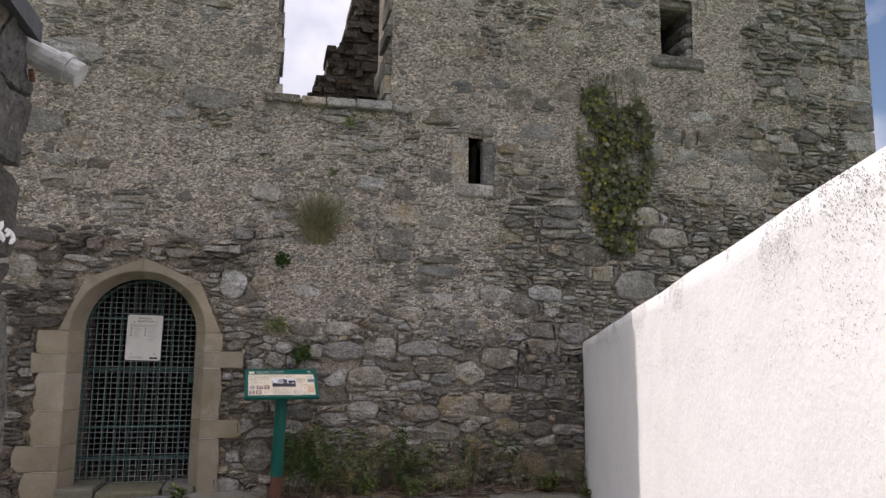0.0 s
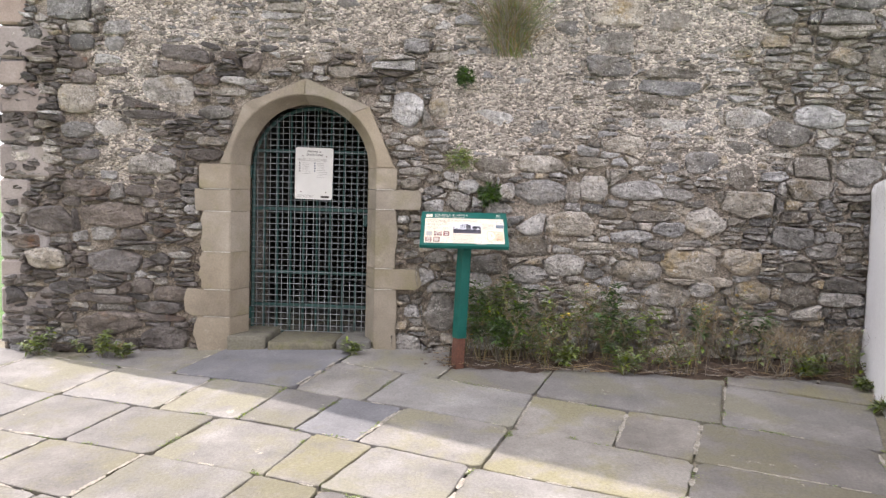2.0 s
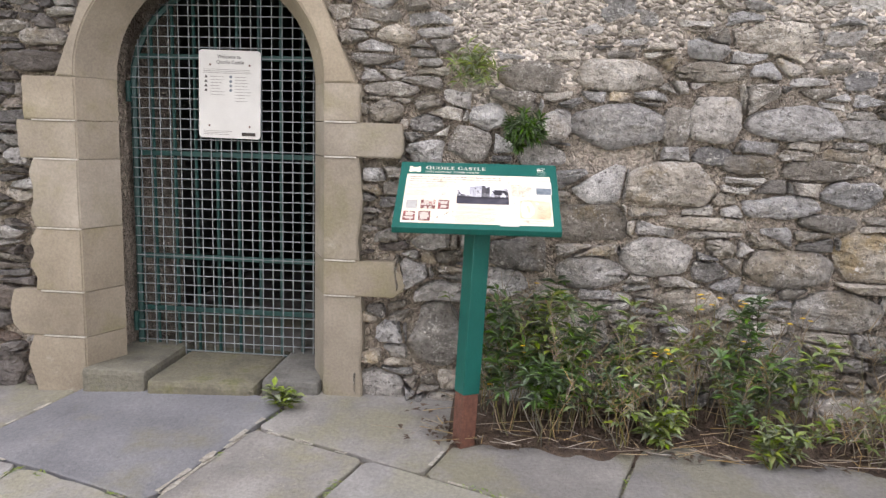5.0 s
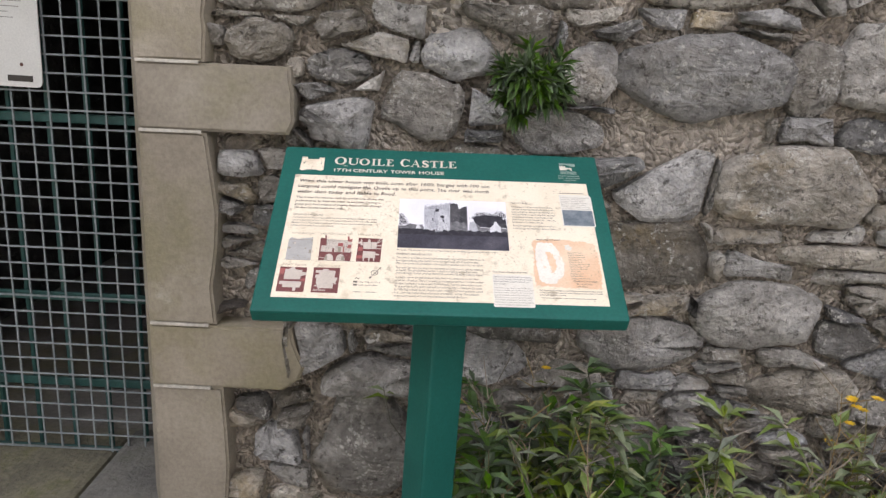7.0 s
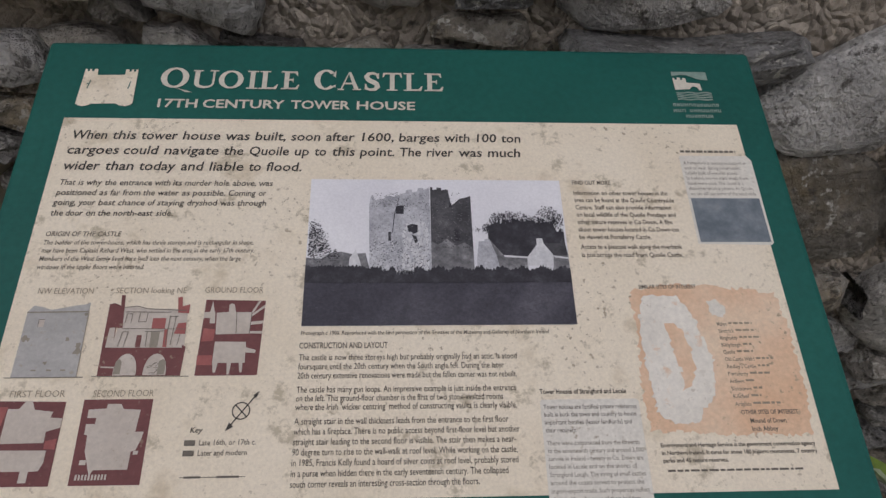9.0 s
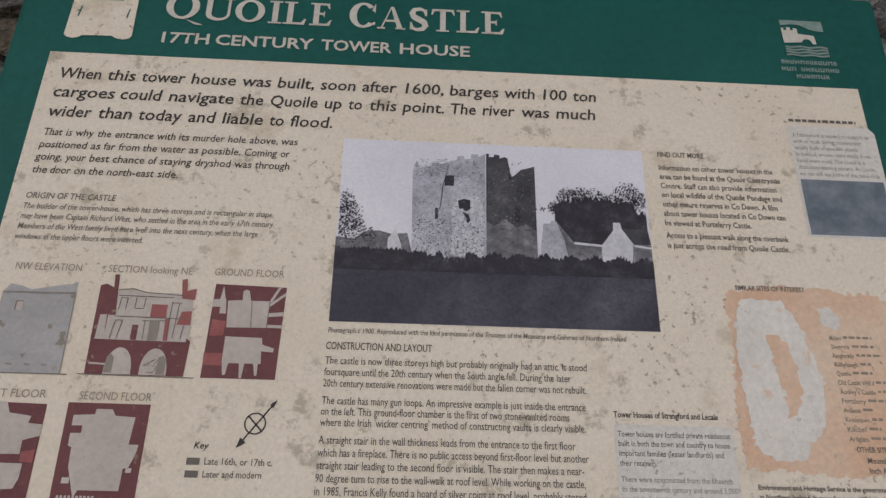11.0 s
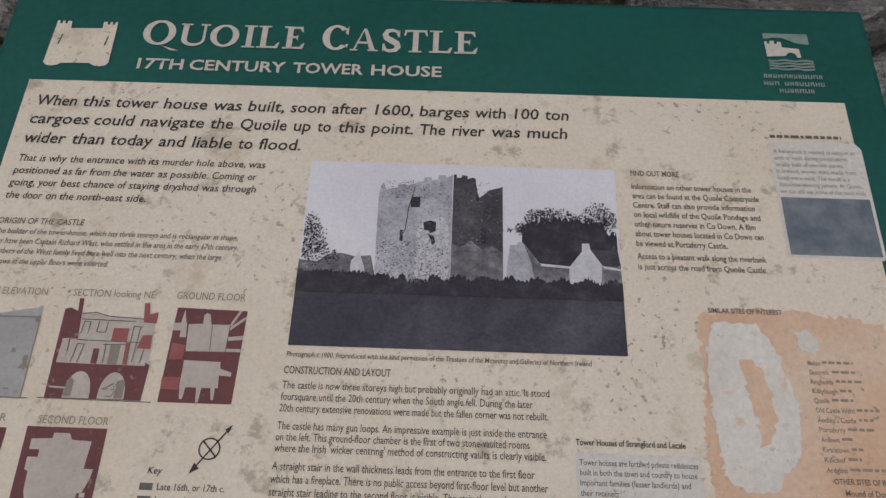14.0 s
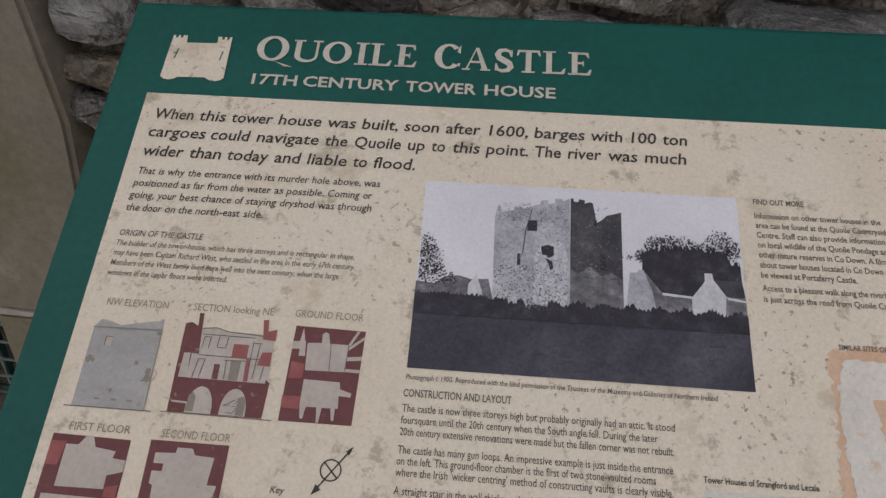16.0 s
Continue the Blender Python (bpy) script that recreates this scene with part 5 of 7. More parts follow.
    for s, v, w in more:
        line(s, 128.8, v, 4.0, w, M_INKSOFT, 0.012)

    # the old photograph
    flat("photograph", rect(-77.5, -32.5, 118.5, 92), M_PHSKY, board, 0.0006, "old black and white photograph of the tower")
    P = 0.0009
    flat("photo_field", rect(-77.5, -32.5, 118.5, 11), M_PHFIELD, board, P)
    def ragged_band(name, x0, x1, y0, y1, jag, m, lift, step=2.2, shape=None):
        top = []
        x = x0
        while x < x1:
            top.append((x, y1 + (shape(x) if shape else 0) + rng.uniform(-jag, jag)))
            x += step * rng.uniform(0.6, 1.3)
        flat(name, [(x0, y0), (x1, y0), (x1, y1)] + top[::-1], m, board, lift)

    flat("photo_hill", [(-77.5, 10), (-77.5, 22), (-66, 21), (-60, 26), (-52, 27), (-44, 25), (-34, 26), (-30, 10)], M_PHMID, board, P - 0.0001)
    flat("photo_tower", [(-31, 8), (-32, 68), (-31, 75), (-29.5, 77.5), (-27.5, 72.3), (-20, 74), (-20, 76), (-16, 76.5), (-13, 75.6), (-8, 78), (-4, 79.2), (-3.5, 82), (1, 82.5), (1, 80), (5.2, 80.7), (5.5, 84), (10, 84), (10, 82), (14.5, 84.4), (15, 8)], M_PHTOWER, board, P)
    flat("photo_tower_side", [(15, 8), (15.2, 84.8), (17, 84.8), (17, 82.5), (20, 82.5), (20.5, 84.5), (24, 84), (24, 81.5), (27, 82.8), (29, 82.2), (31.3, 68), (34, 70), (38, 74), (42, 75), (46.5, 76.7), (46.8, 8)], M_PHSHADE, board, P)
    flat("photo_tower_foot", [(15, 8), (15, 36), (20, 33), (27, 38), (34, 32), (40, 35), (46.7, 30), (46.8, 8)], M_PHMID, board, P + 0.00005)
    for q in (rect(-11.5, 60, -5.5, 67.5), [(-3, 49.5), (1, 51), (5, 50), (5, 44), (2, 42), (0, 44), (-2, 44)], rect(-17.2, 36, -15.2, 44), rect(33, 36, 37, 47), [(-9, 76), (-8.6, 76), (-12.2, 60), (-13.6, 45), (-15.4, 40), (-14.2, 45), (-12.8, 60)], [(0, 42), (4, 40), (5, 36), (3, 34), (2, 38)], rect(29.5, 66, 31.5, 70)):
        flat("photo_opening", q, M_PHDARK, board, P + 0.0002)
    bm = bmesh.new()
    for k in range(260):
        x, y = rng.uniform(-6, 14), 12 + 40 * rng.random() ** 1.3
        q, r = rng.uniform(0.4, 2.2), rng.uniform(0.4, 2.6)
        if x - q > -31 and x + q < 14.5:
            bm.faces.new([bm.verts.new((a / 1000, b / 1000, P + 0.0001 + 0.0000003 * k)) for a, b in ((x - q, y), (x, y - r), (x + q * 0.6, y), (x, y + r))])
    part("photo_plaster", bm, M_PHPALE, board, kind="stuff")
    for m, count, x0, x1, y0, y1 in ((M_PHDARK, 420, -31, 14, 10, 36), (M_PHPALE, 420, -31, 14, 10, 38), (M_PHMID, 200, -31, 14, 30, 70), (M_PHMID, 240, -31, 14, 66, 79), (M_PHMID, 260, 16, 46, 10, 72), (M_PHDARK, 160, 16, 46, 30, 80)):
        bm = bmesh.new()
        for k in range(count):
            y = y0 + (y1 - y0) * rng.random() ** 1.4
            x = rng.uniform(x0, x1 - 1)
            w, h = rng.uniform(0.25, 1.1), rng.uniform(0.2, 0.7)
            bm.faces.new([bm.verts.new((a / 1000, b / 1000, P + 0.0002 + 0.0000003 * k)) for a, b in ((x, y), (x + w, y - 0.1), (x + w * 0.9, y + h), (x + 0.1, y + h))])
        part("photo_masonry", bm, m, board, kind="stuff")
    flat("photo_cottage", [(48.5, 10), (49, 20), (51, 35.7), (55, 36), (56, 38), (59, 37.8), (69.7, 23.3), (72.4, 10)], M_PHTOWER, board, P + 0.0001)
    flat("photo_cottage_roof", [(59, 37.8), (69.7, 23.3), (72.4, 10), (66, 10), (64, 24)], M_PHMID, board, P + 0.0002)
    flat("photo_wall", [(69.6, 22), (87, 21.6), (87, 9), (71, 9)], M_PHMID, board, P + 0.0001)
    flat("photo_wall_top", [(69.4, 24), (88, 22.6), (88, 21.2), (70, 22.2)], M_PHPALE, board, P + 0.0002)
    flat("photo_white_house", [(86.5, 15), (87, 22.2), (94.9, 32.8), (95.2, 38.3), (99.6, 38.4), (100.3, 34.1), (107.4, 23.4), (105.6, 15)], M_PHPALE, board, P + 0.0002)
    flat("photo_house_roof", [(100.5, 34.1), (113, 34.4), (115, 38), (117, 33.3), (118.2, 23.7), (107.4, 23.4)], M_PHSHADE, board, P + 0.0002)
    flat("photo_house_front", [(105.6, 11), (118.2, 11), (118.2, 23.5), (107, 23.4)], M_PHMID, board, P + 0.0002)
    flat("photo_eaves", [(107, 23.6), (118.2, 21.8), (118.2, 20.6), (108, 21.8)], M_PHPALE, board, P + 0.0003)
    flat("photo_window", rect(102, 12, 104.5, 20), M_PHPALE, board, P + 0.0003)
    flat("photo_hut", [(-46, 15), (-45.7, 21.8), (-41.2, 28.5), (-37.5, 18), (-37, 13)], M_PHPALE, board, P)
    ragged_band("photo_tree_line", 56, 117, 20, 50, 2.4, M_PHDARK, P - 0.0001, 0.7, lambda x: 5.0 * math.sin((x - 56) / 61 * math.pi) - (12 if x < 59 else 0) - (5 if x > 110 else 0))
    bm = bmesh.new()
    for cx, cy, r, count in ((59, 47, 4, 150), (67, 55, 6, 190), (75, 57, 5, 160), (84, 55, 6, 170), (94, 52, 6, 170), (106, 58, 8, 240), (111, 54, 7, 210), (104, 50, 6, 160), (-75, 46, 7, 240), (-72, 36, 9, 330), (-70, 28, 8, 240), (-58, 24, 4, 70), (50, 46, 2.5, 16)):
        for k in range(count):
            a, d = rng.uniform(0, math.tau), r * rng.random() ** 0.6 * (1 + 0.35 * rng.random())
            x, y, q = cx + d * math.cos(a), cy + d * math.sin(a), rng.uniform(0.2, 0.75)
            if -77 < x - q and x + q < 118:
                bm.faces.new([bm.verts.new((u / 1000, v / 1000, P - 0.0001 + 0.0000002 * k)) for u, v in ((x - q, y), (x, y - q), (x + q, y + 0.2), (x + 0.1, y + q))])
    part("photo_foliage", bm, M_PHDARK, board, kind="stuff")
    ragged_band("photo_hedge", -77.5, 118.5, 1, 11, 1.5, M_PHDARK, P + 0.00035, 0.7, lambda x: 4 if x < -34 else -2.5 if -12 < x < 2 else 2 + 1.5 * math.sin(x * 0.4))
    bm = bmesh.new()
    for k in range(300):
        x, y = rng.uniform(-76, 112), rng.uniform(-30, 1)
        w = rng.uniform(1, 5)
        bm.faces.new([bm.verts.new((a / 1000, b / 1000, P + 0.0003 + 0.0000002 * k)) for a, b in ((x, y), (x + w, y + rng.uniform(-0.3, 0.3)), (x + w * 0.6, y + rng.uniform(0.3, 0.9)))])
    part("photo_grass", bm, M_PHFIELD2, board, kind="stuff")

    # plans
    for s, u, v, w in (("NW ELEVATION", -262.5, -6.8, 38), ("SECTION looking NE", -209, -6.6, 49), ("GROUND FLOOR", -147.1, -6.4, 41), ("FIRST FLOOR", -263, -81.6, 35), ("SECOND FLOOR", -210, -81.9, 39)):
        line(s, u, v, 4.6, w, M_INKFAINT, 0.0, name="plan_title")

    def stroke(x0, y0, x1, y1, wide=0.45, m=M_INKSOFT, up=P + 0.0001):
        k = wide / 2 / math.hypot(x1 - x0, y1 - y0)
        nx, ny = -(y1 - y0) * k, (x1 - x0) * k
        flat("plan_line", [(x0 + nx, y0 + ny), (x1 + nx, y1 + ny), (x1 - nx, y1 - ny), (x0 - nx, y0 - ny)], m, board, up)

    flat("plan_elevation", [(-266, -68), (-223.5, -68), (-224.6, -13.5), (-228, -15), (-232, -15.4), (-240, -17), (-250, -19), (-256, -17), (-262.5, -15.8), (-266, -20.7)], M_PLANBLUE, board, 0.0006)
    stroke(-266, -21, -224.4, -20.6, 0.9, M_INKGREY)
    stroke(-270, -68.3, -219, -68.3, 0.5)
    stroke(-224.4, -21, -223.5, -68, 0.4, M_INKGREY)
    flat("plan_window", rect(-256.6, -32, -252.8, -26.5), M_PLANROOM, board, P)
    stroke(-256.6, -32, -256.6, -26.5)
    stroke(-256.6, -26.5, -252.8, -26.5)
    for cx, cy, r in ((-263.4, -40.4, 2.6), (-261, -41, 1.8), (-235, -41, 1.8), (-227, -46, 2.6), (-226, -50, 2.4), (-228.5, -51, 1.4), (-245.7, -58, 1.5), (-226, -22.8, 1.6)):
        n = 11
        flat("plan_mark", [(cx + r * rng.uniform(0.4, 1.2) * math.cos(i * math.tau / n), cy + r * rng.uniform(0.5, 1.2) * math.sin(i * math.tau / n)) for i in range(n)], M_INKGREY, board, P + rng.uniform(0, 0.00003))
    for cx in (-252.2, -242.3, -233.1):
        stroke(cx - 1.6, -63.2, cx + 1.6, -63.4, 1.0, M_INKGREY)
    # section
    flat("plan_room", [(-200.5, -17.5), (-192, -16.6), (-185, -18.6), (-166, -18.6), (-157, -20.5), (-156, -48), (-205, -48)], M_PLANROOM, board, 0.0006)
    flat("plan_section", [(-210.4, -67.5), (-156, -67.8), (-155, -47.4), (-157.5, -45.5), (-157.5, -47.8), (-210.8, -47.4)], M_PLAN, board, 0.0007)
    flat("plan_section", [(-211.4, -15), (-208, -14), (-203.6, -16), (-204.4, -8), (-201.7, -8), (-199.6, -33), (-203.7, -33), (-204, -47.6), (-210.9, -47.6)], M_PLAN, board, 0.0007)
    flat("plan_slit", [(-208.2, -33), (-204.4, -32.7), (-203.6, -47.4), (-208.6, -47.4)], M_PLANROOM, board, P)
    flat("plan_red", rect(-180, -33.8, -171, -25.8), M_PLANRED, board, P)
    flat("plan_red", [(-165.1, -10), (-162.1, -9.4), (-161.1, -16.8), (-156, -15.3), (-156, -22.3), (-163.5, -21.8)], M_PLANRED, board, P)
    flat("plan_red", [(-162.4, -29.7), (-156.8, -29.3), (-156.6, -37.8), (-164.2, -37.6)], M_PLANRED, board, P)
    flat("plan_red", [(-171, -34.4), (-168.6, -34.4), (-168, -47.4), (-170.6, -47.4)], M_PLANRED, board, P)
    flat("plan_wall", rect(-189, -47.4, -185.6, -38.5), M_PLAN, board, P)
    flat("plan_doorway", [(-179.4, -47.4), (-174, -47.4), (-173.8, -36), (-179.6, -36)], M_INKGREY, board, P)
    for a in ((-199.6, -33.6, -157, -34.2), (-200.5, -17.5, -192, -16.6), (-192, -16.6, -185, -18.6), (-185, -18.6, -158, -20.2), (-199.8, -21, -168, -21.4), (-198.6, -29.5, -198, -22.5), (-194.6, -29.5, -194.2, -22.5), (-198.2, -22.5, -194.2, -22.5), (-189.6, -28.6, -189.2, -22), (-184.4, -28.6, -184, -22), (-189.2, -28.6, -184.2, -28.6),
              (-200.5, -47, -199, -36), (-196.8, -47, -195, -36), (-199, -36, -195, -36), (-182, -47, -182.4, -36), (-184, -36, -171, -35.6), (-169, -46, -168.4, -24), (-165.6, -46, -164.4, -25), (-168.4, -24.6, -163, -24.6), (-161, -46, -160, -38), (-214, -67.8, -150, -68.4)):
        stroke(*a)
    for cx in (-192.8, -173.2):
        flat("plan_vault", [(cx + 7.6 * math.cos(radians(a)), -67.4 + 15.4 * math.sin(radians(a)) ** 0.8) for a in range(0, 181, 12)], M_PLANROOM, board, P)
    flat("plan_doorway", [(-200.2, -66.6), (-195.6, -66.6), (-195.6, -58), (-197.5, -55.6), (-199.6, -57.4)], M_INKGREY, board, P + 0.0001)
    flat("plan_doorway", [(-171.4, -67), (-166.6, -67), (-166.4, -58), (-168.4, -56), (-171.2, -57.4)], M_INKGREY, board, P + 0.0001)
    stroke(-209, -61.4, -200, -61.8, 1.0, M_PLANROOM)
    for k in range(9):
        x, y = rng.uniform(-180, -172.5), rng.uniform(-66.5, -60)
        stroke(x, y, x + rng.uniform(1, 3.5), y + rng.uniform(-0.5, 2.5), 0.4)
    # ground, first and second floor
    flat("plan_ground", [(-145.3, -11.8), (-103.7, -12.7), (-105, -68), (-146.5, -68)], M_PLAN, board, 0.0006)
    flat("plan_room", [(-136.9, -22), (-128.6, -21.4), (-128.8, -15.9), (-127, -14.8), (-125.1, -15.6), (-123.6, -21.7), (-112.5, -21.6), (-113, -37.9), (-135.9, -38.3)], M_PLANROOM, board, P)
    flat("plan_room", [(-135.7, -43.6), (-114.7, -44), (-114.2, -47.9), (-107.4, -50), (-107.7, -52.3), (-114.3, -51.8), (-113.9, -59.2), (-135.8, -59.2)], M_PLANROOM, board, P)
    flat("plan_room", [(-145.5, -21.5), (-138, -21), (-137.2, -30), (-141, -30), (-141, -26), (-145.6, -26)], M_PLANROOM, board, P)
    flat("plan_red", [(-144.4, -33.5), (-136.5, -34.6), (-137, -43.2), (-144.9, -43.6)], M_PLANRED, board, P)
    flat("plan_red", [(-146.5, -53.6), (-136.1, -53.5), (-136, -60.8), (-146.2, -60.6)], M_PLANRED, board, P)
    stroke(-123, -21.8, -122, -37.8)
    stroke(-112.5, -21.6, -113, -37.9)
    for q in ([(-113, -22), (-108.4, -12.9), (-106.6, -12.9), (-111.6, -22.4)], [(-112.4, -23), (-103.8, -16), (-103.8, -18), (-112.2, -25)], [(-112.6, -29), (-104, -28), (-104, -30.4), (-112.6, -31.4)], [(-113, -36), (-104.2, -36), (-104.3, -38), (-113, -37.8)],
              [(-135.6, -59.2), (-132, -59.2), (-133, -66), (-134.6, -66)], [(-126, -59.2), (-123, -59.2), (-123.8, -67.6), (-125.2, -67.6)], [(-118, -59.2), (-115.4, -59.2), (-115.4, -66), (-116.8, -66)], [(-141.6, -21.5), (-140.4, -13), (-138.4, -21.5)]):
        flat("plan_room", q, M_PLANROOM, board, P + 0.00005)
    flat("plan_first", [(-271, -84), (-226.3, -84.9), (-226.2, -138.7), (-271.5, -138.4)], M_PLAN, board, 0.0006)
    flat("plan_room", [(-262, -89.4), (-255, -89.4), (-251.5, -84.2), (-247.5, -84.2), (-245, -90), (-233, -91.6), (-234, -95.3), (-226.3, -96), (-226.3, -102), (-234.8, -104.5), (-234.6, -111.7), (-262, -112), (-262, -100)], M_PLANROOM, board, P)
    flat("plan_room", [(-268, -116), (-232, -116.5), (-232, -124), (-234.1, -129.3), (-240, -129.6), (-240, -136.5), (-245, -136.5), (-245, -129.4), (-262, -129.4), (-262, -123), (-268, -123)], M_PLANROOM, board, P)
    flat("plan_red", [(-271, -88), (-262, -88), (-264, -101), (-271, -101)], M_PLANRED, board, P)
    flat("plan_red", [(-234, -110.6), (-227, -109), (-227, -116), (-234, -115.6)], M_PLANRED, board, P)
    flat("plan_second", [(-215.1, -83.6), (-170.8, -83.7), (-170.8, -138.8), (-214.3, -138.6)], M_PLAN, board, 0.0006)
    flat("plan_room", [(-210.9, -90.4), (-199.5, -89.8), (-199.3, -86.8), (-190.6, -86.9), (-188.6, -90.3), (-177.7, -90.9), (-178.8, -105.4), (-173.5, -105.4), (-174.4, -110.9), (-176.8, -117.3), (-179.5, -118), (-179.7, -129.3), (-200.8, -129.3), (-202.4, -133.4), (-204, -129), (-208, -117.5), (-208.5, -107.4), (-210.5, -106.7)], M_PLANROOM, board, P)
    flat("plan_wall", [(-210.9, -96), (-205, -96), (-205, -100), (-210.7, -100)], M_PLAN, board, P + 0.0001)
    for s, u, v, w in (("Murder Hole", -203, -96.5, 21), ("Fireplace", -207, -107, 16)):
        line(s, u, v, 3.2, w, M_INKFAINT, name="plan_note")
    for q in (rect(-210, -126, -206, -123), rect(-208, -114, -206, -109), rect(-178, -120, -175, -117.6)):
        flat("plan_niche", q, M_PLANROOM, board, P + 0.0001)
    bars("plan_stair", [(-211 + 2.0 * k, -209.8 + 2.0 * k, -135.4) for k in range(10)], M_PLANROOM, board, 3.4, P, rng)
    # compass, key, scale
    bm = bmesh.new()
    for i in range(24):
        a, b = i * math.tau / 24, (i + 1) * math.tau / 24
        bm.faces.new([bm.verts.new(((-113 + r * math.cos(t)) / 1000, (-92.5 + r * math.sin(t)) / 1000, L)) for r, t in ((6.0, a), (6.0, b), (5.2, b), (5.2, a))])
    part("compass_ring", bm, M_INK, board)
    for q in ([(-121, -104), (-104, -81), (-103.4, -81.6), (-120.4, -104.6)], [(-117.4, -88.6), (-116.8, -88), (-108.4, -96.6), (-109, -97.2)], [(-122, -106), (-120, -100), (-117, -103)], [(-102, -79), (-106, -82), (-104, -84)]):
        flat("compass_needle", q, M_INK, board, L)
    line("Key", -144.2, -106.5, 3.6, 8, M_INK, 0.01, 0.2)
    flat("key_swatch", rect(-147, -115, -140, -111.4), M_INKSOFT, board, L)
    flat("key_swatch", rect(-147, -121.6, -140, -118), M_INKSOFT, board, L)
    line("Late 16th, or 17th c.", -137.5, -114.8, 3.6, 36, M_INKSOFT, 0.01)
    line("Later and modern", -137.5, -121.4, 3.6, 31, M_INKSOFT, 0.01)
    flat("scale_bar", rect(-147, -135.1, -106, -134.7), M_INKSOFT, board, L)
    for x0, x1 in ((-144.4, -133.8), (-124, -110)):
        flat("scale_bar", rect(x0, -135.5, x1, -134.2), M_INKSOFT, board, L)
    # map, pale land and lists
    def coast(name, pts, m, lift, jag=1.3, label=""):
        """A worn outline: the run between bends broken up unevenly."""
        out = []
        for (xa, ya), (xb, yb) in zip(pts, pts[1:] + pts[:1]):
            n = max(2, int(math.hypot(xb - xa, yb - ya) / 2.2))
            out += [(xa + (xb - xa) * i / n + rng.uniform(-jag, jag), ya + (yb - ya) * i / n + rng.uniform(-jag, jag)) for i in range(n)]
        flat(name, out, m, board, lift, label)

    coast("map", [(161, -6), (190, -1), (230, -3), (270, -8), (274, -40), (274, -86), (270, -114), (215, -113), (160, -110), (158, -80), (161, -44)], M_MAP, 0.0006, 1.8, "faded orange map")
    coast("map_land", [(168, -12), (180, -9), (194, -10), (204, -26), (209, -44), (213, -61), (211, -77), (206, -88), (199, -95), (193, -104), (180, -105), (167, -101), (164, -81), (163, -52), (164, -28)], M_LAND, P, 1.5)
    coast("map_lough", [(183, -33), (188, -33), (194, -38), (198, -52), (198, -66), (194, -78), (187, -82), (188, -68), (184, -50)], M_MAP, P + 0.0001, 1.3)
    coast("map_land", [(216, -15), (224, -13), (231, -20), (226, -28), (219, -26)], M_LAND, P, 1.2)
    bars("map_mark", [(178, 192, -81), (186, 192, -87)], M_INKSOFT, board, 1.6, L, rng)
    line("SIMILAR SITES OF INTEREST", 167.8, -4.2, 3.2, 43.5, M_INKSOFT, 0.02)
    sites = (("Mahee", 26), ("Sketrick", 27), ("Ringhaddy", 30), ("Killyleagh", 22), ("Quoile", 22), ("Old Castle Ward", 36), ("Audley's Castle", 31), ("Portaferry", 31), ("Ardkeen", 18), ("Kirkistown", 22), ("Kilclief", 20), ("Ardglass", 33))
    for k, (s, w) in enumerate(sites):
        wide = min(1.42 * len(s), w - 5)
        line(s, 221, -34.2 - 5.4 * k, 2.9, wide, M_INKGREY, 0.01, name="site_name")
        bars("site_date", [(222.5 + wide, 221 + w, -33 - 5.4 * k)], M_INKFAINT, board, 1.5, L, rng)
    line("OTHER SITES OF INTEREST", 224, -99.5, 3.0, 40, M_INKSOFT, 0.02)
    line("Mound of Down", 229, -105.5, 3.2, 25, M_INKSOFT, 0.02)
    line("Inch Abbey", 229, -111, 3.2, 18, M_INKSOFT, 0.02)
    for s, v, w in (("Environment and Heritage Service is the government conservation agency", -121, 106), ("in Northern Ireland. It cares for some 180 historic monuments, 7 country", -126, 106), ("parks and 45 nature reserves.", -131, 44)):
        line(s, 164, v, 2.7, w, M_INKSOFT, 0.03, name="footnote")
    bars("footnote", [(166, 258, -137)], M_INKSOFT, board, 1.3, L, rng)
    # two later stickers
    flat("sticker", [(221, 34), (279, 33), (281, 35), (281.5, 113), (278, 117.5), (222, 117.5), (221, 116)], M_STICK, board, 0.0007)
    bars("sticker_heading", [(223, 270, 120.6)], M_INKSOFT, board, 2.2, L, rng)
    for k, (s, w) in enumerate((("A framework is needed to support an", 53), ("arch or vault during construction", 47), ("usually built of wooden planks.", 44), ("In Ireland, woven mats made from", 51), ("hazel were used. The result is a", 46), ("distinctive weaving pattern. At Quoile,", 53), ("we can still see some of the hazel rods", 54))):
        line(s, 223.5, 108.6 - 5 * k, 3.1, w, M_INKGREY, 0.008, name="sticker_text")
    flat("sticker_picture", rect(223, 35.5, 279, 75.6), M_BLUEPIC, board, 0.001)
    line("Tower Houses of Strangford and Lecale", 86.4, -83.6, 3.4, 60, M_INK, 0.02)
    flat("sticker", [(88, -158), (152, -158), (154, -156), (154, -89), (152, -87.5), (87, -87.5), (86, -89), (86, -156)], M_STICK, board, 0.0007)
    for s, v, w in (("Tower houses are fortified private residences", -94.2, 64), ("built in both the town and country to house", -99.4, 63), ("important families (lesser landlords) and", -104.7, 59), ("their retainers.", -110, 21)):
        line(s, 88, v, 3.2, w, M_INKSOFT, 0.01)
    low = ("There were constructed from the fifteenth", "to the seventeenth century and around 3,000", "survive in Ireland - twenty in Co. Down are", "located in Lecale and on the shores of", "Strangford Lough. The string of small castles", "around the coasts served to protect the", "import-export trade. Such properties reflect", "the wealth and power of their builders.")
    for k, (s, w) in enumerate(zip(low, (62, 64, 63, 58, 63, 61, 64, 58))):
        line(s, 88, -118.5 - 5.1 * k, 3.0, w, M_INKGREY, 0.01, name="sticker_text")
    return thing


information_board()


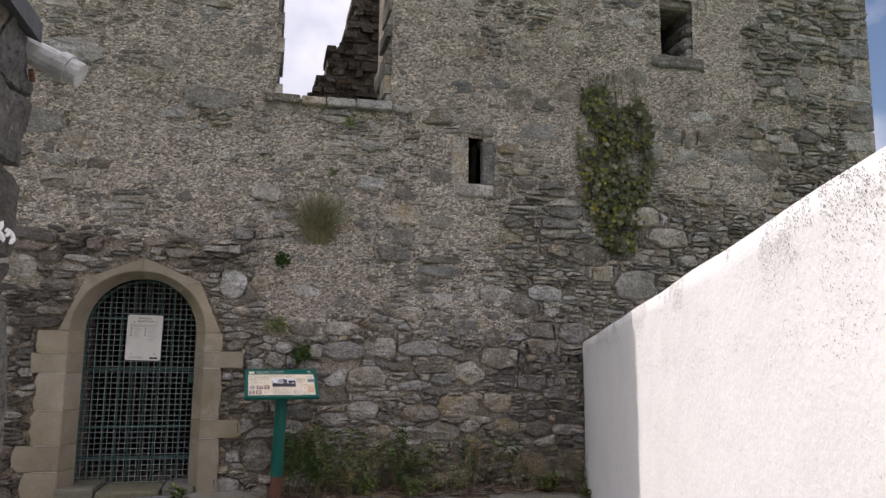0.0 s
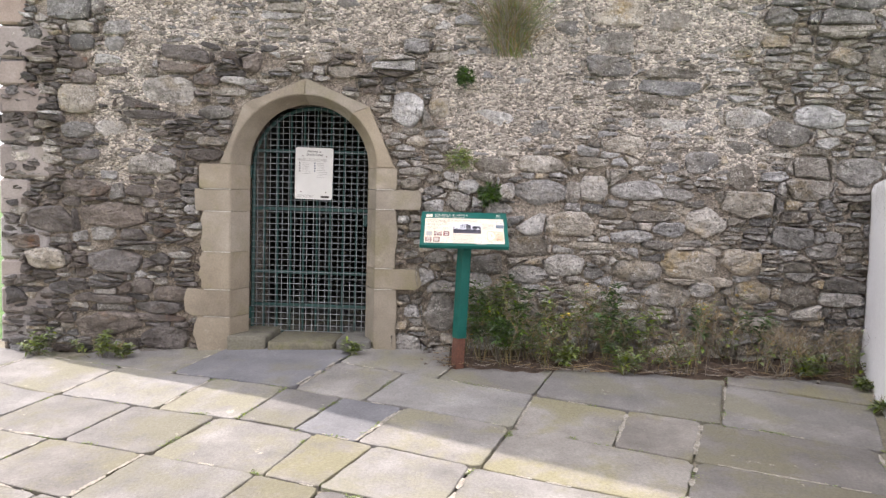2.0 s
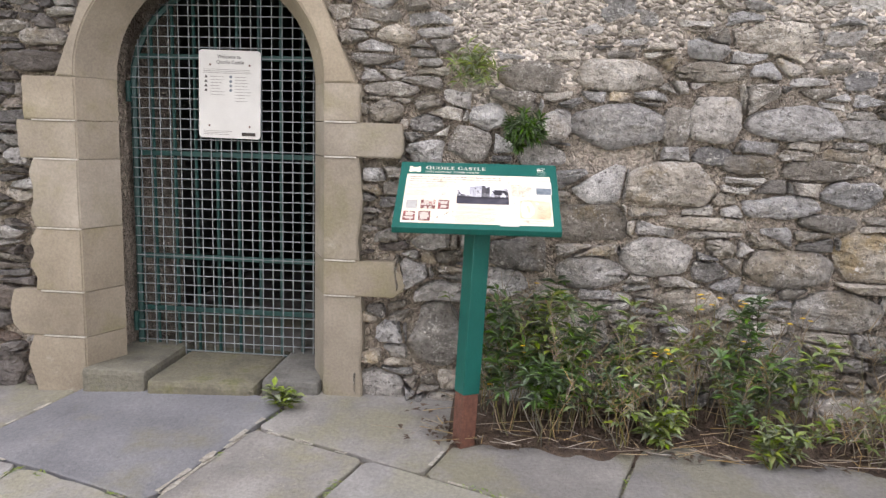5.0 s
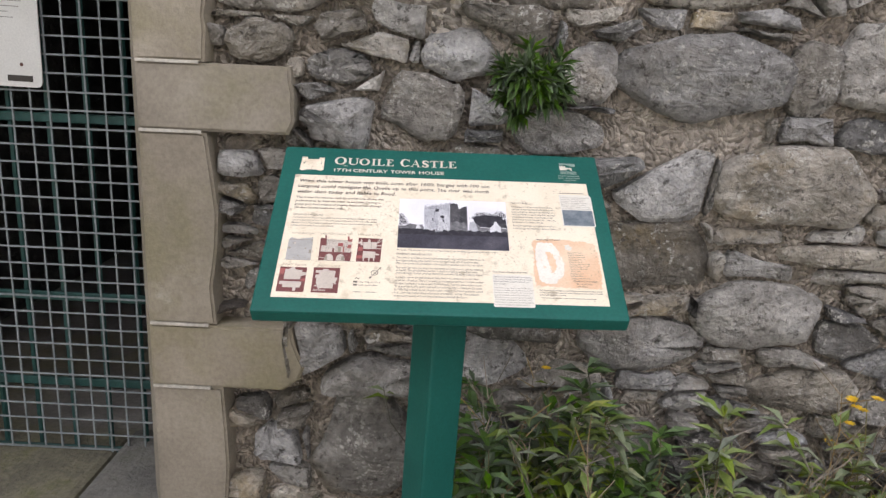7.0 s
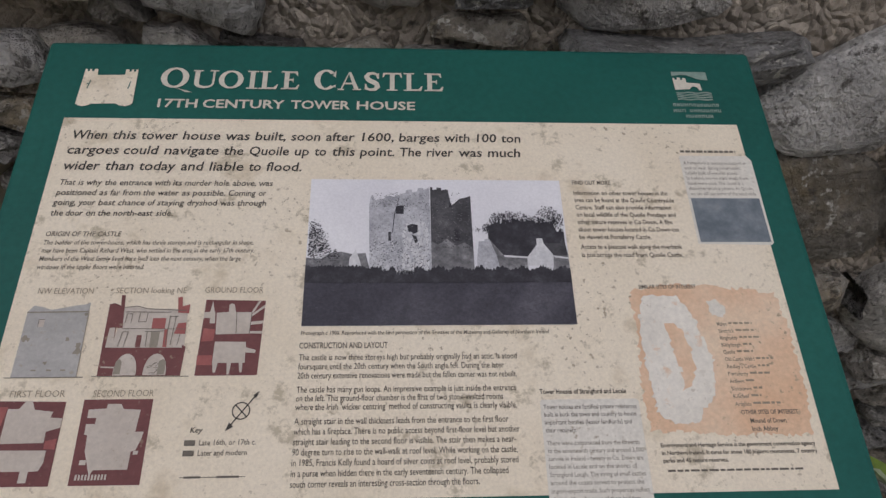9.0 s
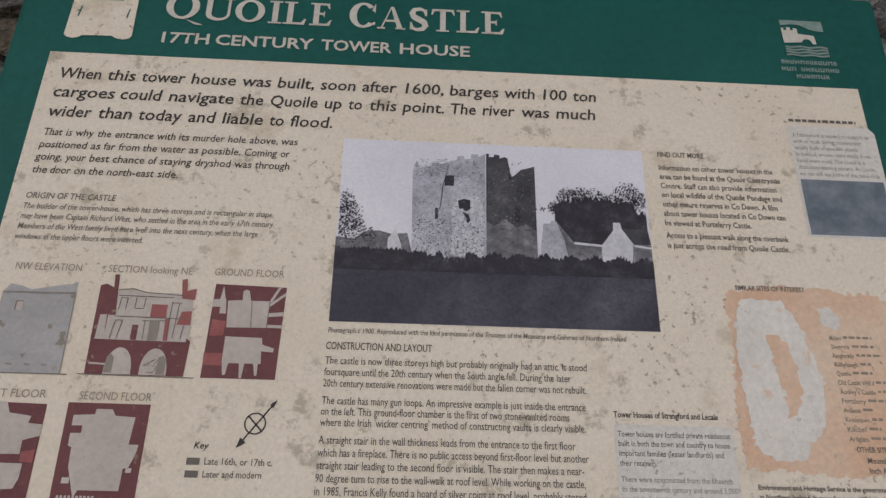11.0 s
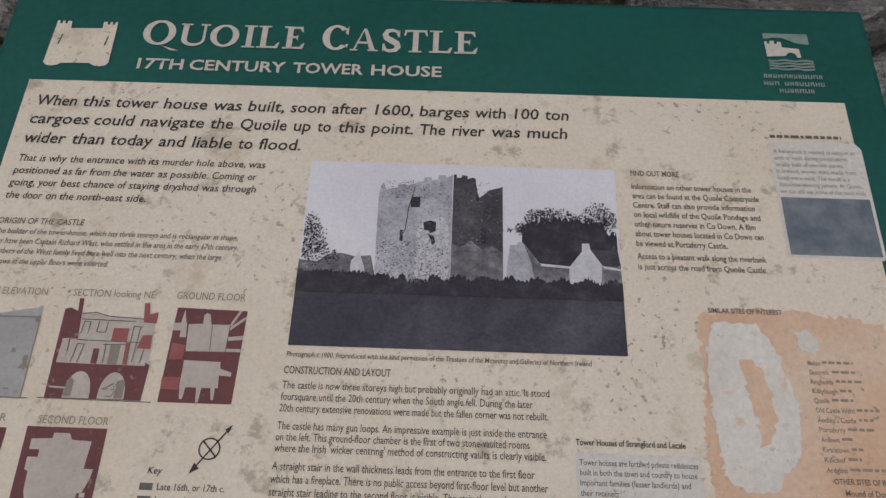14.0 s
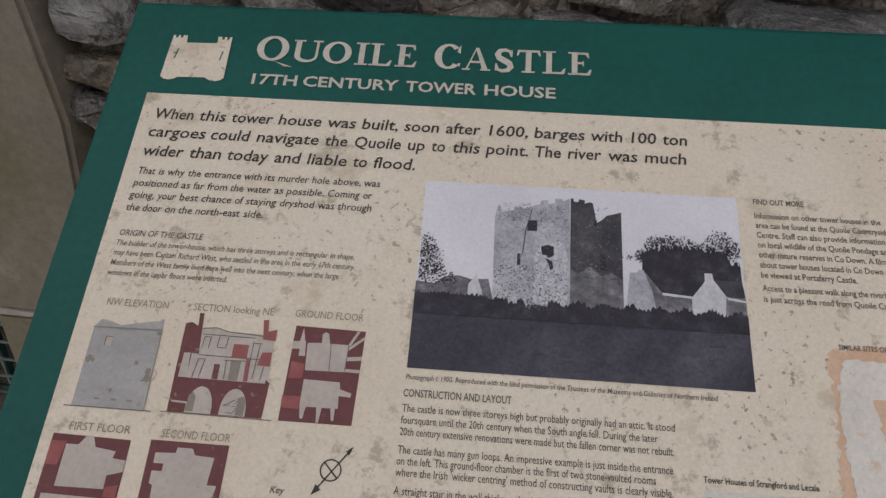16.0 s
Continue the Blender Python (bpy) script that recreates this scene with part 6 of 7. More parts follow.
def notice():
    n = tagged(new("notice_board"), "white plastic welcome notice hung on the gate", "notice")
    n.location = (-1.352, FRONT + 0.312, 1.238)
    inv = n.matrix_basis.inverted()
    bm = bmesh.new()
    rim = [(sx * (0.152 - 0.016) + 0.016 * math.cos(radians(a + q)), (0.016 if sy < 0 else 0.413 - 0.016) + 0.016 * math.sin(radians(a + q))) for sx, sy, a in ((1, -1, 270), (1, 1, 0), (-1, 1, 90), (-1, -1, 180)) for q in (0, 30, 60, 90)]
    front, rear = [bm.verts.new((x, y, 0.0)) for x, y in rim], [bm.verts.new((x, y, -0.004)) for x, y in rim]
    bm.faces.new(front)
    bm.faces.new(rear[::-1])
    for i in range(len(rim)):
        k = (i + 1) % len(rim)
        bm.faces.new((front[i], rear[i], rear[k], front[k]))
    plate = part("plate", bm, M_NOTICE, n)
    plate.matrix_basis = pose(0, 0, 0, 90, 0.9, 0)
    rng = random.Random(4)
    letters("heading", "Welcome to", -0.06, 0.375, 0.017, M_INK, plate, 0.115, 0.02)
    letters("heading", "Quoile Castle", -0.065, 0.35, 0.017, M_INK, plate, 0.135, 0.02)
    bars("notice_text", [(-130 + rng.uniform(0, 3), 120 + rng.uniform(-25, 5), y) for y in (322, 314, 306)], M_INKSOFT, plate, 2, 0.0006, rng)
    bars("notice_text", [(-95, -30 + rng.uniform(-25, 10), 288 - 14 * k) for k in range(7)], M_INKSOFT, plate, 2, 0.0006, rng)
    bars("notice_text", [(25, 100 + rng.uniform(-25, 15), 288 - 14 * k) for k in range(9)], M_INKSOFT, plate, 2, 0.0006, rng)
    for k in range(4):
        y = 283 - 21 * k
        flat("warning_mark", [(-125, y), (-108, y), (-116.5, y + 14)], M_INK, plate, 0.0006)
        bm = bmesh.new()
        bmesh.ops.create_circle(bm, cap_ends=True, segments=14, radius=0.007, matrix=Matrix.Translation((0.006, (y + 7) / 1000, 0.0006)))
        part("round_mark", bm, M_BLUEPIC, plate)
    bars("notice_text", [(-130, 10, 32), (-130, -10, 24), (-130, 0, 16)], M_INKSOFT, plate, 2, 0.0006, rng)
    flat("agency_mark", rect(60, 14, 128, 30), M_INK, plate, 0.0006)
    for x, y in ((-95, 345), (98, 345), (-100, 58), (100, 58)):
        bm = bmesh.new()
        bmesh.ops.create_circle(bm, cap_ends=True, segments=10, radius=0.005, matrix=Matrix.Translation((x / 1000, y / 1000, 0.001)))
        part("fixing", bm, M_RUST, plate)


notice()


# ---- white garden wall ----
def white_wall():
    a, d = Vector((2.85, 7.47)), Vector((-0.54, -1.74)).normalized()
    nrm = Vector((d.y, -d.x))                    # towards the paving
    if nrm.x > 0:
        nrm = -nrm
    length, thick, n, m = 9.0, 0.36, 150, 26

    def top(s):
        return 1.475 + 0.068 * s + 0.0035 * math.sin(s * 5) - (0.05 * max(0.0, 1 - s / 0.15) ** 2)

    verts, faces = [], []
    prof = 40
    for i in range(n + 1):
        s = length * i / n
        base = a + d * s
        t = top(s)
        for j in range(prof + 1):
            k = j / prof
            if k < 0.6:
                z, off = -0.3 + (t - 0.02 + 0.3) * k / 0.6, 0.0
            elif k < 0.8:
                q = (k - 0.6) / 0.2
                z = t - 0.02 + 0.02 * math.sin(q * math.pi)
                off = thick * (0.5 - 0.5 * math.cos(q * math.pi))
            else:
                z, off = t - 0.02 - (t + 0.28) * (k - 0.8) / 0.2, thick
            rough = 0.006 * noise.noise((s * 6, z * 6, off * 5)) + 0.02 * noise.noise((s * 0.9, z * 0.9, 7 + off))
            p = base - nrm * (off + rough)
            if k <= 0.6:
                p = p + nrm * 0.05 * max(0.0, (0.35 - z)) 
            verts.append((p.x, p.y, z + rough * 0.4))
    w = prof + 1
    faces = [(i * w + j, (i + 1) * w + j, (i + 1) * w + j + 1, i * w + j + 1) for i in range(n) for j in range(prof)]
    faces.append(tuple(range(w)))
    faces.append(tuple(range(n * w, n * w + w))[::-1])
    me = pydata(verts, faces)
    bm = bmesh.new()
    bm.from_mesh(me)
    bmesh.ops.recalc_face_normals(bm, faces=bm.faces)
    for f in bm.faces:
        f.smooth = len(f.verts) == 4
    wall = tagged(part("wall_white", bm, M_WHITE), "white painted roughcast garden wall with a raking top", "wall", kind="structure")
    # dark lichen on the coping and a little below it
    rng = random.Random(41)
    bm = bmesh.new()
    for k in range(20000):
        s = rng.uniform(0.05, 6.5)
        low = abs(rng.gauss(0, 0.10)) if k % 3 else rng.uniform(0, 0.5)
        if noise.noise((s * 3, low * 3, 2)) + 0.5 * noise.noise((s * 11, low * 11, 4)) < 0.05:
            continue
        z = top(s) - 0.022 - low
        rough = 0.006 * noise.noise((s * 6, z * 6, 0)) + 0.02 * noise.noise((s * 0.9, z * 0.9, 7))
        c = a + d * s - nrm * (rough - 0.0025)
        r = rng.uniform(0.0009, 0.0030)
        turn = rng.uniform(0, math.tau)
        ring = []
        for q in range(5):
            g = turn + q * math.tau / 5
            e = r * rng.uniform(0.6, 1.3)
            ring.append(bm.verts.new((c.x + d.x * e * math.cos(g), c.y + d.y * e * math.cos(g), z + rough * 0.4 + e * math.sin(g))))
        bm.faces.new(ring)
    part("lichen", bm, M_LICHEN, wall, "dark lichen specks", "stuff")


white_wall()


# ---- house at the start of the walk ----
def house():
    h = tagged(new("house"), "white roughcast outbuilding with a bare stone corner", "house")
    h.location = (-2.4, 0.5, -0.2)
    inv = pose(-0.03, 0, 0) @ h.matrix_basis.inverted()

    def add(name, bm, m, label=""):
        ob = part(name, bm, m, h, label)
        ob.matrix_parent_inverse = inv
        return ob

    bm = bmesh.new()
    box(bm, -4.2, -1.13, -2.5, 3.28, -0.3, 2.36)
    add("core_wall", bm, M_POINT, "rough mortared stone wall")
    bm = bmesh.new()
    ys = [-2.5 + 0.05 * i for i in range(109)]
    n = 52
    grid = []
    for y in ys:
        row = []
        for j in range(n + 1):
            z = -0.3 + 2.66 * j / n
            edge = 0.07 * noise.noise((3, y * 2, z * 3.5)) + 0.03 * noise.noise((9, y, z * 11)) - 0.11 - (0.10 if z > 1.05 else 0.0) if y > 2.6 else 0.0
            row.append(bm.verts.new((-1.065 + 0.012 * noise.noise((y * 5, z * 5, 1)), y + edge, z)))
        grid.append(row)
    for a, b in zip(grid, grid[1:]):
        for j in range(n):
            bm.faces.new((a[j], b[j], b[j + 1], a[j + 1]))
    back = [bm.verts.new((-1.14, v.co.y, v.co.z)) for v in grid[-1]]
    for j in range(n):
        bm.faces.new((grid[-1][j], back[j], back[j + 1], grid[-1][j + 1]))
    bmesh.ops.recalc_face_normals(bm, faces=bm.faces)
    add("render_coat", bm, M_WHITE, "white roughcast with a broken edge")
    # bare corner stones
    rng = random.Random(31)
    z, k = -0.25, 0
    for hgt in (0.36, 0.20, 0.50, 0.17, 0.52, 0.13, 0.30, 0.25, 0.24):
        y = 2.70 + rng.uniform(0, 0.05)
        cuts = [y, 3.02 + rng.uniform(-0.05, 0.05), 3.30] if k % 2 == 0 else [y, 3.30]
        for y0, y1 in zip(cuts, cuts[1:]):
            bm = bmesh.new()
            box(bm, -1.42, -1.09 + rng.uniform(-0.012, 0.012), y0 + 0.012, y1 - 0.006, z + 0.012, z + hgt - 0.012)
            bmesh.ops.subdivide_edges(bm, edges=list(bm.edges), cuts=8, use_grid_fill=True)
            for v in bm.verts:
                q = v.co * 9
                v.co.x += 0.022 * noise.noise(v.co * 23)
                v.co += Vector((noise.noise(q), noise.noise(q + Vector((5, 1, 0))), noise.noise(q + Vector((0, 7, 3))))) * 0.034
            bmesh.ops.smooth_vert(bm, verts=bm.verts, factor=0.4, use_axis_x=True, use_axis_y=True, use_axis_z=True)
            add("corner_stone", bm, M_DARKSTONE)
        z += hgt
        k += 1
    bm = bmesh.new()
    for i in range(16):
        y, zz = rng.uniform(2.85, 3.25), 1.70 + rng.uniform(-0.012, 0.02)
        bmesh.ops.create_icosphere(bm, subdivisions=1, radius=rng.uniform(0.014, 0.034), matrix=Matrix.Translation((-1.09, y, zz)) @ Matrix.Rotation(rng.uniform(-0.6, 0.6), 4, 'X') @ Matrix.Diagonal((0.3, 1.5, 0.55, 1)))
    tagged(add("paint_splash", bm, M_WHITE, "old white paint splashes"), kind="stuff")
    # roof and gutter
    bm = bmesh.new()
    v = [bm.verts.new(p) for p in ((-1.04, -2.6, 2.44), (-1.04, 3.19, 2.44), (-4.2, 3.19, 3.83), (-4.2, -2.6, 3.83), (-1.04, -2.6, 2.37), (-1.04, 3.19, 2.37), (-4.2, 3.19, 3.76), (-4.2, -2.6, 3.76))]
    for f in ((0, 1, 2, 3), (7, 6, 5, 4), (0, 4, 5, 1), (1, 5, 6, 2), (2, 6, 7, 3), (3, 7, 4, 0)):
        bm.faces.new([v[i] for i in f])
    bmesh.ops.recalc_face_normals(bm, faces=bm.faces)
    add("roof", bm, M_SLATE, "grey slate roof")
    lo, hi = Vector((-0.92, 3.24, 2.285)), Vector((-4.2, 3.24, 3.72))
    bm = bmesh.new()
    tube(bm, [hi, lo], 0.045, sides=14)
    add("verge_pipe", bm, M_PIPE, "weathered pale grey round pipe along the roof edge")
    for k in (0.012, 0.085, 0.30):
        bm = bmesh.new()
        a = lo.lerp(hi, k)
        tube(bm, [a, a + (hi - lo).normalized() * 0.035], 0.053, sides=14)
        add("pipe_collar", bm, M_PIPE)
    bm = bmesh.new()
    tube(bm, [(-1.08, 3.27, 2.26), (-1.08, 3.24, 2.29)], 0.010, sides=6)
    add("pipe_clip", bm, M_RUST)


house()


# ---- plants ----
def weed(x, y, z, height, rng, leafy=1.0, dry=0.4, bloom=0.0, width=0.22, rosette=False, label="green weed with yellowing stalks at the wall foot", dark=False):
    w = tagged(new("weed"), label, "weed", "weeds along the wall foot")
    w.location = (x, y, z)
    stems, leaves, straw, flowers = bmesh.new(), bmesh.new(), bmesh.new(), bmesh.new()
    count = max(4, int(9 * width / 0.22))
    for k in range(count):
        a = rng.uniform(0, math.tau)
        lean = rng.uniform(0.1, 1.0) * width
        h = height * rng.uniform(0.55, 1.1)
        base = Vector((rng.uniform(-0.3, 0.3) * width, rng.uniform(-0.15, 0.15) * width, 0))
        tip = base + Vector((math.cos(a) * lean, math.sin(a) * lean * 0.6 - 0.02, h))
        mid = base.lerp(tip, 0.55) + Vector((rng.uniform(-0.03, 0.03), rng.uniform(-0.03, 0.02), h * 0.08))
        is_dry = rng.random() < dry
        tube(straw if is_dry else stems, [base, base.lerp(mid, 0.5) + Vector((rng.uniform(-0.03, 0.03), rng.uniform(-0.02, 0.02), 0)), mid, mid.lerp(tip, 0.55) + Vector((rng.uniform(-0.04, 0.04), rng.uniform(-0.03, 0.01), 0.01)), tip], 0.0024, 0.0011, sides=4, cap=False)
        if is_dry:
            for i in range(12):
                p = mid.lerp(tip, rng.random())
                q = p + Vector((rng.uniform(-0.06, 0.06), rng.uniform(-0.05, 0.04), rng.uniform(0.02, 0.09)))
                tube(straw, [p, q], 0.0016, 0.001, sides=3, cap=False)
        for i in range(int((8 if is_dry else 30) * leafy)):
            f = rng.uniform(0.3, 1.0)
            p = base.lerp(mid, f / 0.55) if f < 0.55 else mid.lerp(tip, (f - 0.55) / 0.45)
            b = rng.uniform(0, math.tau)
            way = Vector((math.cos(b), math.sin(b) * 0.8, rng.uniform(-0.1, 0.8)))
            ln = rng.uniform(0.03, 0.075) * (1.2 - 0.4 * f)
            if rosette:
                p = mid.lerp(tip, rng.choice((0.1, 0.45, 0.75, 1.0)) + rng.uniform(-0.06, 0.06))
                ln = rng.uniform(0.045, 0.085)
            leaf(leaves, p, way, ln, ln * (rng.uniform(0.22, 0.36) if rosette else rng.uniform(0.28, 0.5)), droop=rng.uniform(0.1, 0.4))
        if rng.random() < bloom:
            for i in range(rng.choice((1, 2, 3))):
                c = tip + Vector((rng.uniform(-0.03, 0.03), rng.uniform(-0.03, 0.0), rng.uniform(-0.03, 0.02)))
                for j in range(9):
                    b = j * math.tau / 9
                    leaf(flowers, c, (math.cos(b), math.sin(b), 0.35), 0.014, 0.008, droop=0.1)
    for name, bm, m in (("stem", stems, M_STEM), ("foliage", leaves, M_LEAFD if dark else M_LEAF), ("dry_growth", straw, M_STRAW), ("blossom", flowers, M_FLOWER)):
        if len(bm.faces):
            part(name, bm, m, w, kind="stuff")
        else:
            bm.free()
    return w


def plants():
    rng = random.Random(77)
    x = -0.02
    while x < 2.75:
        y = rng.uniform(7.1, 7.4)
        weed(x, y, ground_z(x, y) - 0.01, rng.uniform(0.34, 0.58) * (1.4 if x < 0.4 else 0.75 if x < 0.82 else 1.25 if x < 1.2 else 0.7 if x < 1.5 else 1.0 if x < 1.9 else 0.7), rng, leafy=rng.choice((0.3, 0.6, 0.9)) * (1.0 if x < 0.4 or 0.85 < x < 1.2 else 0.55), dry=rng.uniform(0.4, 0.85) + (0.0 if x < 1.0 else 0.12), bloom=0.4 if (0.0 < x < 0.2 or 0.8 < x < 1.0 or 1.5 < x < 1.9) else 0.0, width=rng.uniform(0.18, 0.30))
        x += rng.uniform(0.085, 0.19)
    for x, y, h in ((0.62, 7.13, 0.2), (1.07, 7.06, 0.22), (2.3, 7.12, 0.18)):
        weed(x, y, ground_z(x, y) - 0.01, h, rng, leafy=1.3, dry=0.1, width=0.15)
    for x, y, h, w in ((-2.86, 7.34, 0.2, 0.2), (-2.66, 7.28, 0.13, 0.16), (-3.35, 7.35, 0.2, 0.18), (-0.93, 7.3, 0.12, 0.08), (2.62, 6.95, 0.1, 0.1), (2.52, 6.6, 0.07, 0.08)):
        weed(x, y, ground_z(x, y) - 0.01, h, rng, leafy=1.1, dry=0.05, width=w, label="small leafy weed growing in a paving joint")
    for x, y, h in ((0.0, 7.22, 0.50), (0.07, 7.16, 0.40), (0.13, 7.26, 0.54), (0.22, 7.18, 0.34), (0.30, 7.28, 0.50), (0.45, 7.2, 0.30), (0.62, 7.25, 0.42), (0.78, 7.3, 0.46), (0.92, 7.2, 0.36), (1.25, 7.28, 0.44), (1.6, 7.3, 0.42), (2.05, 7.3, 0.4),
                    (0.03, 7.3, 0.62), (0.1, 7.32, 0.5), (0.17, 7.12, 0.42), (0.2, 7.3, 0.6), (0.27, 7.2, 0.46), (0.36, 7.24, 0.55), (0.42, 7.3, 0.4), (0.52, 7.3, 0.5), (0.97, 7.3, 0.55), (1.08, 7.25, 0.5)):
        weed(x, y, ground_z(x, y) - 0.01, h, rng, leafy=1.5 if x < 0.4 else 0.9, dry=0.18, bloom=0.12, width=0.12, rosette=True, dark=rng.random() < 0.7, label="leafy green weed with narrow leaves at the wall foot")
    # rosettes and grass tufts rooted in the wall
    for x, z, size, straw in ((0.06, 1.345, 0.165, 0), (-0.15, 1.60, 0.19, 1), (-0.14, 2.18, 0.14, 0), (0.46, 3.56, 0.13, 1), (0.3, 3.05, 0.1, 1)):
        p = tagged(new("wall_plant"), "dark green leafy plant rooted in the wall" if not straw else "straggling pale grass plant rooted in the wall", "wall plant", "plants rooted in the wall")
        p.location = (x, wall_y(x, z) - 0.02, z - 0.02)
        bm, st = bmesh.new(), bmesh.new()
        for k in range(0 if straw else 30):
            # leafy heads packed into a rounded clump, leaves spread from each like a star
            a, b = rng.uniform(0, math.tau), rng.random() ** 0.5
            head = Vector((math.cos(a) * b * size * 0.40, -0.03 - 0.07 * (1 - b * b) - 0.02 * rng.random(), math.sin(a) * b * size * 0.50))
            tube(st, [(0, 0, -0.02), head * 0.5 + Vector((0, -0.01, 0)), head], 0.004, 0.003, sides=4, cap=False)
            out = Vector((head.x * 3.5, -0.55, head.z * 3.0 + 0.25)).normalized()
            across = out.cross(Vector((0.3, 0.1, 1))).normalized()
            for j in range(15):
                t = j * 2.4 + rng.uniform(-0.2, 0.2)
                spread = 0.35 + 1.0 * j / 15
                way = out + (across * math.cos(t) + out.cross(across) * math.sin(t)) * spread
                ln = size * rng.uniform(0.24, 0.36)
                leaf(bm, head, way, ln, ln * rng.uniform(0.20, 0.27), droop=0.12 + 0.25 * rng.random())
        for k in range(10 if straw else 0):
            a = rng.uniform(-1.2, 1.2)
            tip = Vector((math.sin(a) * size * 0.55, -rng.uniform(0.03, 0.10), math.cos(a) * size * rng.uniform(-0.5, 0.7) - size * 0.1))
            tube(st, [(0, 0, 0), tip * 0.5 + Vector((0, -0.02, 0.01)), tip], 0.004, 0.002, sides=4, cap=False)
            for j in range(20):
                f = rng.uniform(0.0, 1.0)
                b = rng.uniform(0, math.tau)
                ln = size * rng.uniform(0.22, 0.36)
                leaf(bm, tip * f + Vector((rng.gauss(0, 0.02), -0.015, rng.uniform(-0.07, 0.03))) * (0.0 if straw else size / 0.2), (math.cos(b), -0.5 + 0.5 * math.sin(b), math.sin(b) * 0.8 + 0.1), ln, ln * (0.27 if not straw else 0.10), droop=0.25)
        part("stem", st, M_STEM, p, kind="stuff")
        part("foliage", bm, M_LEAFD if not straw else M_LEAF, p, kind="stuff")
    # big dry grass tuft
    g = tagged(new("grass_tuft"), "large pale dry grass tuft hanging on the wall", "grass tuft")
    g.location = (0.17, wall_y(0.17, 2.4) - 0.01, 2.4)
    bm, gr = bmesh.new(), bmesh.new()
    for k in range(620):
        a = rng.gauss(0, 0.40)
        ln = rng.uniform(0.26, 0.56)
        base = Vector((rng.gauss(0, 0.06), 0, rng.uniform(-0.08, 0.08)))
        mid = base + Vector((math.sin(a) * ln * 0.45, -rng.uniform(0.04, 0.12), math.cos(a) * ln * 0.55))
        tip = base + Vector((math.sin(a) * ln * 0.95, -rng.uniform(0.06, 0.24), math.cos(a) * ln * rng.uniform(0.5, 1.0)))
        tube(bm if k % 5 > 1 else gr, [base, mid, tip], 0.0024, 0.0008, sides=3, cap=False)
    part("dry_growth", bm, M_STRAW, g, kind="stuff")
    part("green_growth", gr, M_LEAF, g, kind="stuff")
    # ivy
    iv = tagged(new("ivy"), "thick hanging patch of dark ivy on the wall", "ivy")
    iv.location = (3.2, FRONT, 2.5)
    inv = iv.matrix_basis.inverted()
    bm, st = bmesh.new(), bmesh.new()
    for k in range(2600):
        z = rng.uniform(2.42, 4.15)
        f = (z - 2.42) / 1.73
        half = 0.12 + 0.30 * min(1.0, f * 2.6) * (1.0 if f < 0.8 else 1 - (f - 0.8) * 2.2)
        cx = 3.27 - 0.02 * f
        if f > 0.82:
            cx += rng.choice((-0.22, 0.2))
            half *= 0.5
        x = cx + rng.uniform(-half, half) * (1 + 0.25 * noise.noise((z * 4, 1, 3)))
        if noise.noise((x * 5, z * 4, 9)) < -0.22:
            continue
        depth = 0.03 + 0.13 * max(0.0, 1 - abs(x - cx) / (half + 0.01)) * rng.random()
        p = Vector((x, wall_y(x, z) - depth, z))
        b = rng.uniform(-2.4, -0.7)
        ln = rng.uniform(0.035, 0.07)
        leaf(bm, p, (math.cos(b), -0.35, math.sin(b)), ln, ln * 1.0, up=Vector((rng.uniform(-0.6, 0.6), -1, rng.uniform(-0.6, 0.7))), droop=0.2)
    for k in range(14):
        x = rng.uniform(2.95, 3.55)
        pts = [(x + 0.08 * noise.noise((k, z, 0)), wall_y(x, z) - 0.015, z) for z in (2.5, 2.9, 3.3, 3.7, 4.1, 4.3)]
        tube(st, pts, 0.008, 0.004, sides=5, cap=False)
    part("foliage", bm, M_IVY, iv, kind="stuff").matrix_parent_inverse = inv
    part("stem", st, M_STEM, iv, kind="stuff").matrix_parent_inverse = inv


plants()


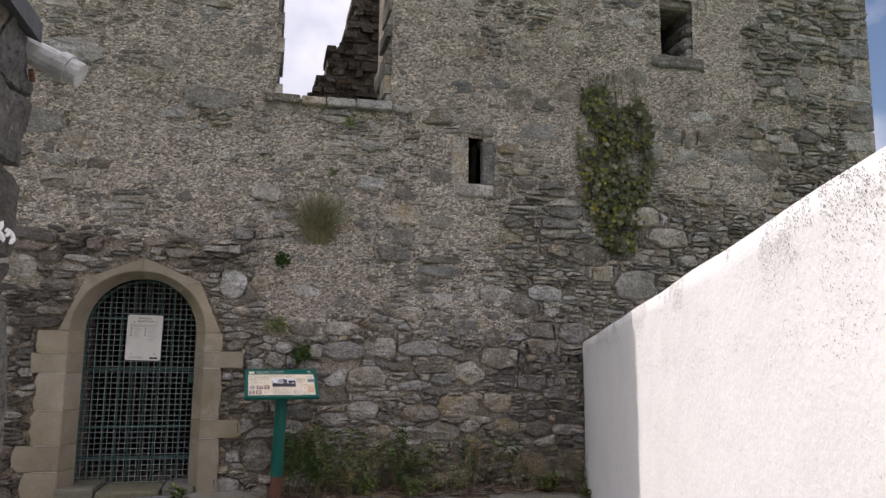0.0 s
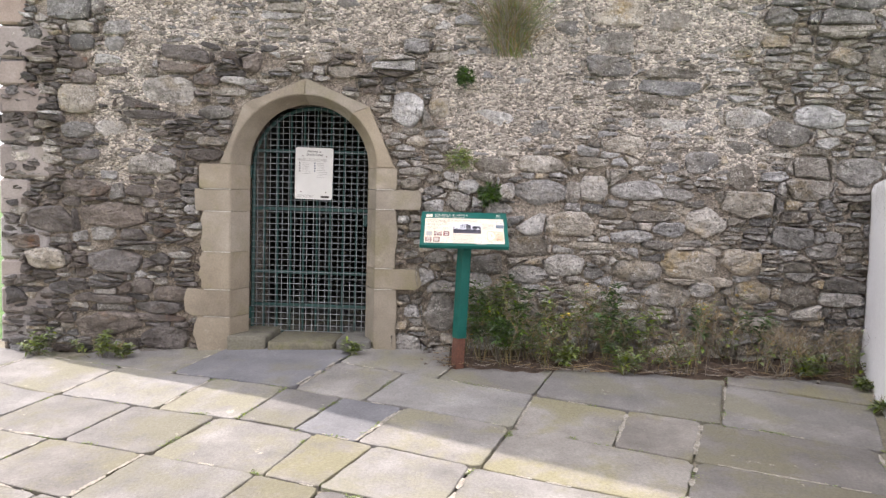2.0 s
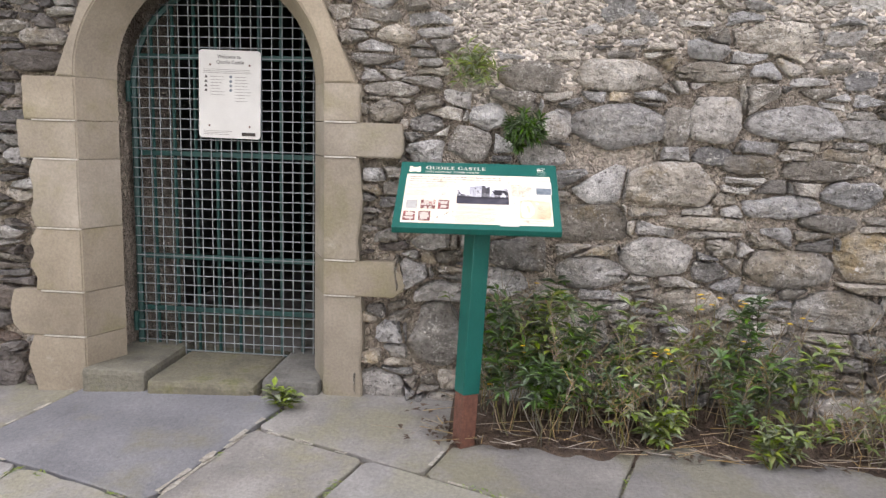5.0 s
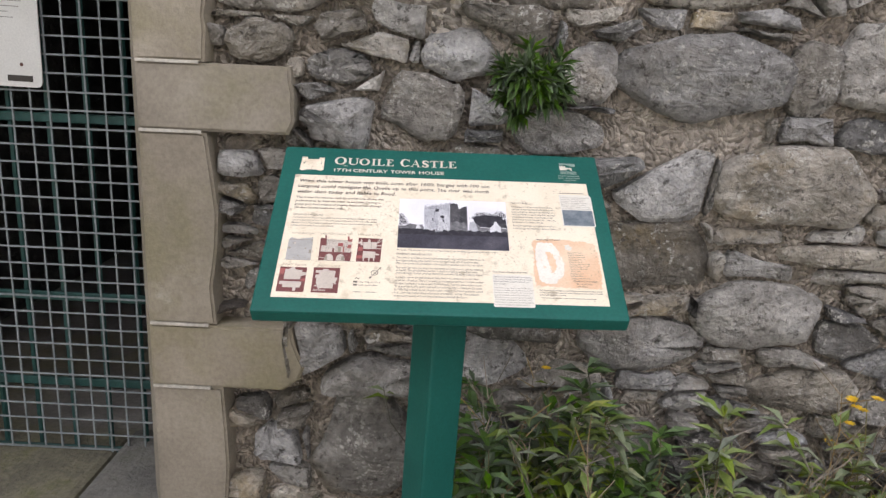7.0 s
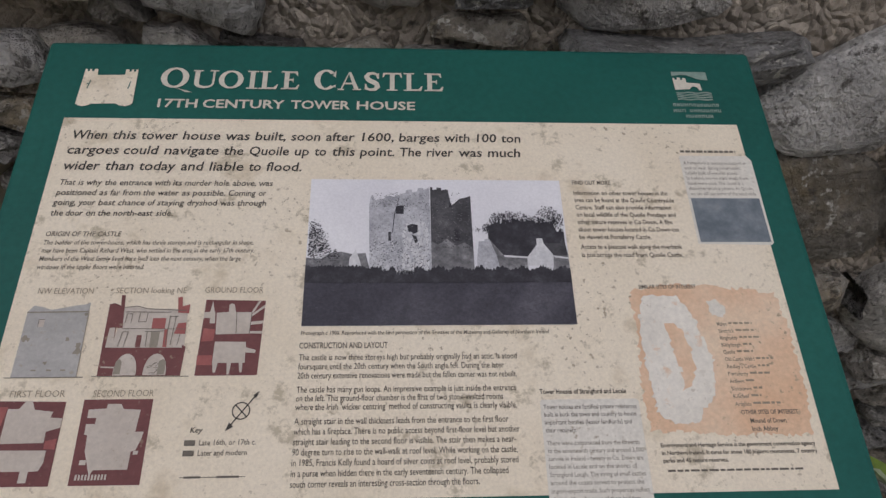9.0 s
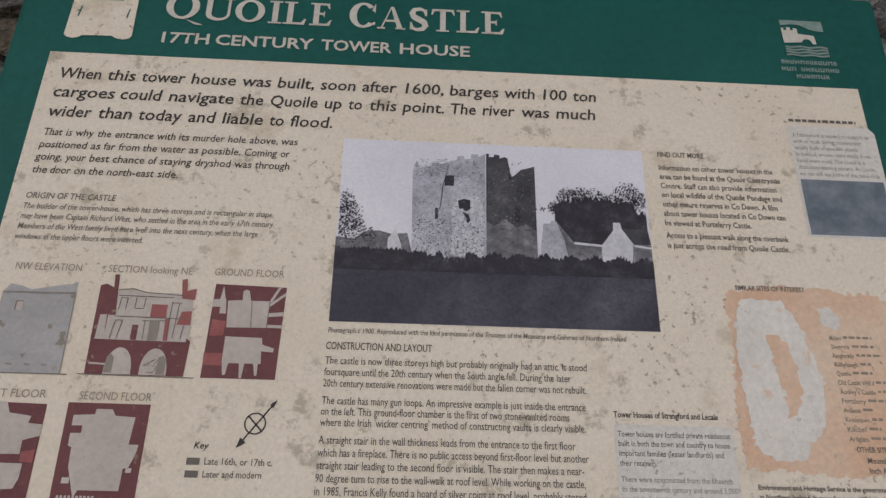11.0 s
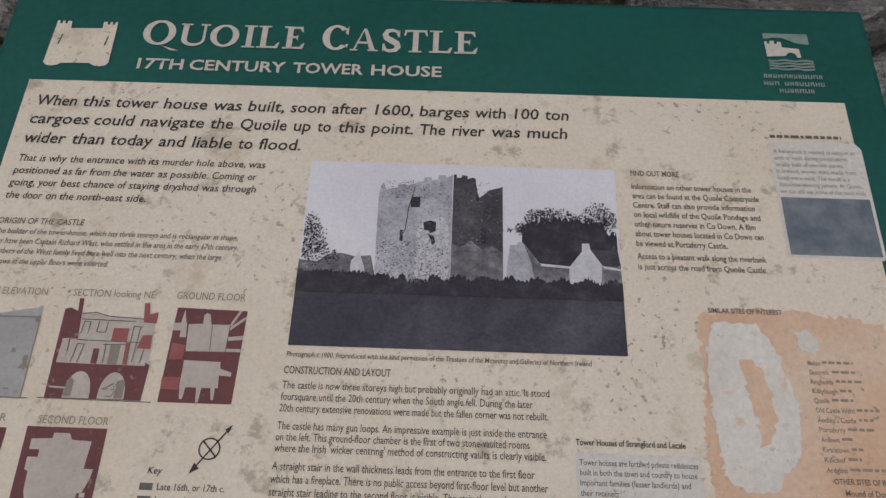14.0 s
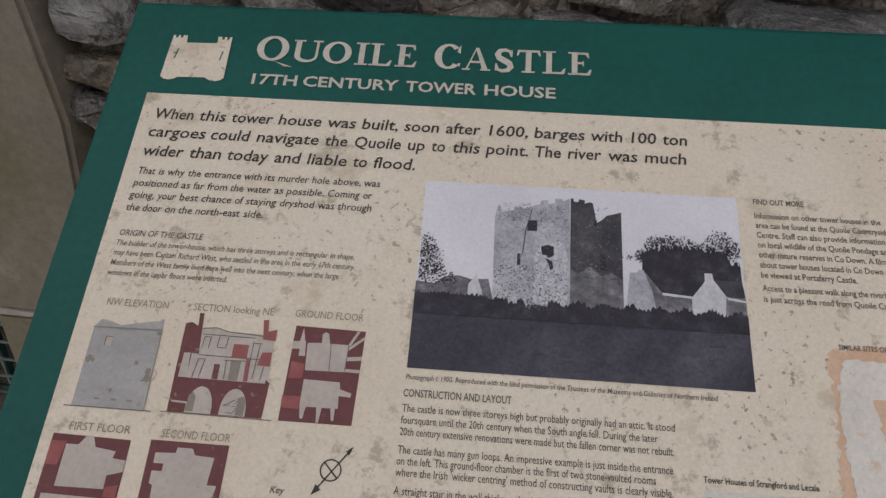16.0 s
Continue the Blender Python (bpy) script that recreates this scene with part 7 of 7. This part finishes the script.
def litter():
    """Soil and dead stalks along the wall foot."""
    rng = random.Random(9)
    nx, ny = 120, 14
    verts = []
    for j in range(ny + 1):
        for i in range(nx + 1):
            x = -0.2 + 3.05 * i / nx
            lip = 7.0 + 0.08 * noise.noise((x * 2.2, 0, 4)) + 0.03 * noise.noise((x * 9, 0, 4)) + (0.1 if x < -0.2 else 0)
            y = lip + (7.53 - lip) * j / ny
            k = j / ny
            verts.append((x, y, ground_z(x, y) - 0.012 + 0.05 * min(1.0, k * 2.5) + 0.02 * noise.noise((x * 8, y * 8, 2))))
    faces = [(j * (nx + 1) + i, j * (nx + 1) + i + 1, (j + 1) * (nx + 1) + i + 1, (j + 1) * (nx + 1) + i) for j in range(ny) for i in range(nx)]
    tagged(part_mesh("soil", pydata(verts, faces, True), M_SOIL, None, "strip of brown soil and dead leaves under the wall"), category="soil", kind="structure")
    bm, pale = bmesh.new(), bmesh.new()
    for k in range(700):
        x, y = rng.uniform(-0.4, 2.75), 7.05 + abs(rng.gauss(0, 0.13))
        if y > 7.45:
            continue
        z = ground_z(x, y) + 0.025 + 0.03 * min(1.0, (y - 7.0) * 4)
        a = rng.uniform(0, math.tau)
        if k % 3:
            ln = rng.uniform(0.02, 0.05)
            leaf(bm, Vector((x, y, z)), (math.cos(a), math.sin(a), 0.15), ln, ln * 0.5)
        else:
            ln = rng.uniform(0.05, 0.2)
            tube(pale, [(x, y, z), (x + math.cos(a) * ln, y + math.sin(a) * ln * 0.4, z + 0.02)], 0.0022, 0.001, sides=3, cap=False)
    tagged(part("dead_leaves", bm, M_SOIL, None, "scattered brown dead leaves on the soil", "stuff"), category="litter")
    tagged(part("fallen_stalks", pale, M_STRAW, None, "pale fallen stalks on the soil", "stuff"), category="litter")


litter()


# ---- paving flags, and the wall's nearest stones ----
def flags():
    rng = random.Random(14)
    ax, bx = Vector((0.943, -0.333)), Vector((0.333, 0.943))
    rows = [7.9, 7.42, 7.12, 6.37, 5.80, 5.25, 4.72, 4.2, 3.6, 3.1, 2.5, 1.9, 1.3]
    joints = {1: (-5.2, -4.4, -3.5, -2.7, -2.0, -0.72, 0.2), 2: (-5.3, -4.30, -3.30, -2.52, -1.85, -0.72, 0.15), 3: (-5.3, -4.30, -3.30, -2.78, -1.83, -1.25, -0.83, 0.1),
              4: (-5.6, -4.75, -3.92, -3.33, -2.93, -2.52, -1.82, -0.83, 0.2), 5: (-5.5, -4.75, -4.08, -3.46, -2.77, -2.43, -1.85, -0.84, 0.2), 6: (-5.4, -4.65, -4.15, -3.46, -2.77, -2.40, -1.85, -0.84, 0.1)}
    SLATY = {(3, -4.30), (4, -2.93)}           # two darker blue-grey flags
    bm_point, bm_moss = bmesh.new(), bmesh.new()
    EDGE = (0.03, 0.07, 0.18, 0.29, 0.40, 0.51, 0.62, 0.73, 0.84, 0.93, 0.97)
    NE = len(EDGE)
    for r, (b1, b0) in enumerate(zip(rows, rows[1:])):
        cuts = list(joints.get(r, ()))
        if not cuts:
            a = -6.2 + rng.uniform(0, 0.4)
            while a < 1.6:
                cuts.append(a)
                a += rng.uniform(0.5, 0.95)
        else:
            cuts = [-6.6] + cuts + [cuts[-1] + 0.8, cuts[-1] + 1.6]
        wob = [rng.uniform(-0.02, 0.02) if r in joints else rng.uniform(-0.04, 0.04) for _ in range(40)]
        for i, (a0, a1) in enumerate(zip(cuts, cuts[1:])):
            low, high = b0, b1
            if a0 == -4.30:                    # one long flag reaches into the row above
                low, high = (6.62, b1) if r == 2 else (b0, 6.62)
            quad = [(a0 + wob[i], low), (a1 + wob[i + 1], low), (a1 - wob[i + 1], high), (a0 - wob[i], high)]
            gap = rng.uniform(0.002, 0.007)
            ca, cb = sum(q[0] for q in quad) / 4, sum(q[1] for q in quad) / 4
            out = []
            for k in range(4):
                p, q = quad[k], quad[(k + 1) % 4]
                for f in EDGE:
                    a, b = p[0] + (q[0] - p[0]) * f, p[1] + (q[1] - p[1]) * f
                    d = math.hypot(a - ca, b - cb)
                    s = (d - gap - abs(rng.gauss(0, 0.0045)) - (0.012 * rng.random() if f in (0.03, 0.97) else 0)) / d
                    a, b = ca + (a - ca) * s, cb + (b - cb) * s
                    b += 0.035 * noise.noise((a * 1.1, r * 3.7 if k in (0,) else r * 3.7 - 3.7, 0)) if k in (0, 2) else 0
                    w = ax * a + bx * b
                    out.append((w.x, w.y))
            cx, cy = sum(o[0] for o in out) / len(out), sum(o[1] for o in out) / len(out)
            if cy > 7.62 or cx > 2.95 - 0.31 * (7.5 - cy) + 0.2 or cy < 0.2 or cx < -5.5:
                continue
            if cx < -1.0 and cy < 2.9:
                continue
            tilt = rng.uniform(-0.004, 0.006)
            n = len(out)
            verts = [(x, y, ground_z(x, y) - 0.05) for x, y in out]
            verts += [(x, y, ground_z(x, y) + 0.006 + tilt) for x, y in out]
            verts += [(cx + (x - cx) * 0.985, cy + (y - cy) * 0.985, ground_z(x, y) + 0.010 + tilt) for x, y in out]
            faces = [(k, (k + 1) % n, n + (k + 1) % n, n + k) for k in range(n)] + [(n + k, n + (k + 1) % n, 2 * n + (k + 1) % n, 2 * n + k) for k in range(n)] + [tuple(range(2 * n, 3 * n))]
            part_mesh("flagstone", pydata(verts, faces), M_SLATEFLAG if (r, a0) in SLATY else M_FLAG, pavement)
            # pale mortar left in some joints
            for k in range(4):
                cross = k in (1, 3)
                if rng.random() < (0.42 if cross else 0.55):
                    p, q = out[k * NE], out[k * NE + NE - 1]
                    f0, f1 = (rng.uniform(-0.03, 0.15), rng.uniform(0.8, 1.03)) if cross else sorted((rng.random(), rng.random()))
                    steps = 22
                    broad = rng.uniform(0.010, 0.024) if cross else 0.012
                    prev = None
                    for t in range(steps + 1):
                        f = f0 + (f1 - f0) * t / steps
                        x, y = p[0] + (q[0] - p[0]) * f, p[1] + (q[1] - p[1]) * f
                        nx, ny = (q[1] - p[1]), -(q[0] - p[0])
                        ln = math.hypot(nx, ny) or 1
                        hw = broad * (0.32 + 1.1 * noise.noise((x * 11, y * 11, k)) + rng.uniform(-0.2, 0.2))
                        if hw < broad * 0.06:
                            prev = None
                            continue
                        a = bm_point.verts.new((x + nx / ln * (hw + 0.007), y + ny / ln * (hw + 0.007), ground_z(x, y) + 0.0125 + tilt + rng.uniform(-0.002, 0.002)))
                        b = bm_point.verts.new((x - nx / ln * hw * 0.6, y - ny / ln * hw * 0.6, ground_z(x, y) + 0.0130 + tilt))
                        if prev:
                            bm_point.faces.new((prev[0], a, b, prev[1]))
                        prev = (a, b)
            for k in range(4):
                if rng.random() < 0.6:
                    p, q = out[k * NE], out[k * NE + NE - 1]
                    f = rng.random()
                    for t in range(rng.choice((10, 30, 70))):
                        f = min(1, max(0, f + rng.gauss(0, 0.03)))
                        x, y = p[0] + (q[0] - p[0]) * f + rng.gauss(0, 0.006), p[1] + (q[1] - p[1]) * f + rng.gauss(0, 0.006)
                        b = rng.uniform(0, math.tau)
                        leaf(bm_moss, Vector((x, y, ground_z(x, y) + 0.006)), (math.cos(b), math.sin(b), 0.5), rng.uniform(0.01, 0.028), 0.007)
    bmesh.ops.recalc_face_normals(bm_point, faces=bm_point.faces)
    part("joint_mortar", bm_point, M_CHIP, pavement, "crumbling pale mortar")
    part("moss", bm_moss, M_LEAF, pavement, "tiny moss and grass in the joints", "stuff")


flags()

for (verts, faces), smooth in NEAR_STONES:
    part_mesh("stone", pydata(verts, faces, smooth), M_STONE, wall_front)
